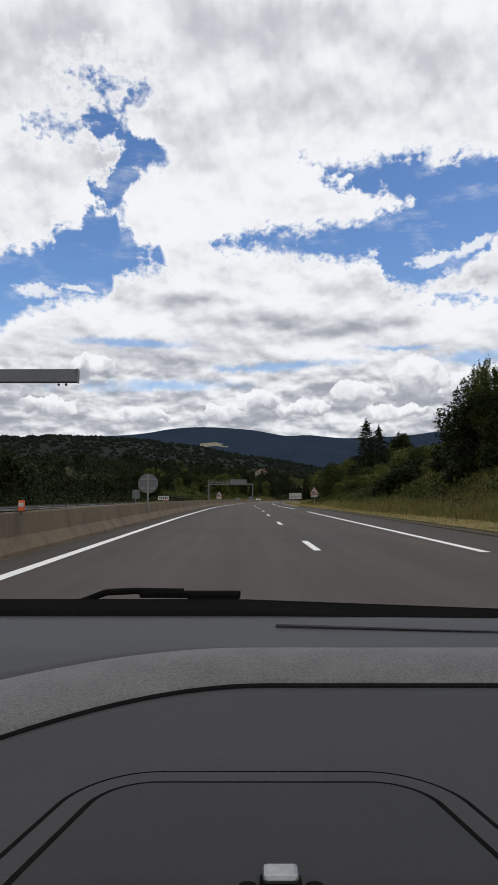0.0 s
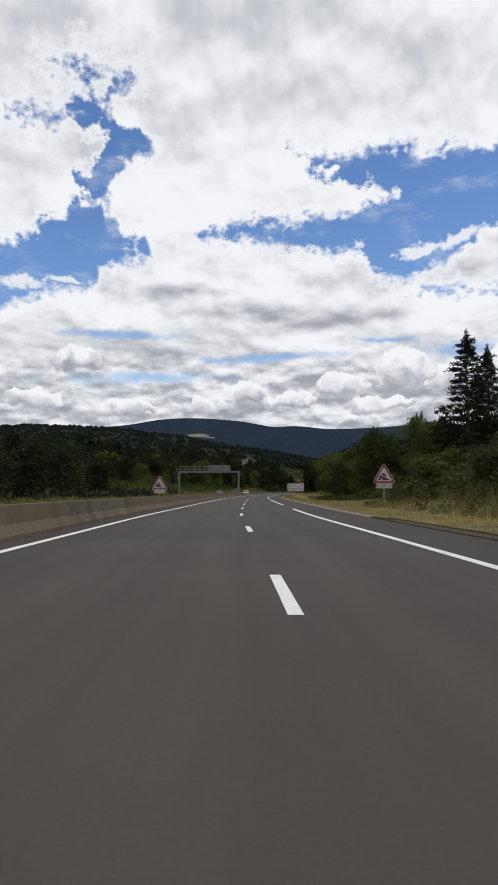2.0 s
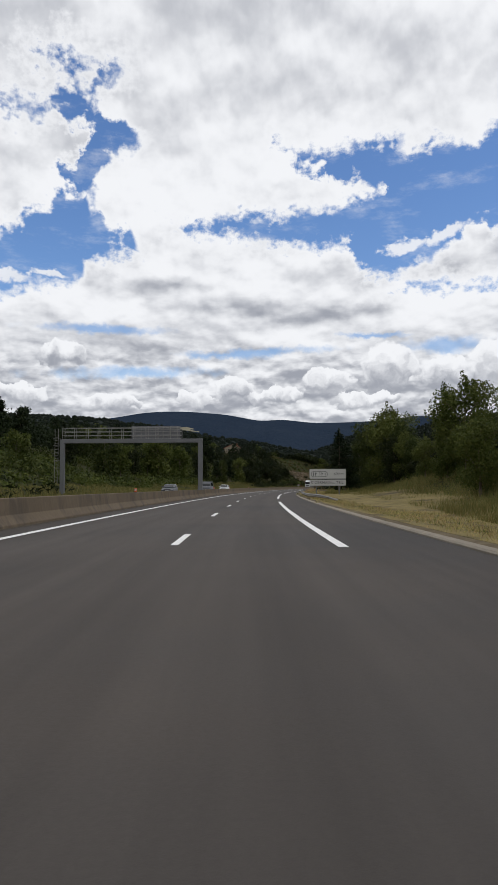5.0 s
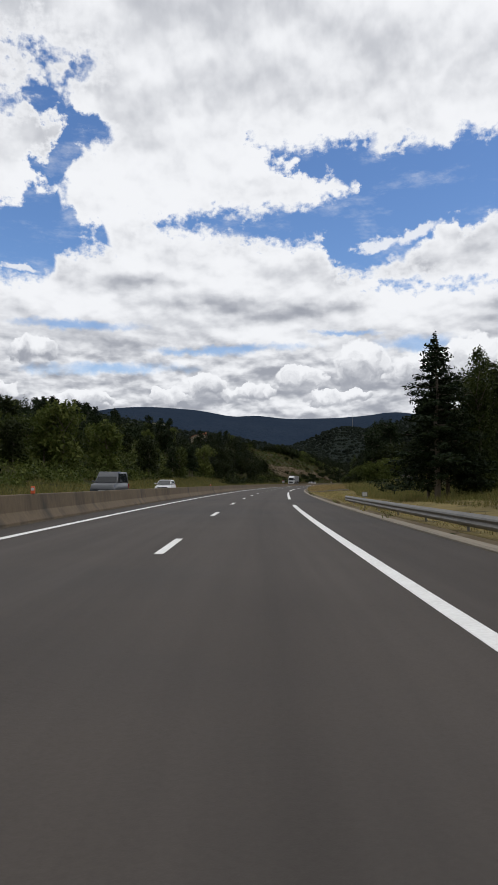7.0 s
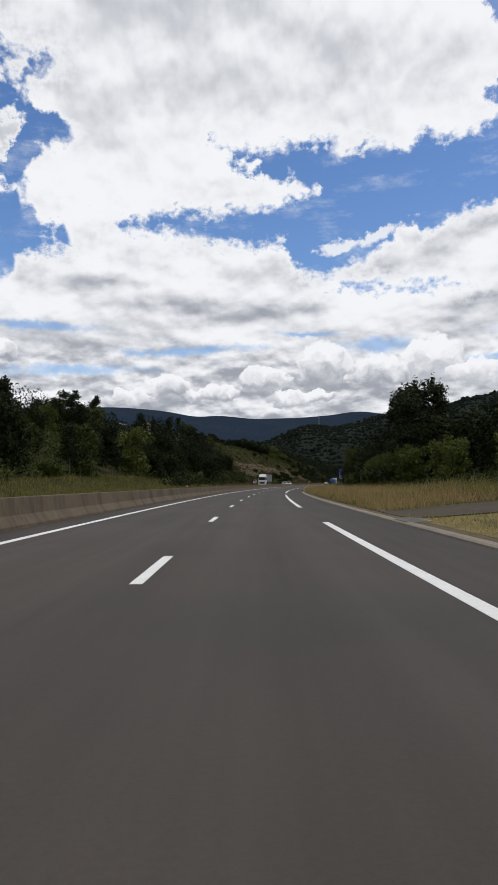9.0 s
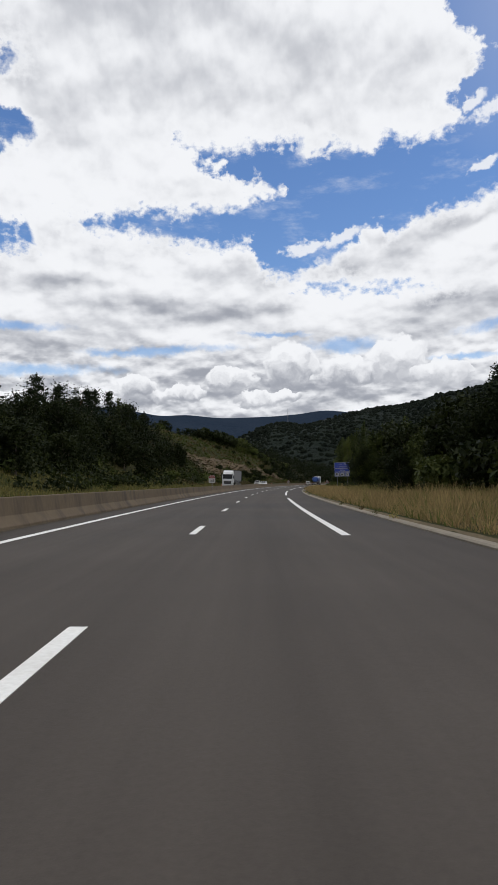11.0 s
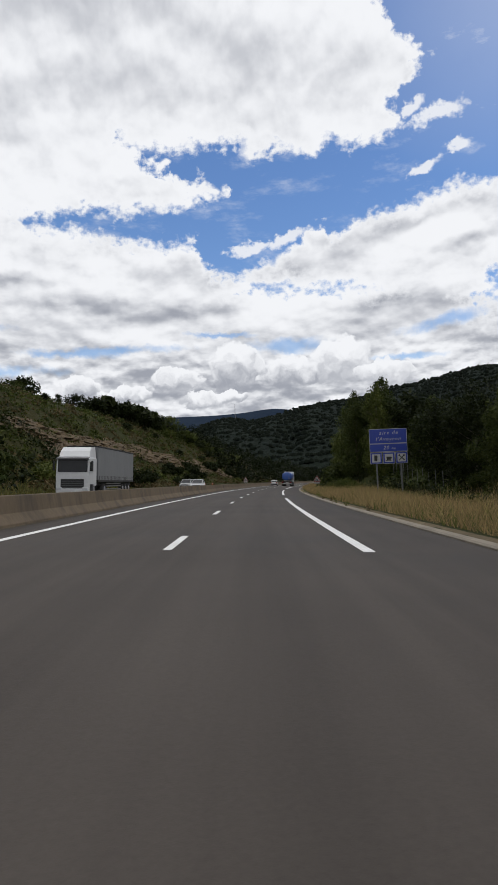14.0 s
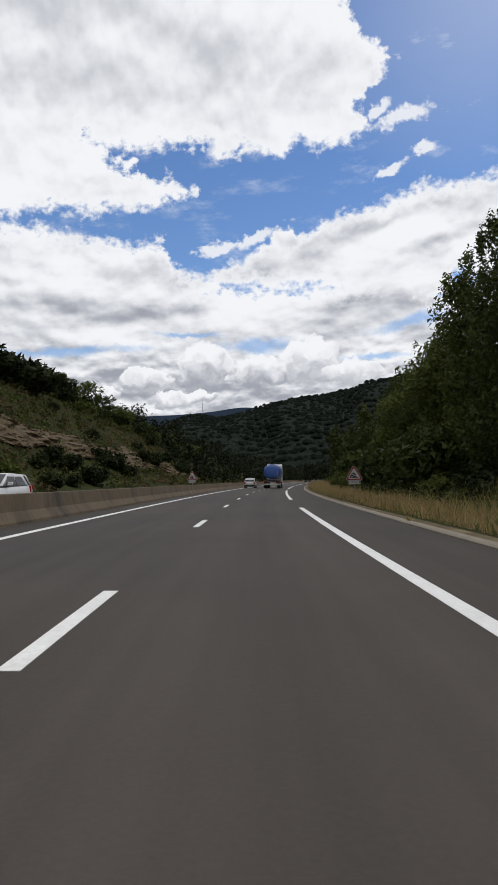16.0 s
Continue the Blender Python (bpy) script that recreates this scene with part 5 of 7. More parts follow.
def warning_sign(m, side, foot, top, label, plate=True):
    """Triangular steep-descent warning sign with a distance plate under it."""
    e = thing("warning_sign", m, label, "road sign", "steep descent warning signs")
    hh = side * 0.866
    zc = top - hh

    def tri(scale):
        c = zc + hh / 3
        pts = []
        for a in (90, 210, 330):
            for d in (-14, 0, 14):
                rr = side * 0.577 * scale * (0.955 if d else 0.965)
                pts.append((rr * math.cos(radians(a + d * 0.45)), c + rr * math.sin(radians(a + d * 0.45))))
        return pts
    board("back_plate", tri(1.0), 0, 0, -0.02, 0.02, M_WHITE, e, "white rimmed aluminium triangle")
    board("red_border", tri(0.95), 0, 0, -0.024, 0.004, M_RED, e, "red border")
    board("white_field", tri(0.70), 0, 0, -0.028, 0.004, M_WHITE, e)
    c = zc + hh / 3
    k = side * 0.29
    board("slope_symbol", [(-k, c - k * 0.62), (k * 1.02, c - k * 0.62), (-k * 0.62, c + k * 0.22)], 0, 0, -0.032, 0.004, M_BLACK, e, "black slope symbol")
    turn = radians(-27)
    bm = bmesh.new()
    box(bm, (k * 0.78, 0.004, k * 0.24), (-k * 0.02, -0.034, c + k * 0.20), turn=Matrix.Rotation(-turn, 4, "Y"))
    box(bm, (k * 0.42, 0.004, k * 0.22), (-k * 0.04, -0.034, c + k * 0.38), turn=Matrix.Rotation(-turn, 4, "Y"))
    for dx in (-0.25, 0.22):
        bmesh.ops.create_circle(bm, cap_ends=True, radius=k * 0.09, segments=10, matrix=pose(k * dx, -0.0365, c + k * (0.08 - dx * 0.52), 90, 0, 0))
    part("vehicle_symbol", bm, M_BLACK, e, "black vehicle symbol")
    words("6%", k * 0.42, M_WHITE, e, (-k * 0.42, -0.034, c - k * 0.40))
    if plate:
        w, h = side * 0.76, side * 0.25
        z = zc - h * 0.62
        board("distance_plate", rounded(w, h, 0.04), 0, z, -0.02, 0.02, M_WHITE, e, "white distance plate")
        for q, (x, n) in enumerate(((0, 0),)):
            bm = bmesh.new()
            prism(bm, [(a, z + b) for a, b in rounded(w * 0.97, h * 0.9, 0.035)], -0.0225, -0.0205)
            part("plate_rim", bm, M_BLACK, e)
            board("plate_field", rounded(w * 0.93, h * 0.80, 0.03), 0, z, -0.026, 0.003, M_WHITE, e)
        words("1000m", h * 0.66, M_BLACK, e, (0, -0.028, z), spread=1.05)
        for x in (-w * 0.40, w * 0.40):
            board("arrow_mark", [(-0.012, -h * .25), (0.012, -h * .25), (0.012, h * .05), (0.035, h * .05), (0, h * .3), (-0.035, h * .05), (-0.012, h * .05)], x, z, -0.030, 0.003, M_BLACK, e)
    post(e, 0, 0.04, foot, top - 0.25, 0.04, M_STEEL, True)
    for z in (zc + 0.15, zc + hh * 0.55):
        bm = bmesh.new()
        box(bm, (0.20, 0.03, 0.04), (0, 0.012, z), 0.004)
        part("clamp", bm, M_STEEL, e)
    return e


def barrier_u(s):
    return barrier_foot(s) - 0.26


W1 = "red-bordered steep descent sign with distance plate"
warning_sign(ground_spot(102.8, 8.87), 1.32, 0.0, 2.85, W1 + " on the grass verge")
warning_sign(spot(106.3, barrier_u(106.3), 0.80), 1.02, -0.45, 1.38, W1 + " clamped to the concrete barrier")
warning_sign(ground_spot(599, 8.81), 1.32, 0.0, 2.5, W1 + " in tall dry grass")
warning_sign(spot(604, barrier_u(604), 0.80), 0.92, -0.45, 1.25, W1 + " on the central barrier")

# traffic sign seen from behind, on the barrier
e = thing("round_sign", spot(32.6, barrier_u(32.6) + 0.02, 0.80), "round traffic sign seen from its grey metal back", "road sign")
bm = bmesh.new()
bmesh.ops.create_cone(bm, cap_ends=True, segments=36, radius1=0.47, radius2=0.47, depth=0.025, matrix=pose(0, 0, 0.92, 90, 0, 0))
bmesh.ops.bevel(bm, geom=[x for x in bm.edges if abs(x.calc_length()) < 0.1], offset=0.006, segments=2, affect="EDGES")
part("disc", bm, M_SIGNBACK, e, "grey aluminium disc back")
bm = bmesh.new()
bmesh.ops.create_cone(bm, cap_ends=False, segments=36, radius1=0.475, radius2=0.475, depth=0.06, matrix=pose(0, 0.0, 0.92, 90, 0, 0))
part("rim", bm, M_STEEL, e, "folded metal rim")
post(e, 0, -0.05, -0.5, 1.3, 0.035, M_STEEL, True)
for z in (0.7, 1.12):
    bm = bmesh.new()
    box(bm, (0.7, 0.03, 0.05), (0, -0.02, z), 0.005)
    part("bracket", bm, M_STEEL, e)
bm = bmesh.new()
box(bm, (0.16, 0.10, 0.40), (0, -0.02, -0.22), 0.01)
part("barrier_clamp", bm, M_STEEL, e)

e = thing("sign_board", spot(98.8, -17.2, 0), "rectangular road sign seen from its grey back", "road sign")
board("panel", rounded(1.05, 1.35, 0.06), 0, 1.6, 0.0, 0.025, M_SIGNBACK, e, "grey metal panel back")
for z in (1.2, 1.95):
    bm = bmesh.new()
    box(bm, (0.95, 0.03, 0.05), (0, -0.02, z), 0.004)
    part("stiffener", bm, M_STEEL, e)
post(e, 0, -0.06, -0.3, 2.2, 0.04, M_STEEL, True)

e = thing("location_plate", spot(39, barrier_u(39), 0.80), "small white plate with dark marks on the barrier", "road sign")
board("plate", rounded(0.62, 0.22, 0.03), 0, 0.22, 0, 0.015, M_WHITE, e)
for i, x in enumerate((-0.2, -0.1, 0.0, 0.1, 0.2)):
    board("mark", rounded(0.06, 0.10, 0.008), x, 0.22, -0.004, 0.004, M_BLACK, e)
post(e, 0, 0.02, -0.05, 0.25, 0.02)

# kilometre post
e = thing("kilometre_sign", spot(440.6, barrier_u(440.6), 0.80), "white kilometre sign with a red arched top on the barrier", "road sign")
w = 0.74
arch = [(-w / 2, 0.0), (w / 2, 0.0), (w / 2, 0.62)] + [(w / 2 * math.cos(radians(a)), 0.62 + 0.26 * math.sin(radians(a))) for a in range(15, 180, 15)] + [(-w / 2, 0.62)]
board("plate", arch, 0, 0.38, 0, 0.05, M_WHITE, e, "white plate with rounded top")
k = 0.93
board("red_cap", [(-w / 2 * k, 0.52), (w / 2 * k, 0.52), (w / 2 * k, 0.62)] + [(w / 2 * k * math.cos(radians(a)), 0.62 + 0.24 * math.sin(radians(a))) for a in range(15, 180, 15)] + [(-w / 2 * k, 0.62)], 0, 0.38, -0.006, 0.006, M_RED, e, "red cap")
words("A75", 0.24, M_WHITE, e, (0, -0.010, 1.06))
words("168", 0.38, M_BLACK, e, (0, -0.004, 0.63), spread=1.05).scale = (1.0, 1.0, 1.0)
post(e, 0, 0.08, -0.55, 1.0, 0.04, M_STEEL, True)
bm = bmesh.new()
box(bm, (0.16, 0.1, 0.34), (0, 0.02, -0.2), 0.01)
part("barrier_clamp", bm, M_STEEL, e)

# exit sign
e = thing("exit_sign", ground_spot(239, 9.12, -2), "white motorway exit sign on two posts above the guard rail", "road sign")
zb = 1.3 - land_z(239, 9.12) + 0.05
for nm, z, h in (("upper_panel", zb + 0.83 + 0.565, 1.13), ("lower_panel", zb + 0.35, 0.70)):
    board(nm, rounded(4.28, h, 0.05), 0, z, 0, 0.03, M_WHITE, e, "white enamelled panel")
    board("panel_edge", rounded(4.32, h + 0.04, 0.06), 0, z, 0.004, 0.03, M_GREYPAINT, e)
z = zb + 0.83 + 0.565
board("exit_oval", rounded(1.95, 0.66, 0.30, 8), -0.98, z - 0.02, -0.005, 0.005, M_BLACK, e, "black outlined oval")
board("exit_oval_field", rounded(1.87, 0.58, 0.27, 8), -0.98, z - 0.02, -0.009, 0.005, M_WHITE, e)
bm = bmesh.new()
prism(bm, [(-1.72, z - 0.2), (-1.63, z - 0.2), (-1.60, z + 0.2), (-1.69, z + 0.2)], -0.014, -0.008)
prism(bm, [(-1.52, z - 0.2), (-1.43, z - 0.2), (-1.36, z + 0.05), (-1.30, z + 0.05), (-1.38, z + 0.2), (-1.50, z + 0.08), (-1.45, z + 0.06)], -0.014, -0.008)
part("exit_symbol", bm, M_BLACK, e, "black exit arrow symbol")
words("39", 0.48, M_BLACK, e, (-0.82, -0.012, z - 0.02), spread=1.05)
words(".2", 0.34, M_BLACK, e, (-0.32, -0.012, z - 0.06))
words("600 m", 0.46, M_BLACK, e, (1.28, -0.008, z - 0.02), italic=0.2)
words("S", 0.46, M_BLACK, e, (-1.88, -0.008, zb + 0.34))
words("T", 0.26, M_BLACK, e, (-1.66, -0.008, zb + 0.42))
words("GERMAIN", 0.46, M_BLACK, e, (-0.55, -0.008, zb + 0.34), spread=1.02)
words("DU", 0.25, M_BLACK, e, (0.72, -0.008, zb + 0.27))
words("TEIL", 0.46, M_BLACK, e, (1.42, -0.008, zb + 0.34), spread=1.05)
for x in (-1.35, 1.35):
    post(e, x, 0.10, -0.3, zb + 1.9, 0.06, M_GREYPAINT, True)
    for zz in (zb + 0.2, zb + 0.55, zb + 1.1, zb + 1.7):
        bm = bmesh.new()
        box(bm, (0.2, 0.06, 0.05), (x, 0.05, zz), 0.004)
        part("clamp", bm, M_STEEL, e)

# rest area sign
e = thing("rest_area_sign", ground_spot(541.8, 14.4, -1), "blue motorway rest area sign with white lettering and pictograms", "road sign")
zb = 3.2 - land_z(541.8, 14.4)
W = 3.85
for nm, z, h in (("name_panel", zb + 2.86, 1.52), ("distance_panel", zb + 1.66, 0.84)):
    board(nm + "_edge", rounded(W, h, 0.06), 0, z, 0.0, 0.03, M_WHITE, e)
    board(nm, rounded(W - 0.08, h - 0.08, 0.05), 0, z, -0.006, 0.008, M_BLUE, e, "blue panel with a white rim")
words("aire de", 0.54, M_WHITE, e, (0.05, -0.010, zb + 3.20), italic=0.25, spread=1.25)
words("l'Aveyron", 0.54, M_WHITE, e, (0.0, -0.010, zb + 2.56), italic=0.25, spread=1.22)
words("20", 0.54, M_WHITE, e, (-0.25, -0.010, zb + 1.65), italic=0.25, spread=1.15)
words("km", 0.34, M_WHITE, e, (0.52, -0.010, zb + 1.58), italic=0.25, spread=1.1)
for i, x in enumerate((-1.30, 0.0, 1.30)):
    p = board("pictogram_panel", rounded(1.22, 1.18, 0.06), x, zb + 0.60, 0.0, 0.03, M_WHITE, e, "white rimmed pictogram panel")
    board("pictogram_blue", rounded(1.14, 1.10, 0.05), x, zb + 0.60, -0.005, 0.006, M_BLUE, p)
    board("pictogram_field", rounded(0.86, 0.84, 0.03), x, zb + 0.60, -0.010, 0.006, M_WHITE, p)
    bm = bmesh.new()
    z = zb + 0.60
    if i == 0:
        prism(bm, [(x - .2, z - .3), (x + .1, z - .3), (x + .1, z + .3), (x - .2, z + .3)], -0.016, -0.012)
        prism(bm, [(x + .14, z - .2), (x + .2, z - .2), (x + .2, z + .22), (x + .14, z + .26)], -0.016, -0.012)
    elif i == 1:
        prism(bm, [(x - .28, z + .12), (x - .2, z - .2), (x + .16, z - .2), (x + .22, z + .12)], -0.016, -0.012)
        prism(bm, [(x + .2, z + .08), (x + .32, z + .06), (x + .30, z - .06), (x + .2, z - .08)], -0.016, -0.012)
        prism(bm, [(x - .34, z - .22), (x + .28, z - .22), (x + .24, z - .29), (x - .3, z - .29)], -0.016, -0.012)
    else:
        for a in (45, -45):
            box(bm, (0.09, 0.005, 0.78), (x, -0.0145, z), turn=Matrix.Rotation(radians(a), 4, "Y"))
        for dx in (-0.24, 0.24):
            box(bm, (0.17, 0.005, 0.17), (x + dx, -0.0150, z + 0.24), turn=Matrix.Rotation(radians(45), 4, "Y"))
    part("pictogram", bm, M_BLACK, p, "black service pictogram")
for x in (-1.25, 1.25):
    post(e, x, 0.12, -0.3, zb + 3.6, 0.075, M_GREYPAINT, True)
    for zz in (zb + 0.4, zb + 1.6, zb + 3.2):
        bm = bmesh.new()
        box(bm, (0.24, 0.09, 0.06), (x, 0.06, zz), 0.004)
        part("clamp", bm, M_STEEL, e)

# orange delineators on the barrier
first = None
for s in (14, 40.5, 195.8, 244.5, 298.6, 350, 452, 552):
    m = spot(s, barrier_u(s), 0.795)
    if first is None:
        first = thing("delineator", m, "small orange delineator standing on the concrete barrier", "delineator", "delineators on the barrier")
        bm = bmesh.new()
        box(bm, (0.13, 0.07, 0.22), (0, 0, 0.125), 0.02)
        part("body", bm, M_ORANGE, first)
        bm = bmesh.new()
        box(bm, (0.10, 0.01, 0.08), (0, -0.036, 0.15), 0.003)
        part("reflector", bm, M_WHITE, first, "pale reflector")
        bm = bmesh.new()
        box(bm, (0.16, 0.10, 0.02), (0, 0, 0.01), 0.004)
        part("foot", bm, M_BLACK, first)
    else:
        copy_thing(first, m)


# overhead gantries
def girder(bm, a, b, w, h):
    a, b = Vector(a), Vector(b)
    box(bm, (abs(b.x - a.x), w, h), (a + b) / 2, 0.015)


def gantry():
    e = thing("sign_gantry", spot(229.3, 0, 0), "grey steel sign gantry with a walkway spanning the opposite carriageway", "gantry")
    xr, xl, top = left_line(229.3) - 1.33, -19.8, 6.25
    for x, z0 in ((xr, 0.80), (xl, -0.2)):
        bm = bmesh.new()
        box(bm, (0.46, 0.40, top - z0 - 0.02), (x, 0, (top + z0) / 2 - 0.01), 0.02)
        p = part("column", bm, M_GREYPAINT, e, "grey box-section column")
        bm = bmesh.new()
        box(bm, (0.62, 0.56, 0.05), (x, 0, z0 + 0.04), 0.008)
        part("base_plate", bm, M_GREYPAINT, p)
    bm = bmesh.new()
    girder(bm, (xl - 0.25, 0, top - 0.2), (xr + 0.25, 0, top - 0.2), 0.42, 0.42)
    part("beam", bm, M_GREYPAINT, e, "grey box girder")
    # walkway grating and rails
    wl, wr = -19.9, -7.1
    bm = bmesh.new()
    box(bm, (wr - wl, 0.9, 0.06), ((wl + wr) / 2, 0.65, top + 0.03))
    part("walkway", bm, M_STEEL, e, "galvanised grating walkway")
    for yy in (0.25, 1.08):
        for z in (top + 0.45, top + 0.85, top + 1.25):
            bm = bmesh.new()
            tube(bm, (wl, yy, z), (wr, yy, z), 0.022, 0.022, 6)
            part("handrail", bm, M_STEEL, e)
        n = 11
        for i in range(n):
            x = wl + (wr - wl) * i / (n - 1)
            post(e, x, yy, top, top + 1.27, 0.022, M_STEEL, True, "railing_post")
    # the panel, seen from behind
    bm = bmesh.new()
    box(bm, (5.3, 0.08, 1.45), (-10.0, 1.35, top + 0.78), 0.01)
    p = part("sign_panel", bm, M_SIGNBACK, e, "grey back of a wide direction panel")
    for i in range(7):
        bm = bmesh.new()
        box(bm, (0.07, 0.06, 1.4), (-12.4 + i * 0.8, 1.28, top + 0.78))
        part("stiffener", bm, M_STEEL, p)
    for z in (0.4, 1.1):
        bm = bmesh.new()
        box(bm, (5.2, 0.05, 0.07), (-10.0, 1.29, top + z))
        part("rail", bm, M_STEEL, p)
    # ladder at the outer column
    for dx in (-0.55, -0.15):
        bm = bmesh.new()
        tube(bm, (xl - 0.45 + dx * 0.9, 0.3, 1.6), (xl - 0.45 + dx * 0.9, 0.3, top + 1.2), 0.022, 0.022, 6)
        part("ladder_stile", bm, M_STEEL, e)
    for i in range(15):
        z = 1.9 + i * 0.33
        bm = bmesh.new()
        tube(bm, (xl - 0.95, 0.3, z), (xl - 0.58, 0.3, z), 0.014, 0.014, 6)
        part("rung", bm, M_STEEL, e)
    for i in range(5):
        bm = bmesh.new()
        for k in range(7):
            a0, a1 = radians(180 * k / 7), radians(180 * (k + 1) / 7)
            z = 3.2 + i * 0.8
            tube(bm, (xl - 0.765 + 0.36 * math.cos(a0), 0.3 - 0.5 * math.sin(a0), z), (xl - 0.765 + 0.36 * math.cos(a1), 0.3 - 0.5 * math.sin(a1), z), 0.012, 0.012, 5)
        part("cage_hoop", bm, M_STEEL, e)
    return e


gantry()


def cantilever():
    e = thing("cantilever_gantry", spot(31.4, 0, 0), "pale steel cantilever arm over the opposite carriageway", "gantry")
    xc = -19.0
    bm = bmesh.new()
    box(bm, (0.5, 0.5, 6.9), (xc, 0, 3.35), 0.02)
    part("column", bm, M_SIGNBACK, e)
    bm = bmesh.new()
    box(bm, (9.75, 0.42, 0.60), (xc + 4.9, 0, 6.70), 0.02)
    a = part("arm", bm, M_SIGNBACK, e, "pale grey box arm")
    bm = bmesh.new()
    box(bm, (0.03, 0.47, 0.66), (xc + 9.79, 0, 6.70), 0.006)
    part("end_cap", bm, M_GREYPAINT, a)
    for i in range(9):
        bm = bmesh.new()
        box(bm, (0.02, 0.006, 0.57), (xc + 0.9 + i * 1.0, -0.213, 6.70))
        part("panel_joint", bm, M_GREYPAINT, a)
    for dx in (8.9, 9.25):
        bm = bmesh.new()
        tube(bm, (xc + dx, 0, 6.41), (xc + dx, 0, 6.34), 0.02, 0.02, 8)
        bmesh.ops.create_uvsphere(bm, u_segments=10, v_segments=6, radius=0.06, matrix=Matrix.Translation((xc + dx, 0, 6.30)))
        part("sensor", bm, M_BLACK, a, "small black sensor")


cantilever()


# guard rails
def guard_rail(s0, s1, u_of, label, low_end=True):
    def lift(s):
        return float(smooth(s0, s0 + 10, s)) if low_end else 1.0
    e = thing("guard_rail", Matrix(), label, "guard rail")
    prof = [(0.0, 0.31), (-0.06, 0.25), (-0.075, 0.21), (-0.02, 0.155), (-0.02, 0.145), (-0.075, 0.09), (-0.06, 0.05), (0.0, 0.0)]
    prof = prof + [(a + 0.006, b) for a, b in reversed(prof)]
    n = int((s1 - s0) / 4) + 1
    sv = [s0 + (s1 - s0) * i / (2 * n) for i in range(2 * n + 1)]
    beam = strip("beam", sv, lambda s: [(u_of(s) + a, 0.03 + 0.15 * lift(s) + b * (0.4 + 0.6 * lift(s)) + ground_at(s, u_of(s))) for a, b in prof], M_RAIL)
    beam.parent = e
    beam["label"] = "galvanised corrugated steel beam"
    for i in range(n):
        s = s0 + 1.2 + i * 4.0
        if s > s1:
            break
        u = u_of(s)
        m = spot(s, u, ground_at(s, u))
        bm = bmesh.new()
        h = 0.20 + 0.26 * lift(s)
        box(bm, (0.05, 0.10, h + 0.5), (0.11, 0, h / 2 - 0.25), 0.006)
        p = part("post", bm, M_RAIL, e)
        p.matrix_basis = m
        bm = bmesh.new()
        box(bm, (0.12, 0.08, 0.16), (0.05, 0, h - 0.08), 0.006)
        q = part("spacer", bm, M_RAIL, e)
        q.matrix_basis = m
    return e


def ground_at(s, u):
    return land_z(s, u) if u > 6.3 or u < -16 else 0.05


# weathered, and lowered in colour for the dark roadside its face mirrors
M_RAIL = material("weathered_dimmed_galvanised", (0.22, 0.21, 0.19), (0.14, 0.132, 0.118), rough=0.55, metal=0.55, scale=0.9, fine_scale=9, stretch=(1, 1, 0.5))
guard_rail(211, 263, lambda s: 6.35 + 1.5 * float(1 - smooth(211, 226, s)), "weathered galvanised steel guard rail beside the shoulder")
guard_rail(640, 760, lambda s: 6.4, "galvanised guard rail along the bend beside dry grass", False)

guard_rail(-40, 104, lambda s: -16.45, "pale galvanised guard rail behind the opposite carriageway", False)

# wire fence on the slope
first = None
for i in range(14):
    s, u = 272 + i * 4.0, 16.5 + 0.25 * i
    m = ground_spot(s, u, 0, 0.25)
    if first is None:
        first = thing("fence_post", m, "weathered wooden fence post in long grass", "fence post", "fence along the verge")
        bm = bmesh.new()
        tube(bm, (0, 0, 0), (0.02, 0, 1.55), 0.055, 0.05, 8)
        part("stake", bm, M_BARK, first)
        for z in (0.7, 1.05, 1.4):
            bm = bmesh.new()
            tube(bm, (0, 0, z), (0.25, 4.0, z), 0.006, 0.006, 4)
            part("wire", bm, M_STEEL, first, "thin fence wire")
    else:
        copy_thing(first, m)
first = None
for i in range(12):
    m = ground_spot(530 + i * 3.2, 17.0 + 0.1 * i, 0, 0.25)
    if first is None:
        first = thing("fence_post", m, "thin dark metal fence post behind the sign", "fence post", "wire fence behind the rest area sign")
        bm = bmesh.new()
        box(bm, (0.05, 0.05, 2.2), (0, 0, 1.1), 0.006)
        part("stake", bm, M_GREYPAINT, first)
    else:
        copy_thing(first, m)

# paved apron across the verge with a drain
apron = strip("apron", [315.0 + 0.5 * i for i in range(12)], lambda s: [(6.12, 0.080)] + [(u, land_z(s, u) + 0.06) for u in (6.6, 7.4, 8.2, 9, 9.8, 10.6, 11.5)] + [(11.5, land_z(s, 11.5) - 0.6), (6.12, -0.2)], M_GUTTER)
tagged(apron, "worn muddy paved apron crossing the grass verge", "pavement", kind="structure")
e = thing("drain_inlet", spot(312.5, 5.95, 0.012), "dark concrete drain inlet in the kerb", "drain")
bm = bmesh.new()
box(bm, (0.75, 1.6, 0.10), (0, 0, 0.04), 0.02)
part("frame", bm, M_KERB, e)
bm = bmesh.new()
box(bm, (0.6, 1.4, 0.02), (-0.03, 0, 0.085), 0.004)
part("grate", bm, M_BLACK, e, "dark grate")

# small plate on a short post behind the rail
e = thing("marker_plate", spot(256.1, 6.45, 0.0), "small grey plate on a short post behind the guard rail", "marker")
bm = bmesh.new()
box(bm, (0.05, 0.05, 0.62), (0, 0.03, 0.28), 0.006)
part("post", bm, M_STEEL, e)
bm = bmesh.new()
box(bm, (0.26, 0.02, 0.22), (0, -0.01, 0.66), 0.009)
plate = part("plate", bm, M_SIGNBACK, e)
bm = bmesh.new()
box(bm, (0.20, 0.008, 0.16), (0, -0.022, 0.66), 0.003)
part("face", bm, M_WHITE, plate, "worn white face")

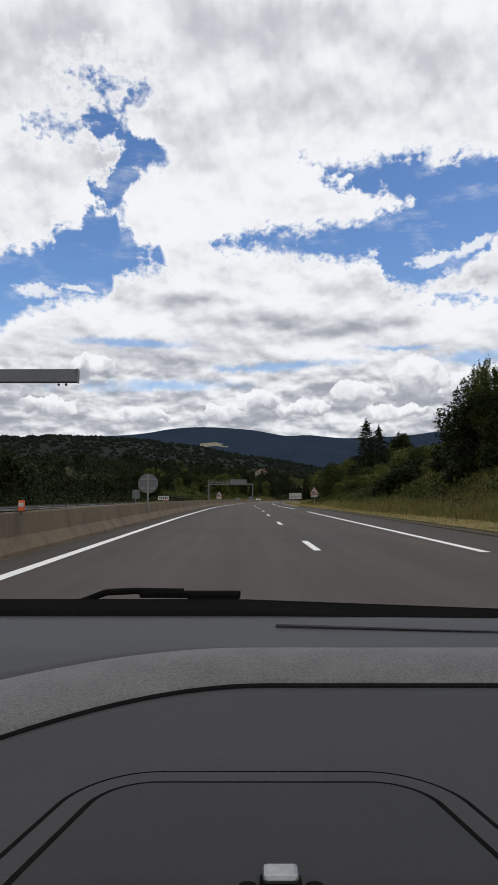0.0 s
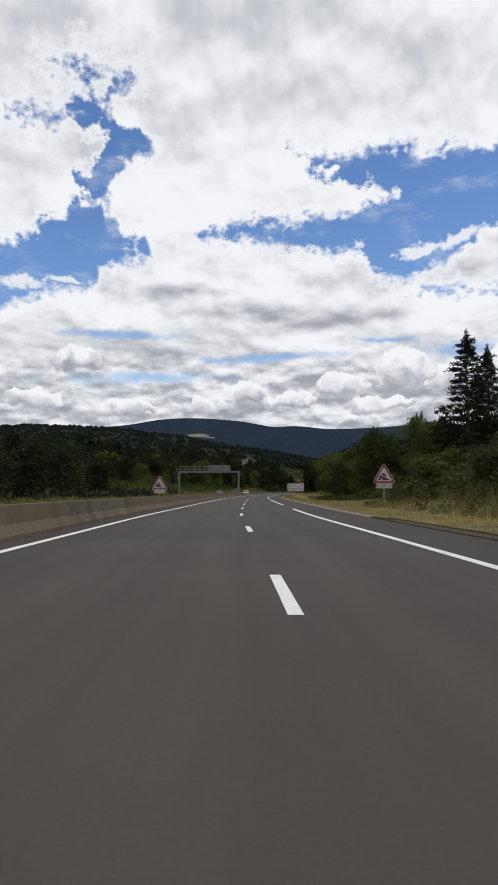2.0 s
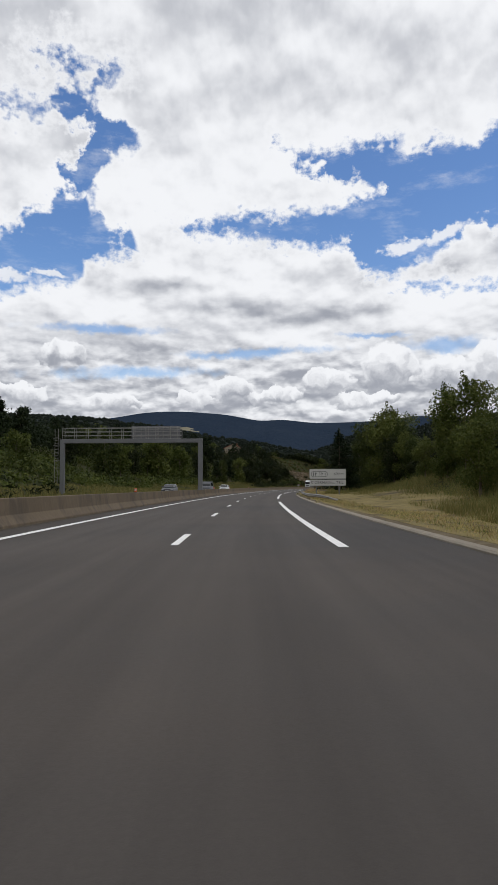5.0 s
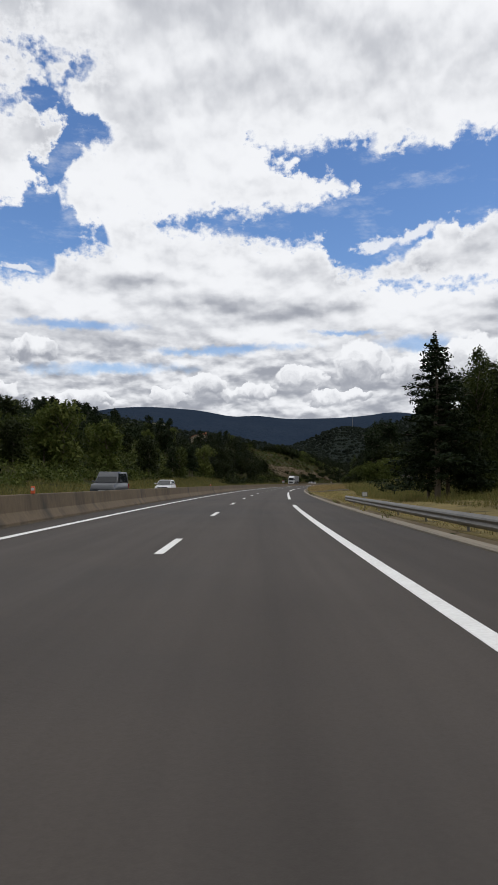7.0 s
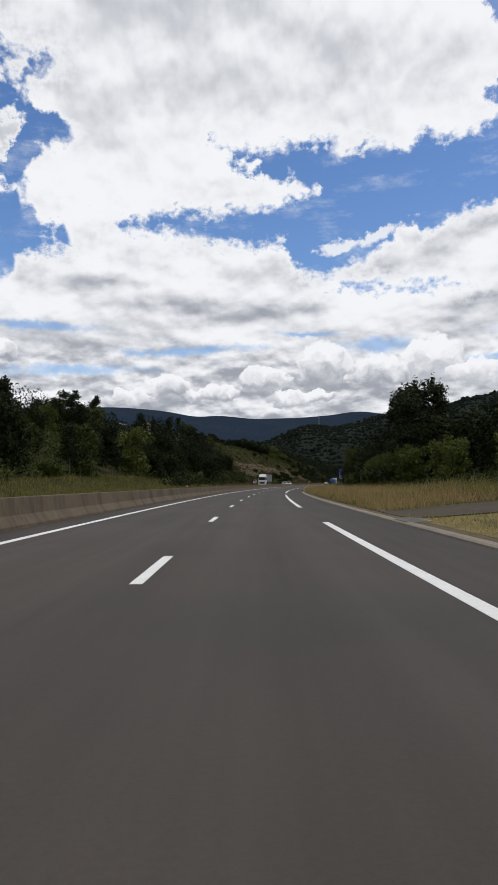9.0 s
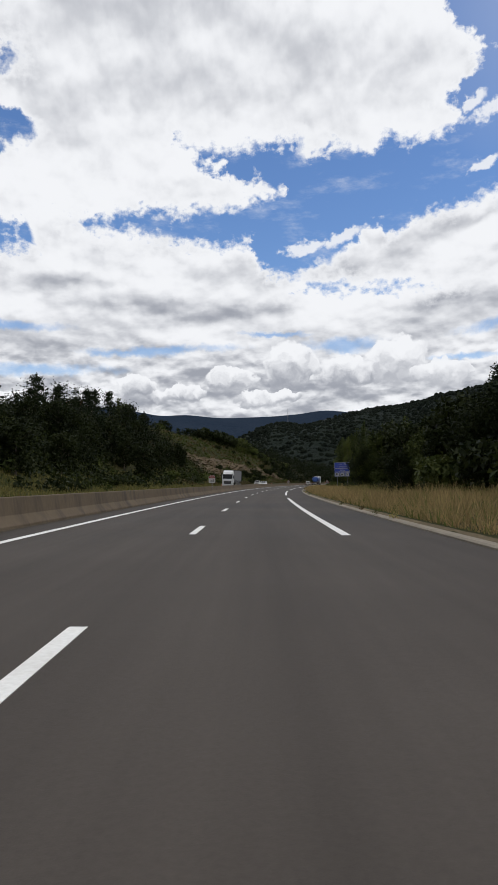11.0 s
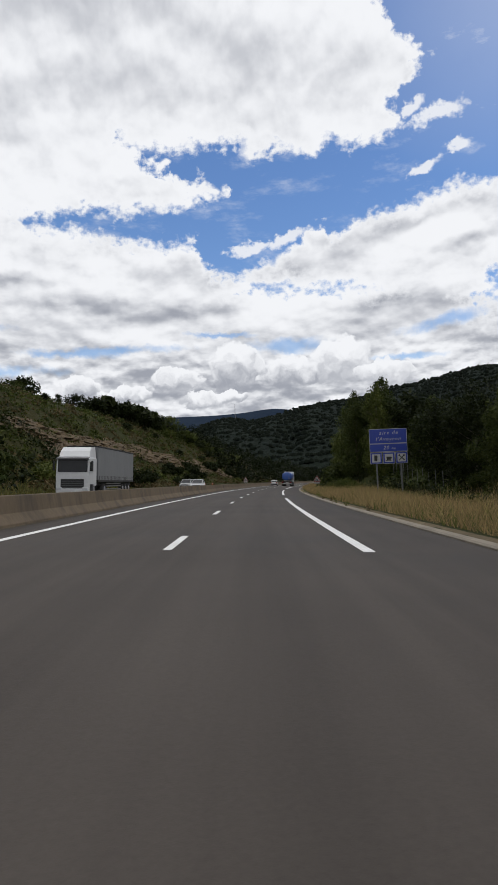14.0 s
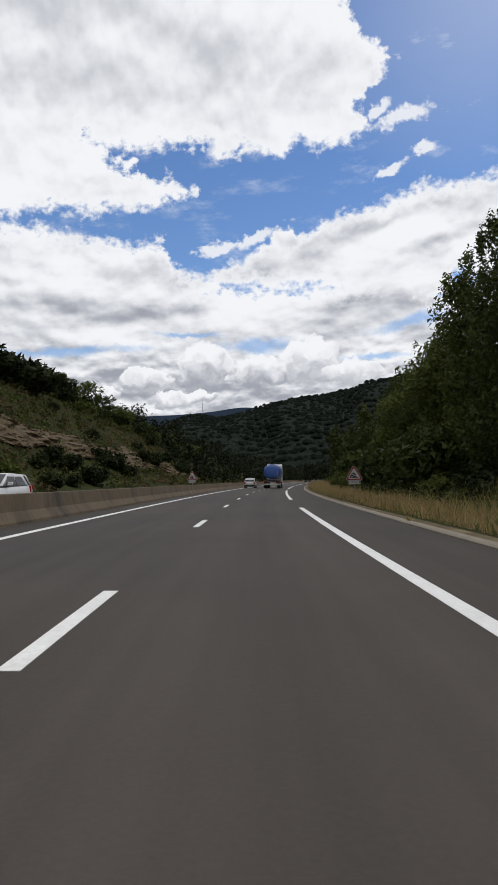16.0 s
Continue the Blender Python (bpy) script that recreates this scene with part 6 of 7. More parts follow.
# weeds in the joint along the kerb
random.seed(31)
for s in (203, 214, 232, 246, 251, 262, 263.5, 286, 291, 293.5, 297, 384, 387, 391, 398, 431, 442, 449, 455, 497, 503, 508, 511, 516, 521, 533, 546, 553, 562):
    e = thing("weed", spot(s, 5.62 + random.uniform(0, .2), 0.03, random.uniform(0, 360)), "small dry weed growing in the kerb joint", "weed", "weeds along the kerb")
    k = random.uniform(0.10, 0.22)
    v = leaf_cloud([(0, 0, k * 0.8, k, k * 1.2, k * 0.9)], 46, 0.035, 0, int(s * 3), 0.2)
    o = new("foliage", leaf_mesh("foliage", v, random.choice((M_SCRUB, M_GREEN, M_DRY))))
    o.parent = e
    bm = bmesh.new()
    for i in range(5):
        tube(bm, (0, 0, -0.03), (random.uniform(-k, k) * .7, random.uniform(-k, k) * .7, k * 1.5), 0.006, 0.003, 4)
    part("stem", bm, M_SCRUB, e)

# cut rock on the left hillside
def rock_face(s0, s1, h0, h1, seed, label):
    """A ragged ledge of bare rock breaking out of the slope between two heights."""
    ns, nh = int((s1 - s0) / 0.5), 14
    verts, faces = [], []
    for i in range(ns + 1):
        s = s0 + (s1 - s0) * i / ns
        fade = math.sin(math.pi * i / ns) ** 0.5
        mid = h0 + (h1 - h0) * i / ns + noise.noise((s * 0.05, seed, 0)) * 1.5
        half = (0.6 + 2.0 * fade) * (0.7 + 0.6 * noise.noise((s * 0.11, seed, 4)))
        half = max(0.3, half)
        for j in range(nh + 1):
            h = mid + (2 * j / nh - 1) * half
            lo, hi = 16.9, 60.0
            for _ in range(18):
                m_ = (lo + hi) / 2
                if land_z(s, -m_) < h:
                    lo = m_
                else:
                    hi = m_
            out = (0.55 * math.sin(math.pi * j / nh) + 0.9 * noise.fractal((s * 0.45, h * 1.3, seed), 0.8, 2.0, 5) - 0.1) * (0.3 + 0.7 * fade)
            step = 0.35 * ((j * 2 % 3) - 1) * fade
            verts.append([float(c) for c in road_xyz(s, -lo + out + step * 0.4 + 0.15, h + 0.25 + 0.1 * noise.noise((s, h, seed)))])
    n = nh + 1
    for i in range(ns):
        for j in range(nh):
            faces.append((i * n + j, (i + 1) * n + j, (i + 1) * n + j + 1, i * n + j + 1))
    ob = new("rock_face", mesh_of("rock_face", verts, faces, M_ROCK))
    return tagged(ob, label, "rock", kind="structure")


rock_face(540, 625, 9.5, 6.0, 2.0, "bare ochre rock ledge breaking through the scrubby hillside")
rock_face(600, 668, 8.5, 4.5, 6.0, "pale cut rock band above the opposite carriageway")
rock_face(560, 600, 5.0, 4.0, 8.0, "low broken rock band in the hillside scrub")
rock_face(640, 720, 5.5, 3.0, 11.0, "pale crumbling rock cutting beside the bend")

# small house among the trees
def house():
    m = spot(556, -64, land_z(556, -64) - 0.4, 12)
    e = thing("house", m, "small pale rendered house with a tiled roof among the trees", "house")
    bm = bmesh.new()
    prism(bm, [(-5, 0), (5, 0), (5, 4.6), (0, 7.0), (-5, 4.6)], 0, 8)
    part("wall", bm, M_RENDER, e, "pale cream rendered wall")
    for sx in (-1, 1):
        bm = bmesh.new()
        prism(bm, [(sx * 5.5, 4.4), (0, 7.05), (0, 7.3), (sx * 5.5, 4.65)], -0.4, 8.4)
        part("roof", bm, M_TILE, e, "terracotta tiled roof slope")
    for x, z in ((-2.6, 1.6), (2.4, 1.6), (-2.6, 3.6), (2.4, 3.6)):
        bm = bmesh.new()
        box(bm, (1.0, 0.06, 1.2), (x, -0.02, z))
        w_ = part("window", bm, M_GLASS, e, "dark window")
        bm = bmesh.new()
        box(bm, (1.2, 0.08, 0.1), (x, -0.05, z - 0.65))
        part("sill", bm, M_WHITE, w_)
    bm = bmesh.new()
    box(bm, (0.7, 0.7, 1.4), (2.2, 4, 6.9), 0.02)
    part("chimney", bm, M_TILE, e)


M_RENDER = material("cream_render", (0.34, 0.29, 0.21), (0.27, 0.23, 0.17), rough=0.9, scale=0.5, fine_scale=6, bump=0.1, bump_scale=20)
M_TILE = material("terracotta_tiles", (0.30, 0.11, 0.055), (0.22, 0.085, 0.045), rough=0.85, scale=1.2, fine_scale=6)
M_GLASS = material("dark_glass", (0.012, 0.014, 0.016), (0.018, 0.02, 0.022), rough=0.08, scale=1, fine_scale=3, spec=0.6)
house()

# radio mast on the hill
e = thing("radio_mast", pose(35.9 + 0.236 * 1560, 414 + 0.966 * 1560, 140), "thin grey lattice radio mast on the wooded hilltop", "mast")
bm = bmesh.new()
for dx, dy in ((-.6, -.6), (.6, -.6), (0, .7)):
    tube(bm, (dx, dy, -15), (dx * .2, dy * .2, 36), 0.28, 0.16, 5)
for i in range(12):
    z = i * 3
    k = 1 - 0.8 * (z + 15) / 51
    tube(bm, (-.6 * k, -.6 * k, z), (.6 * k, -.6 * k, z + 2), 0.1, 0.1, 4)
part("lattice", bm, M_STEEL, e)

# ---- vehicles ----
M_TYRE = material("tyre_rubber", (0.018, 0.018, 0.018), (0.03, 0.03, 0.03), rough=0.85, scale=3, fine_scale=30)
M_RIM = material("wheel_rim", (0.35, 0.35, 0.36), (0.22, 0.22, 0.23), rough=0.4, metal=0.7, scale=4, fine_scale=20)
M_CARGLASS = material("car_glass", (0.010, 0.012, 0.014), (0.016, 0.018, 0.02), rough=0.08, scale=1, fine_scale=2, spec=0.28)
M_LAMP = material("headlamp", (0.55, 0.56, 0.58), (0.4, 0.41, 0.43), rough=0.15, scale=3, fine_scale=20, spec=0.7)
M_TAIL = material("tail_lamp", (0.30, 0.012, 0.010), (0.22, 0.01, 0.01), rough=0.2, scale=3, fine_scale=20)
M_UNDER = material("underbody", (0.02, 0.02, 0.021), (0.04, 0.038, 0.036), rough=0.9, scale=2, fine_scale=14)


def paint(name, c, rough=0.35):
    return material(name, c, tuple(0.85 * v for v in c), rough=rough, scale=1.2, fine_scale=7, spec=0.5)


M_CARWHITE = paint("white_paint", (0.62, 0.63, 0.64))
M_CARSILVER = paint("silver_paint", (0.38, 0.385, 0.38))
M_CARDARK = paint("dark_grey_paint", (0.055, 0.06, 0.068))
M_TRUCKBLUE = paint("blue_paint", (0.030, 0.085, 0.30))
M_CURTAIN = material("grey_curtain", (0.20, 0.205, 0.21), (0.15, 0.155, 0.16), rough=0.6, scale=0.5, fine_scale=5, bump=0.1, bump_scale=3, stretch=(1, 1, 0.2))


def wheel(parent, x, y, r, w):
    bm = bmesh.new()
    bmesh.ops.create_cone(bm, cap_ends=True, segments=24, radius1=r, radius2=r, depth=w, matrix=pose(x, y, r, 0, 90, 0))
    bmesh.ops.bevel(bm, geom=[q for q in bm.edges if len(q.link_faces) == 2 and q.calc_face_angle(0) > 1.2], offset=r * 0.1, segments=2, affect="EDGES")
    p = part("wheel", bm, M_TYRE, parent, "black tyre")
    s = 1 if x > 0 else -1
    bm = bmesh.new()
    bmesh.ops.create_cone(bm, cap_ends=True, segments=20, radius1=r * 0.62, radius2=r * 0.5, depth=0.05, matrix=pose(x + s * (w / 2 + 0.005), y, r, 0, 90 * s, 0))
    part("rim", bm, M_RIM, p)


def loft(bm, rows):
    """Skins cross sections, each a list of (x, y, z) of equal length, and closes the ends."""
    vs = [[bm.verts.new(p) for p in row] for row in rows]
    n = len(rows[0])
    for a, b in zip(vs, vs[1:]):
        for j in range(n):
            bm.faces.new((a[j], a[(j + 1) % n], b[(j + 1) % n], b[j]))
    bm.faces.new(vs[0])
    bm.faces.new(list(reversed(vs[-1])))
    bmesh.ops.recalc_face_normals(bm, faces=bm.faces[:])


def section(y, w, z0, z1, top=0.85, r=0.12):
    """A car body's cross section: sides lean in to the top."""
    wt_, m = w * top, (z0 + z1) / 2
    return [(-w * 0.94, y, z0), (w * 0.94, y, z0), (w, y, z0 + r), (w, y, m), (wt_, y, z1 - r * 0.4), (wt_ * 0.9, y, z1), (-wt_ * 0.9, y, z1), (-wt_, y, z1 - r * 0.4), (-w, y, m), (-w, y, z0 + r)]


def make_car(name, m, mat, label, length=4.2, width=1.76, height=1.48, van=False, group=""):
    """A passenger car or van; it faces +y."""
    e = thing(name, m, label, "van" if van else "car", group)
    L, W = length / 2, width / 2
    hood = 0.95 if not van else 1.15
    bm = bmesh.new()
    if van:
        prof = [(-L, .55, 1.0), (-L + .05, .32, 1.1), (-L + .6, .25, 1.15), (L - 1.35, .25, 1.15), (L - .45, .28, 1.05), (L - .08, .35, .92), (L, .45, .75)]
    else:
        prof = [(-L, .50, .80), (-L + .12, .30, .95), (-L + .7, .22, .98), (0.2, .22, .94), (L - .9, .24, .88), (L - .2, .28, .76), (L, .42, .62)]
    loft(bm, [section(y, W * (0.93 if abs(y) > L - .2 else 1), z0, z1, 0.94) for y, z0, z1 in prof])
    body = part("body", bm, mat, e, "", True)
    body.data.shade_smooth()
    # cabin
    zb = prof[2][2] - 0.03
    if van:
        cab = [(-L + .06, zb, .5), (-L + .12, height, 1), (L - 2.0, height, 1), (L - 1.15, zb + .02, .2)]
    else:
        cab = [(-L + .25, zb, .3), (-L + .75, height - .04, 1), (-.05, height, 1), (0.25, height - .03, 1), (1.15, zb, .2)]
    bm = bmesh.new()
    loft(bm, [[(-W * .93, y, zb), (W * .93, y, zb), (W * (.93 - .15 * k), y, max(zb + .01, z - .04)), (W * (.86 - .15 * k), y, max(zb + .02, z)), (-W * (.86 - .15 * k), y, max(zb + .02, z)), (-W * (.93 - .15 * k), y, max(zb + .01, z - .04))] for y, z, k in cab])
    part("cabin", bm, mat, e, "", True)
    # glass
    fy0, fz0 = cab[-1][0], zb
    fy1, fz1 = cab[-2][0] + (0 if van else .02), height - (.06 if not van else .1)

    def pane(nm, pts):
        b = bmesh.new()
        f = b.faces.new([b.verts.new(p) for p in pts])
        g = bmesh.ops.extrude_face_region(b, geom=[f])
        nrm = f.normal if f.normal.length else Vector((0, 1, 0))
        b.normal_update()
        for v in [q for q in g["geom"] if isinstance(q, bmesh.types.BMVert)]:
            v.co += f.normal * 0.012
        return part(nm, b, M_CARGLASS, e, "dark glass")
    k = .80
    pane("windscreen", [(-W * k, fy0 + .02, fz0 + .06), (W * k, fy0 + .02, fz0 + .06), (W * (k - .1), fy1 + .03, fz1), (-W * (k - .1), fy1 + .03, fz1)])
    ry0, ry1 = cab[0][0] - .015, cab[1][0] - .015
    pane("rear_window", [(W * k, ry0 + .03, zb + .08), (-W * k, ry0 + .03, zb + .08), (-W * (k - .1), ry1 - .02, height - .14), (W * (k - .1), ry1 - .02, height - .14)])
    for sx in (-1, 1):
        a, b_ = cab[0][0] + .45, cab[-1][0] - .35
        n = 2 if not van else 3
        for i in range(n):
            y0, y1 = a + (b_ - a) * i / n + .04, a + (b_ - a) * (i + 1) / n - .04
            top = height - .14
            q0, q1 = (y0 + (.28 if i == 0 and not van else 0), y1 - (.30 if i == n - 1 else 0))
            pts = [(sx * W * .935, y0, zb + .05), (sx * W * .935, y1, zb + .05), (sx * W * .815, q1, top), (sx * W * .815, q0, top)]
            pane("side_window", pts if sx > 0 else pts[::-1])
        bm = bmesh.new()
        box(bm, (.2, .12, .14), (sx * (W + .10), cab[-1][0] - .35, zb + .10), .03)
        part("mirror", bm, mat, e)
        for y in (L - .82, -L + .78):
            wheel(e, sx * (W - .12), y, .31 if not van else .33, .20)
        bm = bmesh.new()
        box(bm, (.36, .12, .16), (sx * (W - .28), L - .13, prof[-1][2] + .02), .03)
        part("headlight", bm, M_LAMP, e, "clear headlight")
        bm = bmesh.new()
        box(bm, (.22, .08, .28 if not van else .5), (sx * (W - .16), -L + .03, .82), .03)
        part("tail_light", bm, M_TAIL, e, "red tail light")
    for y, nm in ((L - .03, "front_bumper"), (-L + .04, "rear_bumper")):
        bm = bmesh.new()
        box(bm, (width * .92, .14, .2), (0, y, .42), .04)
        part(nm, bm, M_UNDER, e)
        bm = bmesh.new()
        box(bm, (.5, .02, .11), (0, y + (.08 if y > 0 else -.08), .52), .004)
        part("number_plate", bm, M_WHITE, e, "blank pale number plate")
    bm = bmesh.new()
    box(bm, (width * .6, .04, .16), (0, L - .02, .62), .02)
    part("grille", bm, M_BLACK, e)
    return e


def rest(s, u, turn=0.0):
    m = spot(s, u, 0.0, turn)
    bank = float(np.interp(s, AXIS_S, BANK))
    return m @ pose(0, 0, 0, 0, bank, 0) if abs(turn) < 90 else m @ pose(0, 0, 0, 0, -bank, 0)


make_car("car", rest(648, -2.6), M_CARSILVER, "small pale silver hatchback on the motorway", 4.0, 1.74, 1.52)
make_car("van", rest(276, -10.2, 180), M_CARDARK, "dark grey passenger van on the opposite carriageway", 5.0, 1.90, 1.97, True)
make_car("car", rest(299, -10.0, 180), M_CARWHITE, "white hatchback on the opposite carriageway", 4.1, 1.75, 1.46)
make_car("car", rest(257, -13.0, 180), M_CARDARK, "dark grey saloon car in the opposite slow lane", 4.5, 1.8, 1.45)
make_car("car", rest(571, -9.3, 180), M_CARWHITE, "white car with grey windows behind the barrier", 4.3, 1.78, 1.48)
make_car("car", rest(580, -12.4, 180), M_CARSILVER, "silver estate car on the opposite carriageway", 4.5, 1.8, 1.55)


def articulated_truck(m):
    """Tractor unit and curtain-sided trailer; it faces +y, the front bumper at the origin."""
    e = thing("articulated_truck", m, "white lorry with a grey curtain-sided trailer behind the barrier", "truck")
    bm = bmesh.new()
    loft(bm, [[(-1.24, y, z0), (1.24, y, z0), (1.24, y, z1 - .12), (1.14, y, z1), (-1.14, y, z1), (-1.24, y, z1 - .12)] for y, z0, z1 in ((-2.25, .9, 3.05), (-.35, .45, 3.05), (-.12, .42, 2.95), (-.02, .42, 1.75), (0.0, .42, 1.2))])
    cab = part("cab", bm, M_CARWHITE, e, "white cab")
    bm = bmesh.new()
    loft(bm, [[(-1.18, y, 2.98), (1.18, y, 2.98), (1.10, y, z), (-1.10, y, z)] for y, z in ((-2.25, 3.85), (-1.3, 3.80), (-.7, 3.5), (-.28, 3.06))])
    part("roof_fairing", bm, M_CARWHITE, e, "white roof wind deflector")
    bm = bmesh.new()
    loft(bm, [[(-1.12, y0, z), (1.12, y0, z), (1.12, y0 + .04, z), (-1.12, y0 + .04, z)] for y0, z in ((-.03, 1.88), (-.13, 2.82))])
    part("windscreen", bm, M_CARGLASS, e, "dark windscreen")
    bm = bmesh.new()
    loft(bm, [[(-1.2, -.30, 2.80), (1.2, -.30, 2.80), (1.2, .22, 2.82), (-1.2, .22, 2.82)], [(-1.2, -.30, 3.0), (1.2, -.30, 3.0), (1.2, .10, 2.94), (-1.2, .10, 2.94)]])
    part("sun_visor", bm, M_BLACK, e, "dark sun visor")
    bm = bmesh.new()
    box(bm, (1.75, .06, .72), (0, .02, 1.0), .03)
    g = part("grille", bm, M_BLACK, e, "black slatted grille")
    for i in range(5):
        bm = bmesh.new()
        box(bm, (1.6, .04, .035), (0, .06, .72 + i * .14), .008)
        part("slat", bm, M_GREYPAINT, g)
    bm = bmesh.new()
    box(bm, (2.46, .25, .42), (0, -.05, .45), .06)
    part("bumper", bm, M_CARWHITE, e, "white bumper")
    for sx in (-1, 1):
        bm = bmesh.new()
        box(bm, (.42, .12, .26), (sx * .98, .03, .62), .04)
        part("headlight", bm, M_LAMP, e)
        bm = bmesh.new()
        box(bm, (.14, .20, .72), (sx * 1.46, -.12, 2.35), .04)
        mi = part("mirror", bm, M_BLACK, e, "tall black mirror")
        bm = bmesh.new()
        tube(bm, (sx * 1.2, -.25, 2.62), (sx * 1.45, -.12, 2.62), .025, .025, 6)
        part("mirror_arm", bm, M_BLACK, mi)
        bm = bmesh.new()
        box(bm, (.02, .85, .70), (sx * 1.247, -.75, 2.3), .02)
        part("side_window", bm, M_CARGLASS, e)
        bm = bmesh.new()
        box(bm, (.03, 1.0, .5), (sx * 1.235, -.85, .72), .02)
        part("step_panel", bm, M_BLACK, e)
        for y in (-1.45, -4.9, -11.7, -13.0, -14.3):
            wheel(e, sx * 1.08, y, .50, .32)
    bm = bmesh.new()
    box(bm, (2.0, 13.5, .28), (0, -9.3, .98), .02)
    part("chassis", bm, M_UNDER, e)
    bm = bmesh.new()
    box(bm, (2.52, 13.6, 2.72), (0, -9.5, 2.55), .03)
    t = part("trailer_box", bm, M_CURTAIN, e, "grey tarpaulin curtain sides")
    for z, h in ((3.93, .12), (1.22, .16)):
        bm = bmesh.new()
        box(bm, (2.58, 13.64, h), (0, -9.5, z), .02)
        part("side_rail", bm, M_UNDER, t, "dark edge rail")
    for i in range(26):
        for sx in (-1, 1):
            bm = bmesh.new()
            box(bm, (.015, .045, .34), (sx * 1.272, -3.1 - i * .51, 1.45), .003)
            part("strap", bm, M_UNDER, t)
    for sx in (-1, 1):
        bm = bmesh.new()
        for z in (.55, .8, 1.02):
            box(bm, (.04, 5.6, .09), (sx * 1.2, -8.2, z), .008)
        part("side_guard", bm, M_STEEL, e, "aluminium side guard")


articulated_truck(rest(521.5, -12.6, 180))


def tanker(m):
    """Tank lorry seen from behind; it faces +y, its rear at the origin."""
    e = thing("tank_truck", m, "blue tank lorry on the motorway", "truck")
    bm = bmesh.new()
    outline = [(1.22 * math.copysign(abs(math.cos(a)) ** .75, math.cos(a)), 2.45 + 1.02 * math.copysign(abs(math.sin(a)) ** .75, math.sin(a))) for a in [2 * math.pi * i / 28 for i in range(28)]]
    loft(bm, [[(x * k, y, 2.45 + (z - 2.45) * k) for x, z in outline] for y, k in ((.12, .62), (.18, .86), (.38, .98), (.6, 1), (8.6, 1), (8.9, .9))])
    tank = part("tank", bm, M_TRUCKBLUE, e, "rounded blue tank", True)
    for y in (1.5, 4.0, 6.5):
        bm = bmesh.new()
        loft(bm, [[(x * 1.01, yy, 2.45 + (z - 2.45) * 1.01) for x, z in outline] for yy in (y - .05, y + .05)])
        part("band", bm, M_STEEL, tank)
    bm = bmesh.new()
    box(bm, (.7, 7.6, .12), (0, 4.6, 3.52), .02)
    part("catwalk", bm, M_STEEL, e, "pale roof catwalk")
    for sx in (-1, 1):
        bm = bmesh.new()
        tube(bm, (sx * .45, .7, 3.66), (sx * .45, 8.3, 3.66), .03, .03, 6)
        part("roof_rail", bm, M_STEEL, e)
        bm = bmesh.new()
        tube(bm, (.62 + sx * .17, .08, 1.1), (.62 + sx * .17, .2, 3.55), .025, .025, 6)
        part("ladder_stile", bm, M_STEEL, e)
        bm = bmesh.new()
        box(bm, (.34, .10, .20), (sx * 1.02, .08, .98), .02)
        part("tail_light", bm, M_TAIL, e, "red tail lights")
        bm = bmesh.new()
        box(bm, (.66, 2.7, .06), (sx * .92, 1.5, 1.10), .02)
        part("mudguard", bm, M_UNDER, e)
        bm = bmesh.new()
        box(bm, (.60, .02, .5), (sx * .92, .18, .80), .004)
        part("mud_flap", bm, M_TYRE, e)
        for y in (.85, 2.1, 7.6, 10.4):
            wheel(e, sx * .98, y, .50, .48)
    for i in range(7):
        bm = bmesh.new()
        tube(bm, (.45, .10 + i * .012, 1.25 + i * .33), (.79, .10 + i * .012, 1.25 + i * .33), .018, .018, 6)
        part("rung", bm, M_STEEL, e)
    bm = bmesh.new()
    box(bm, (1.9, 9.5, .25), (0, 4.9, 1.2), .02)
    part("chassis", bm, M_UNDER, e)
    bm = bmesh.new()
    box(bm, (2.4, .12, .16), (0, .06, .62), .02)
    part("rear_bumper", bm, M_WHITE, e, "pale underrun bar")
    bm = bmesh.new()
    box(bm, (.5, .02, .12), (0, .02, .84), .003)
    part("number_plate", bm, M_WHITE, e, "blank pale number plate")
    bm = bmesh.new()
    loft(bm, [[(-1.22, y, .9), (1.22, y, .9), (1.2, y, z), (-1.2, y, z)] for y, z in ((9.3, 3.5), (9.5, 3.72), (10.8, 3.6), (11.4, 2.9), (11.5, 1.2))])
    part("cab", bm, M_CARWHITE, e, "white cab")


tanker(rest(643, 0.9))

# ---- the car round the eye at the start, placed and shaped for the first view ----
# dashboard colours lowered to stand for the shade of a roof not built
M_DASH = material("dashboard_plastic", (0.0266, 0.0259, 0.0274), (0.034, 0.0333, 0.0348), rough=0.72, spec=0.25, scale=6, fine_scale=160, bump=0.15, bump_scale=420)
M_LID = material("dashboard_lid_plastic", (0.0178, 0.0178, 0.0192), (0.0229, 0.0229, 0.0244), rough=0.7, spec=0.25, scale=6, fine_scale=160, bump=0.15, bump_scale=420)
# same plastic as the dashboard; sun gloss and sparkle are in the colour
M_BAND_SUNLIT = material("grained_sunlit_dashboard_trim", (0.0333, 0.0318, 0.0326), (0.1295, 0.1221, 0.1199), rough=0.6, spec=0.5, scale=18, fine_scale=330, spots=0.7, bump=0.6, bump_scale=380)
M_SHELF = material("windscreen_shelf", (0.0296, 0.0296, 0.0326), (0.0385, 0.0377, 0.0407), rough=0.6, spec=0.3, scale=5, fine_scale=120)
M_SEAM = material("dark_seam", (0.006, 0.006, 0.006), (0.010, 0.010, 0.010), rough=0.95, scale=9, fine_scale=90, spec=0.0)
M_CHROME = material("brushed_chrome", (0.38, 0.38, 0.37), (0.25, 0.25, 0.25), rough=0.35, metal=0.9, scale=20, fine_scale=200)


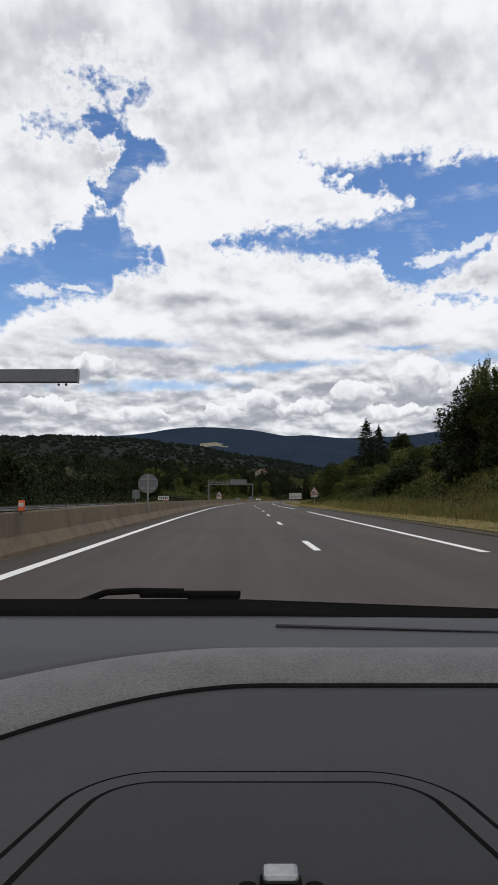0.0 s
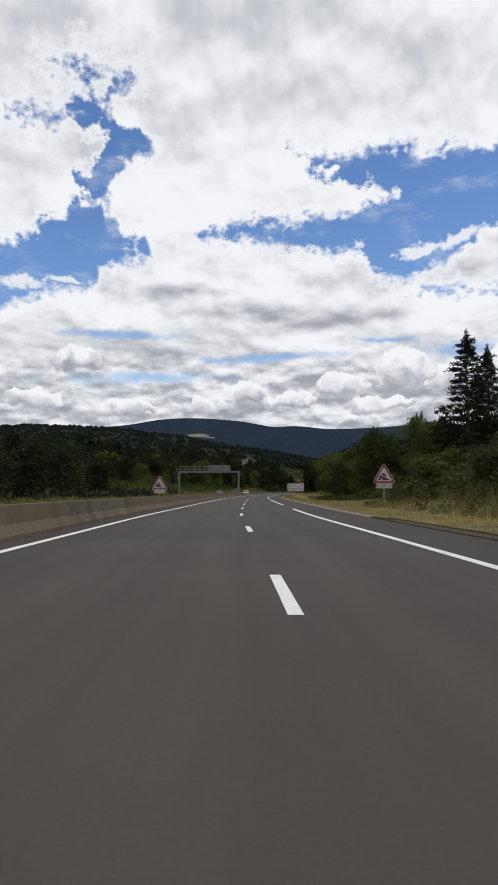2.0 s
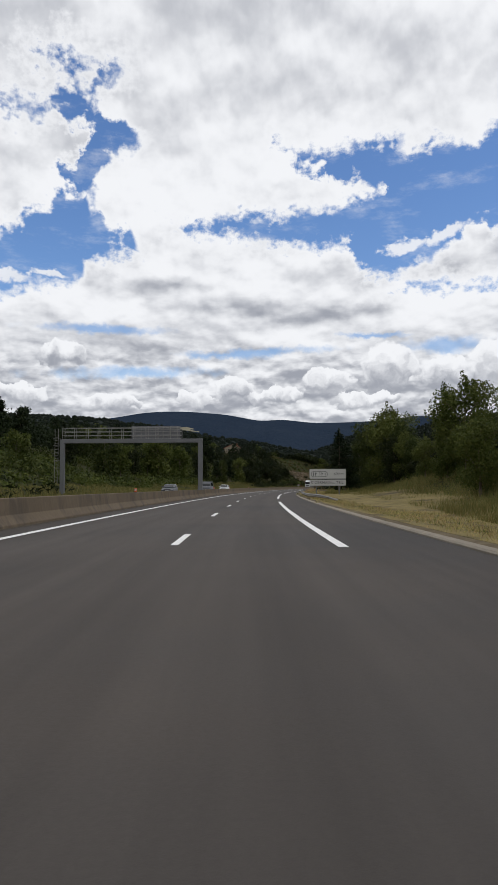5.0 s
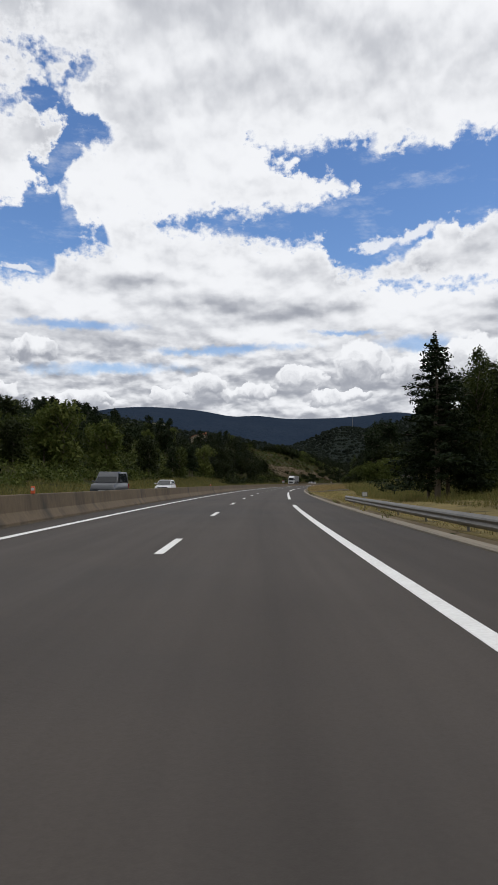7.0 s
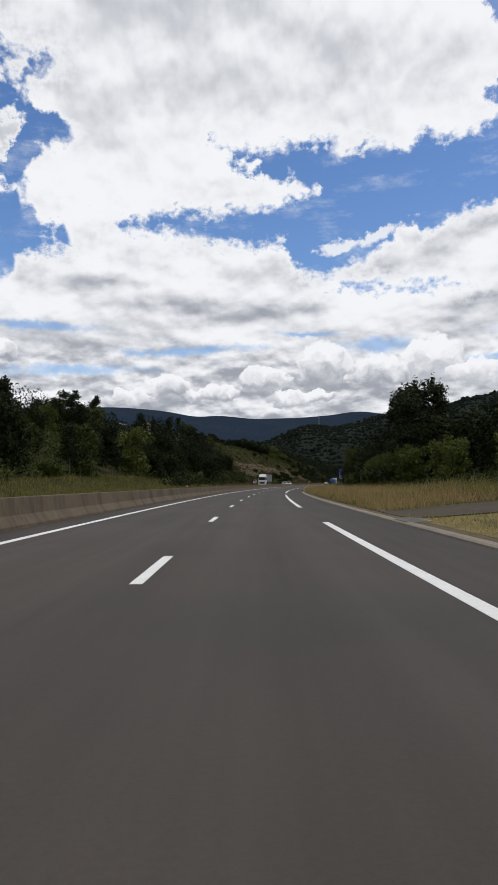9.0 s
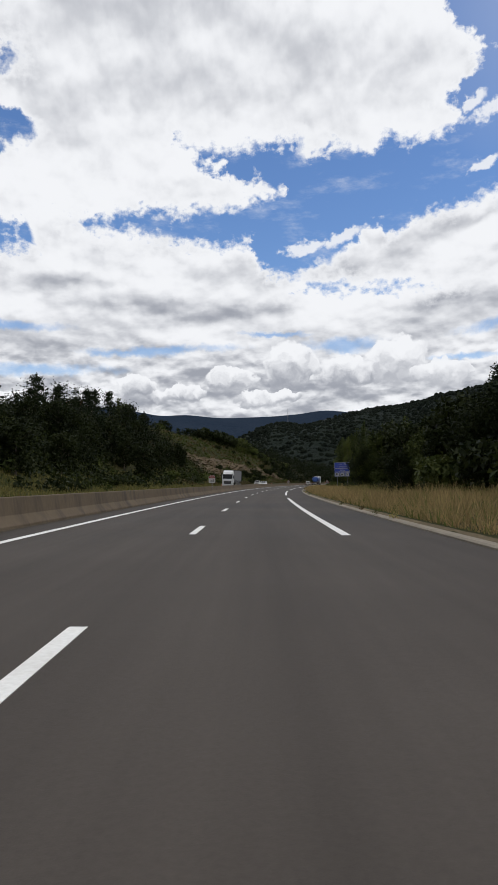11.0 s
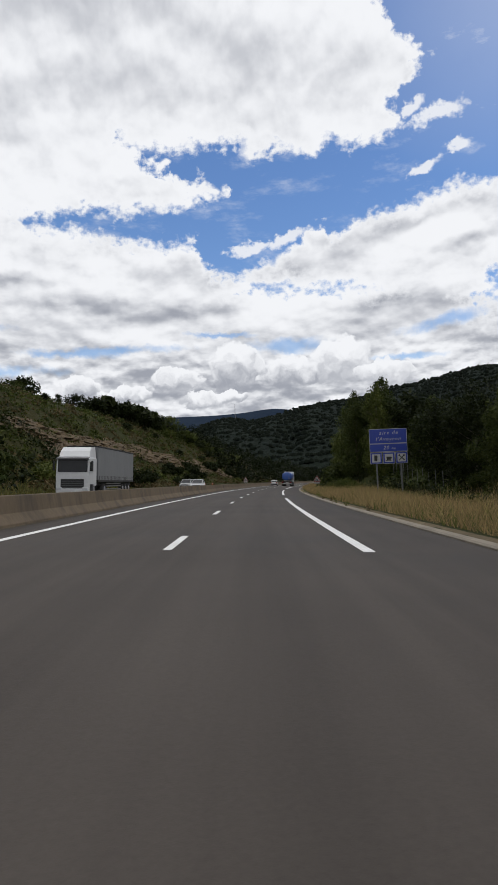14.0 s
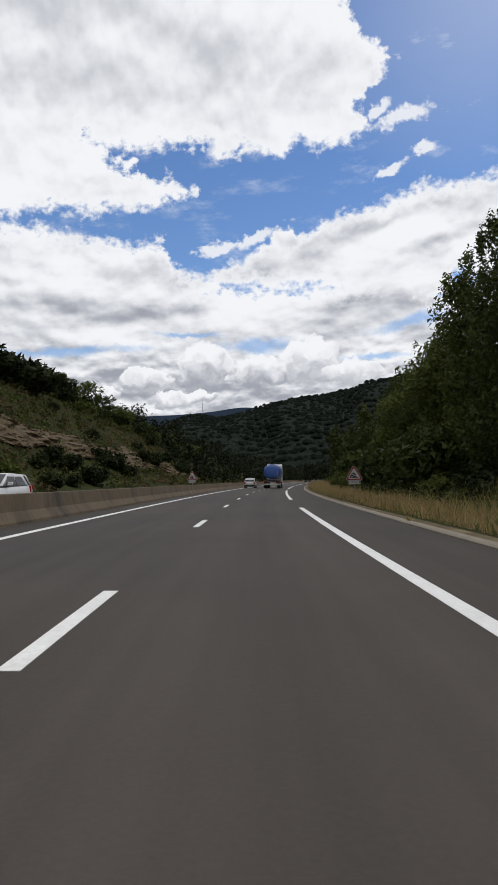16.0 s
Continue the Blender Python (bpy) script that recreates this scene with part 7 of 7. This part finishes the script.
def first_view_car():
    e = thing("car", Matrix(), "plain dashboard and parked wiper on an added car front, fitted to one view", "car")

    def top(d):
        """Height of the dashboard's upper side, by the distance ahead of the eye, fitted to the first view."""
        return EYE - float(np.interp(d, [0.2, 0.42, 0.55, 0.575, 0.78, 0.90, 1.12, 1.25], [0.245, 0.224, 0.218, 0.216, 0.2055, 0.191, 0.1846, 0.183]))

    # edge lines of the roll, also fitted to the first view
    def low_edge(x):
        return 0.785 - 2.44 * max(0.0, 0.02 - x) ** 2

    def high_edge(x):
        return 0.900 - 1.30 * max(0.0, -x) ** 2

    def skin(name, d0, d1, lift, mat, label="", drop=0.03, nx=72, nd=14, x0=-0.62, x1=0.62):
        """A slab of the dashboard between two edge lines."""
        bm = bmesh.new()
        up, dn = [], []
        for i in range(nx + 1):
            x = x0 + (x1 - x0) * i / nx
            a, b = d0(x), d1(x)
            up.append([bm.verts.new((x, a + (b - a) * j / nd, top(a + (b - a) * j / nd) + lift(j / nd, x))) for j in range(nd + 1)])
            dn.append([bm.verts.new((x, a, top(a) - drop)), bm.verts.new((x, b, top(b) - drop))])
        for i in range(nx):
            for j in range(nd):
                bm.faces.new((up[i][j], up[i + 1][j], up[i + 1][j + 1], up[i][j + 1]))
            bm.faces.new((up[i][0], dn[i][0], dn[i + 1][0], up[i + 1][0]))
            bm.faces.new((up[i][nd], up[i + 1][nd], dn[i + 1][1], dn[i][1]))
            bm.faces.new((dn[i][0], dn[i][1], dn[i + 1][1], dn[i + 1][0]))
        bmesh.ops.recalc_face_normals(bm, faces=bm.faces[:])
        return part(name, bm, mat, e, label, True)

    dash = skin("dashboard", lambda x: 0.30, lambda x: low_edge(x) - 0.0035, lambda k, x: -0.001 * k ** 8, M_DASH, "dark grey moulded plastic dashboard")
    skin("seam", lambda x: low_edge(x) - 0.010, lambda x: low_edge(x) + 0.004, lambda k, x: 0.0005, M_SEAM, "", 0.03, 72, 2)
    skin("trim_roll", lambda x: low_edge(x), high_edge, lambda k, x: 0.015 * math.sin(math.pi * min(1, k * 0.94 + 0.06)) ** 0.75 - 0.004 * (1 - k), M_BAND_SUNLIT, "grained roll along the dashboard, sun gloss put into its colour")
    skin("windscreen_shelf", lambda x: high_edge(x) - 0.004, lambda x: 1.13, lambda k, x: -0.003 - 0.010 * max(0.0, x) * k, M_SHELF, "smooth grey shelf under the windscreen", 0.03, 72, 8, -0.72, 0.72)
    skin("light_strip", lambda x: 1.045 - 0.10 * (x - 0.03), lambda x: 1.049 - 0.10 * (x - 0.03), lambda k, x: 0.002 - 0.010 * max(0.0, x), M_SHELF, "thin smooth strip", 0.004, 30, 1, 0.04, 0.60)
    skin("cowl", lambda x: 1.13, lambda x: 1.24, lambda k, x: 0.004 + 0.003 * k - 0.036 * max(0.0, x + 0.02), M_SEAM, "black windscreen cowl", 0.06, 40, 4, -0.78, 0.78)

    # storage lid with its frame
    def lid_side(d, o, side):
        """Half width of the lid at a distance, grown by o: straight sides and rounded far corners."""
        cx, foot = (0.068, 0.165) if side < 0 else (0.090, 0.185)
        r, cd = 0.045 + o, 0.491
        d1 = cd + r * math.sin(radians(20))
        if d < d1:
            x1 = cx + r * math.cos(radians(20))
            return foot + o * 1.05 + (x1 - foot - o * 1.05) * (d - 0.30) / (d1 - 0.30)
        return cx + math.sqrt(max(0.0, r * r - (d - cd) ** 2))

    for name, o, up, mat, lab in (("lid_gap", 0.0300, 0.0012, M_SEAM, ""), ("lid_frame", 0.0240, 0.0030, M_DASH, "raised frame of the storage lid"), ("lid_seam", 0.0065, 0.0042, M_SEAM, ""), ("storage_lid", 0.0, 0.0060, M_LID, "dark storage lid in the dashboard")):
        bm = bmesh.new()
        far = 0.491 + 0.045 + o
        ds = [0.30 + (0.50 - 0.30) * i / 20 for i in range(21)] + [0.50 + (far - 0.50) * math.sin(math.pi / 2 * i / 14) for i in range(1, 15)]
        grid = []
        for dd in ds:
            xl, xr = -lid_side(dd, o, -1), lid_side(dd, o, 1)
            row = [(xl, top(dd) - 0.012)] + [(xl + (xr - xl) * i / 10, top(dd) + up) for i in range(11)] + [(xr, top(dd) - 0.012)]
            grid.append([bm.verts.new((x, dd, z)) for x, z in row])
        for r0, r1 in zip(grid, grid[1:]):
            for i in range(12):
                bm.faces.new((r0[i], r0[i + 1], r1[i + 1], r1[i]))
        bm.faces.new(grid[-1])
        bmesh.ops.recalc_face_normals(bm, faces=bm.faces[:])
        part(name, bm, mat, dash, lab)
    # clip of a holder on the lid
    bm = bmesh.new()
    box(bm, (0.026, 0.020, 0.030), (0.0182, 0.412, top(0.412) - 0.006), 0.005)
    for side in (-1, 1):
        box(bm, (0.012, 0.014, 0.016), (0.0182 + side * 0.019, 0.404, top(0.404) + 0.002), 0.004)
    clip = part("holder_clip", bm, M_SEAM, dash, "black holder clip")
    bm = bmesh.new()
    box(bm, (0.021, 0.015, 0.006), (0.0182, 0.412, top(0.412) + 0.0110), 0.0028)
    part("clip_cap", bm, M_CHROME, clip, "pale metal clip cap")

    # wiper
    def arc(bm, pts, r, sides=6):
        for a, b in zip(pts, pts[1:]):
            tube(bm, a, b, r, r, sides)
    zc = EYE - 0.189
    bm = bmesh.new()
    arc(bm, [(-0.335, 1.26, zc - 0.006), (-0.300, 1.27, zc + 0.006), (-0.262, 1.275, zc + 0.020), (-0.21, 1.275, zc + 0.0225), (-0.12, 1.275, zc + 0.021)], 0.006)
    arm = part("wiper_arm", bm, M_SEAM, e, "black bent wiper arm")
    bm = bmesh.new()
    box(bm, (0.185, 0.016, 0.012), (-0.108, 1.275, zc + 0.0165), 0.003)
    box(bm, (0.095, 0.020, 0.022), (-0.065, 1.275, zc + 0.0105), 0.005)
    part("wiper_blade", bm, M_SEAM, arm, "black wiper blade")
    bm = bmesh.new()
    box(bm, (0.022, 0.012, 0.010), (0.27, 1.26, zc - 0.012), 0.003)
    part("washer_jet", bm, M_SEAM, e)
    # unseen body under and ahead of the dashboard, added to carry it
    bm = bmesh.new()
    loft(bm, [[(-w, y, 0.25), (w, y, 0.25), (w, y, z - 0.08), (w * 0.92, y, z), (-w * 0.92, y, z), (-w, y, z - 0.08)] for y, z, w in ((1.252, 0.90, 0.82), (1.5, 0.87, 0.84), (2.0, 0.78, 0.83), (2.25, 0.62, 0.76), (2.32, 0.45, 0.70))])
    part("body", bm, M_CARDARK, e, "added dark grey bonnet and wings, out of view")
    bm = bmesh.new()
    box(bm, (1.5, 0.9, 0.10), (0, 0.80, 0.30), 0.02)
    part("floor_pan", bm, M_UNDER, e)
    bm = bmesh.new()
    box(bm, (1.5, 0.04, 0.58), (0, 1.19, 0.56), 0.01)
    part("bulkhead", bm, M_UNDER, e)
    for x in (-0.74, 0.74):
        wheel(e, x, 1.62, 0.30, 0.19)


first_view_car()
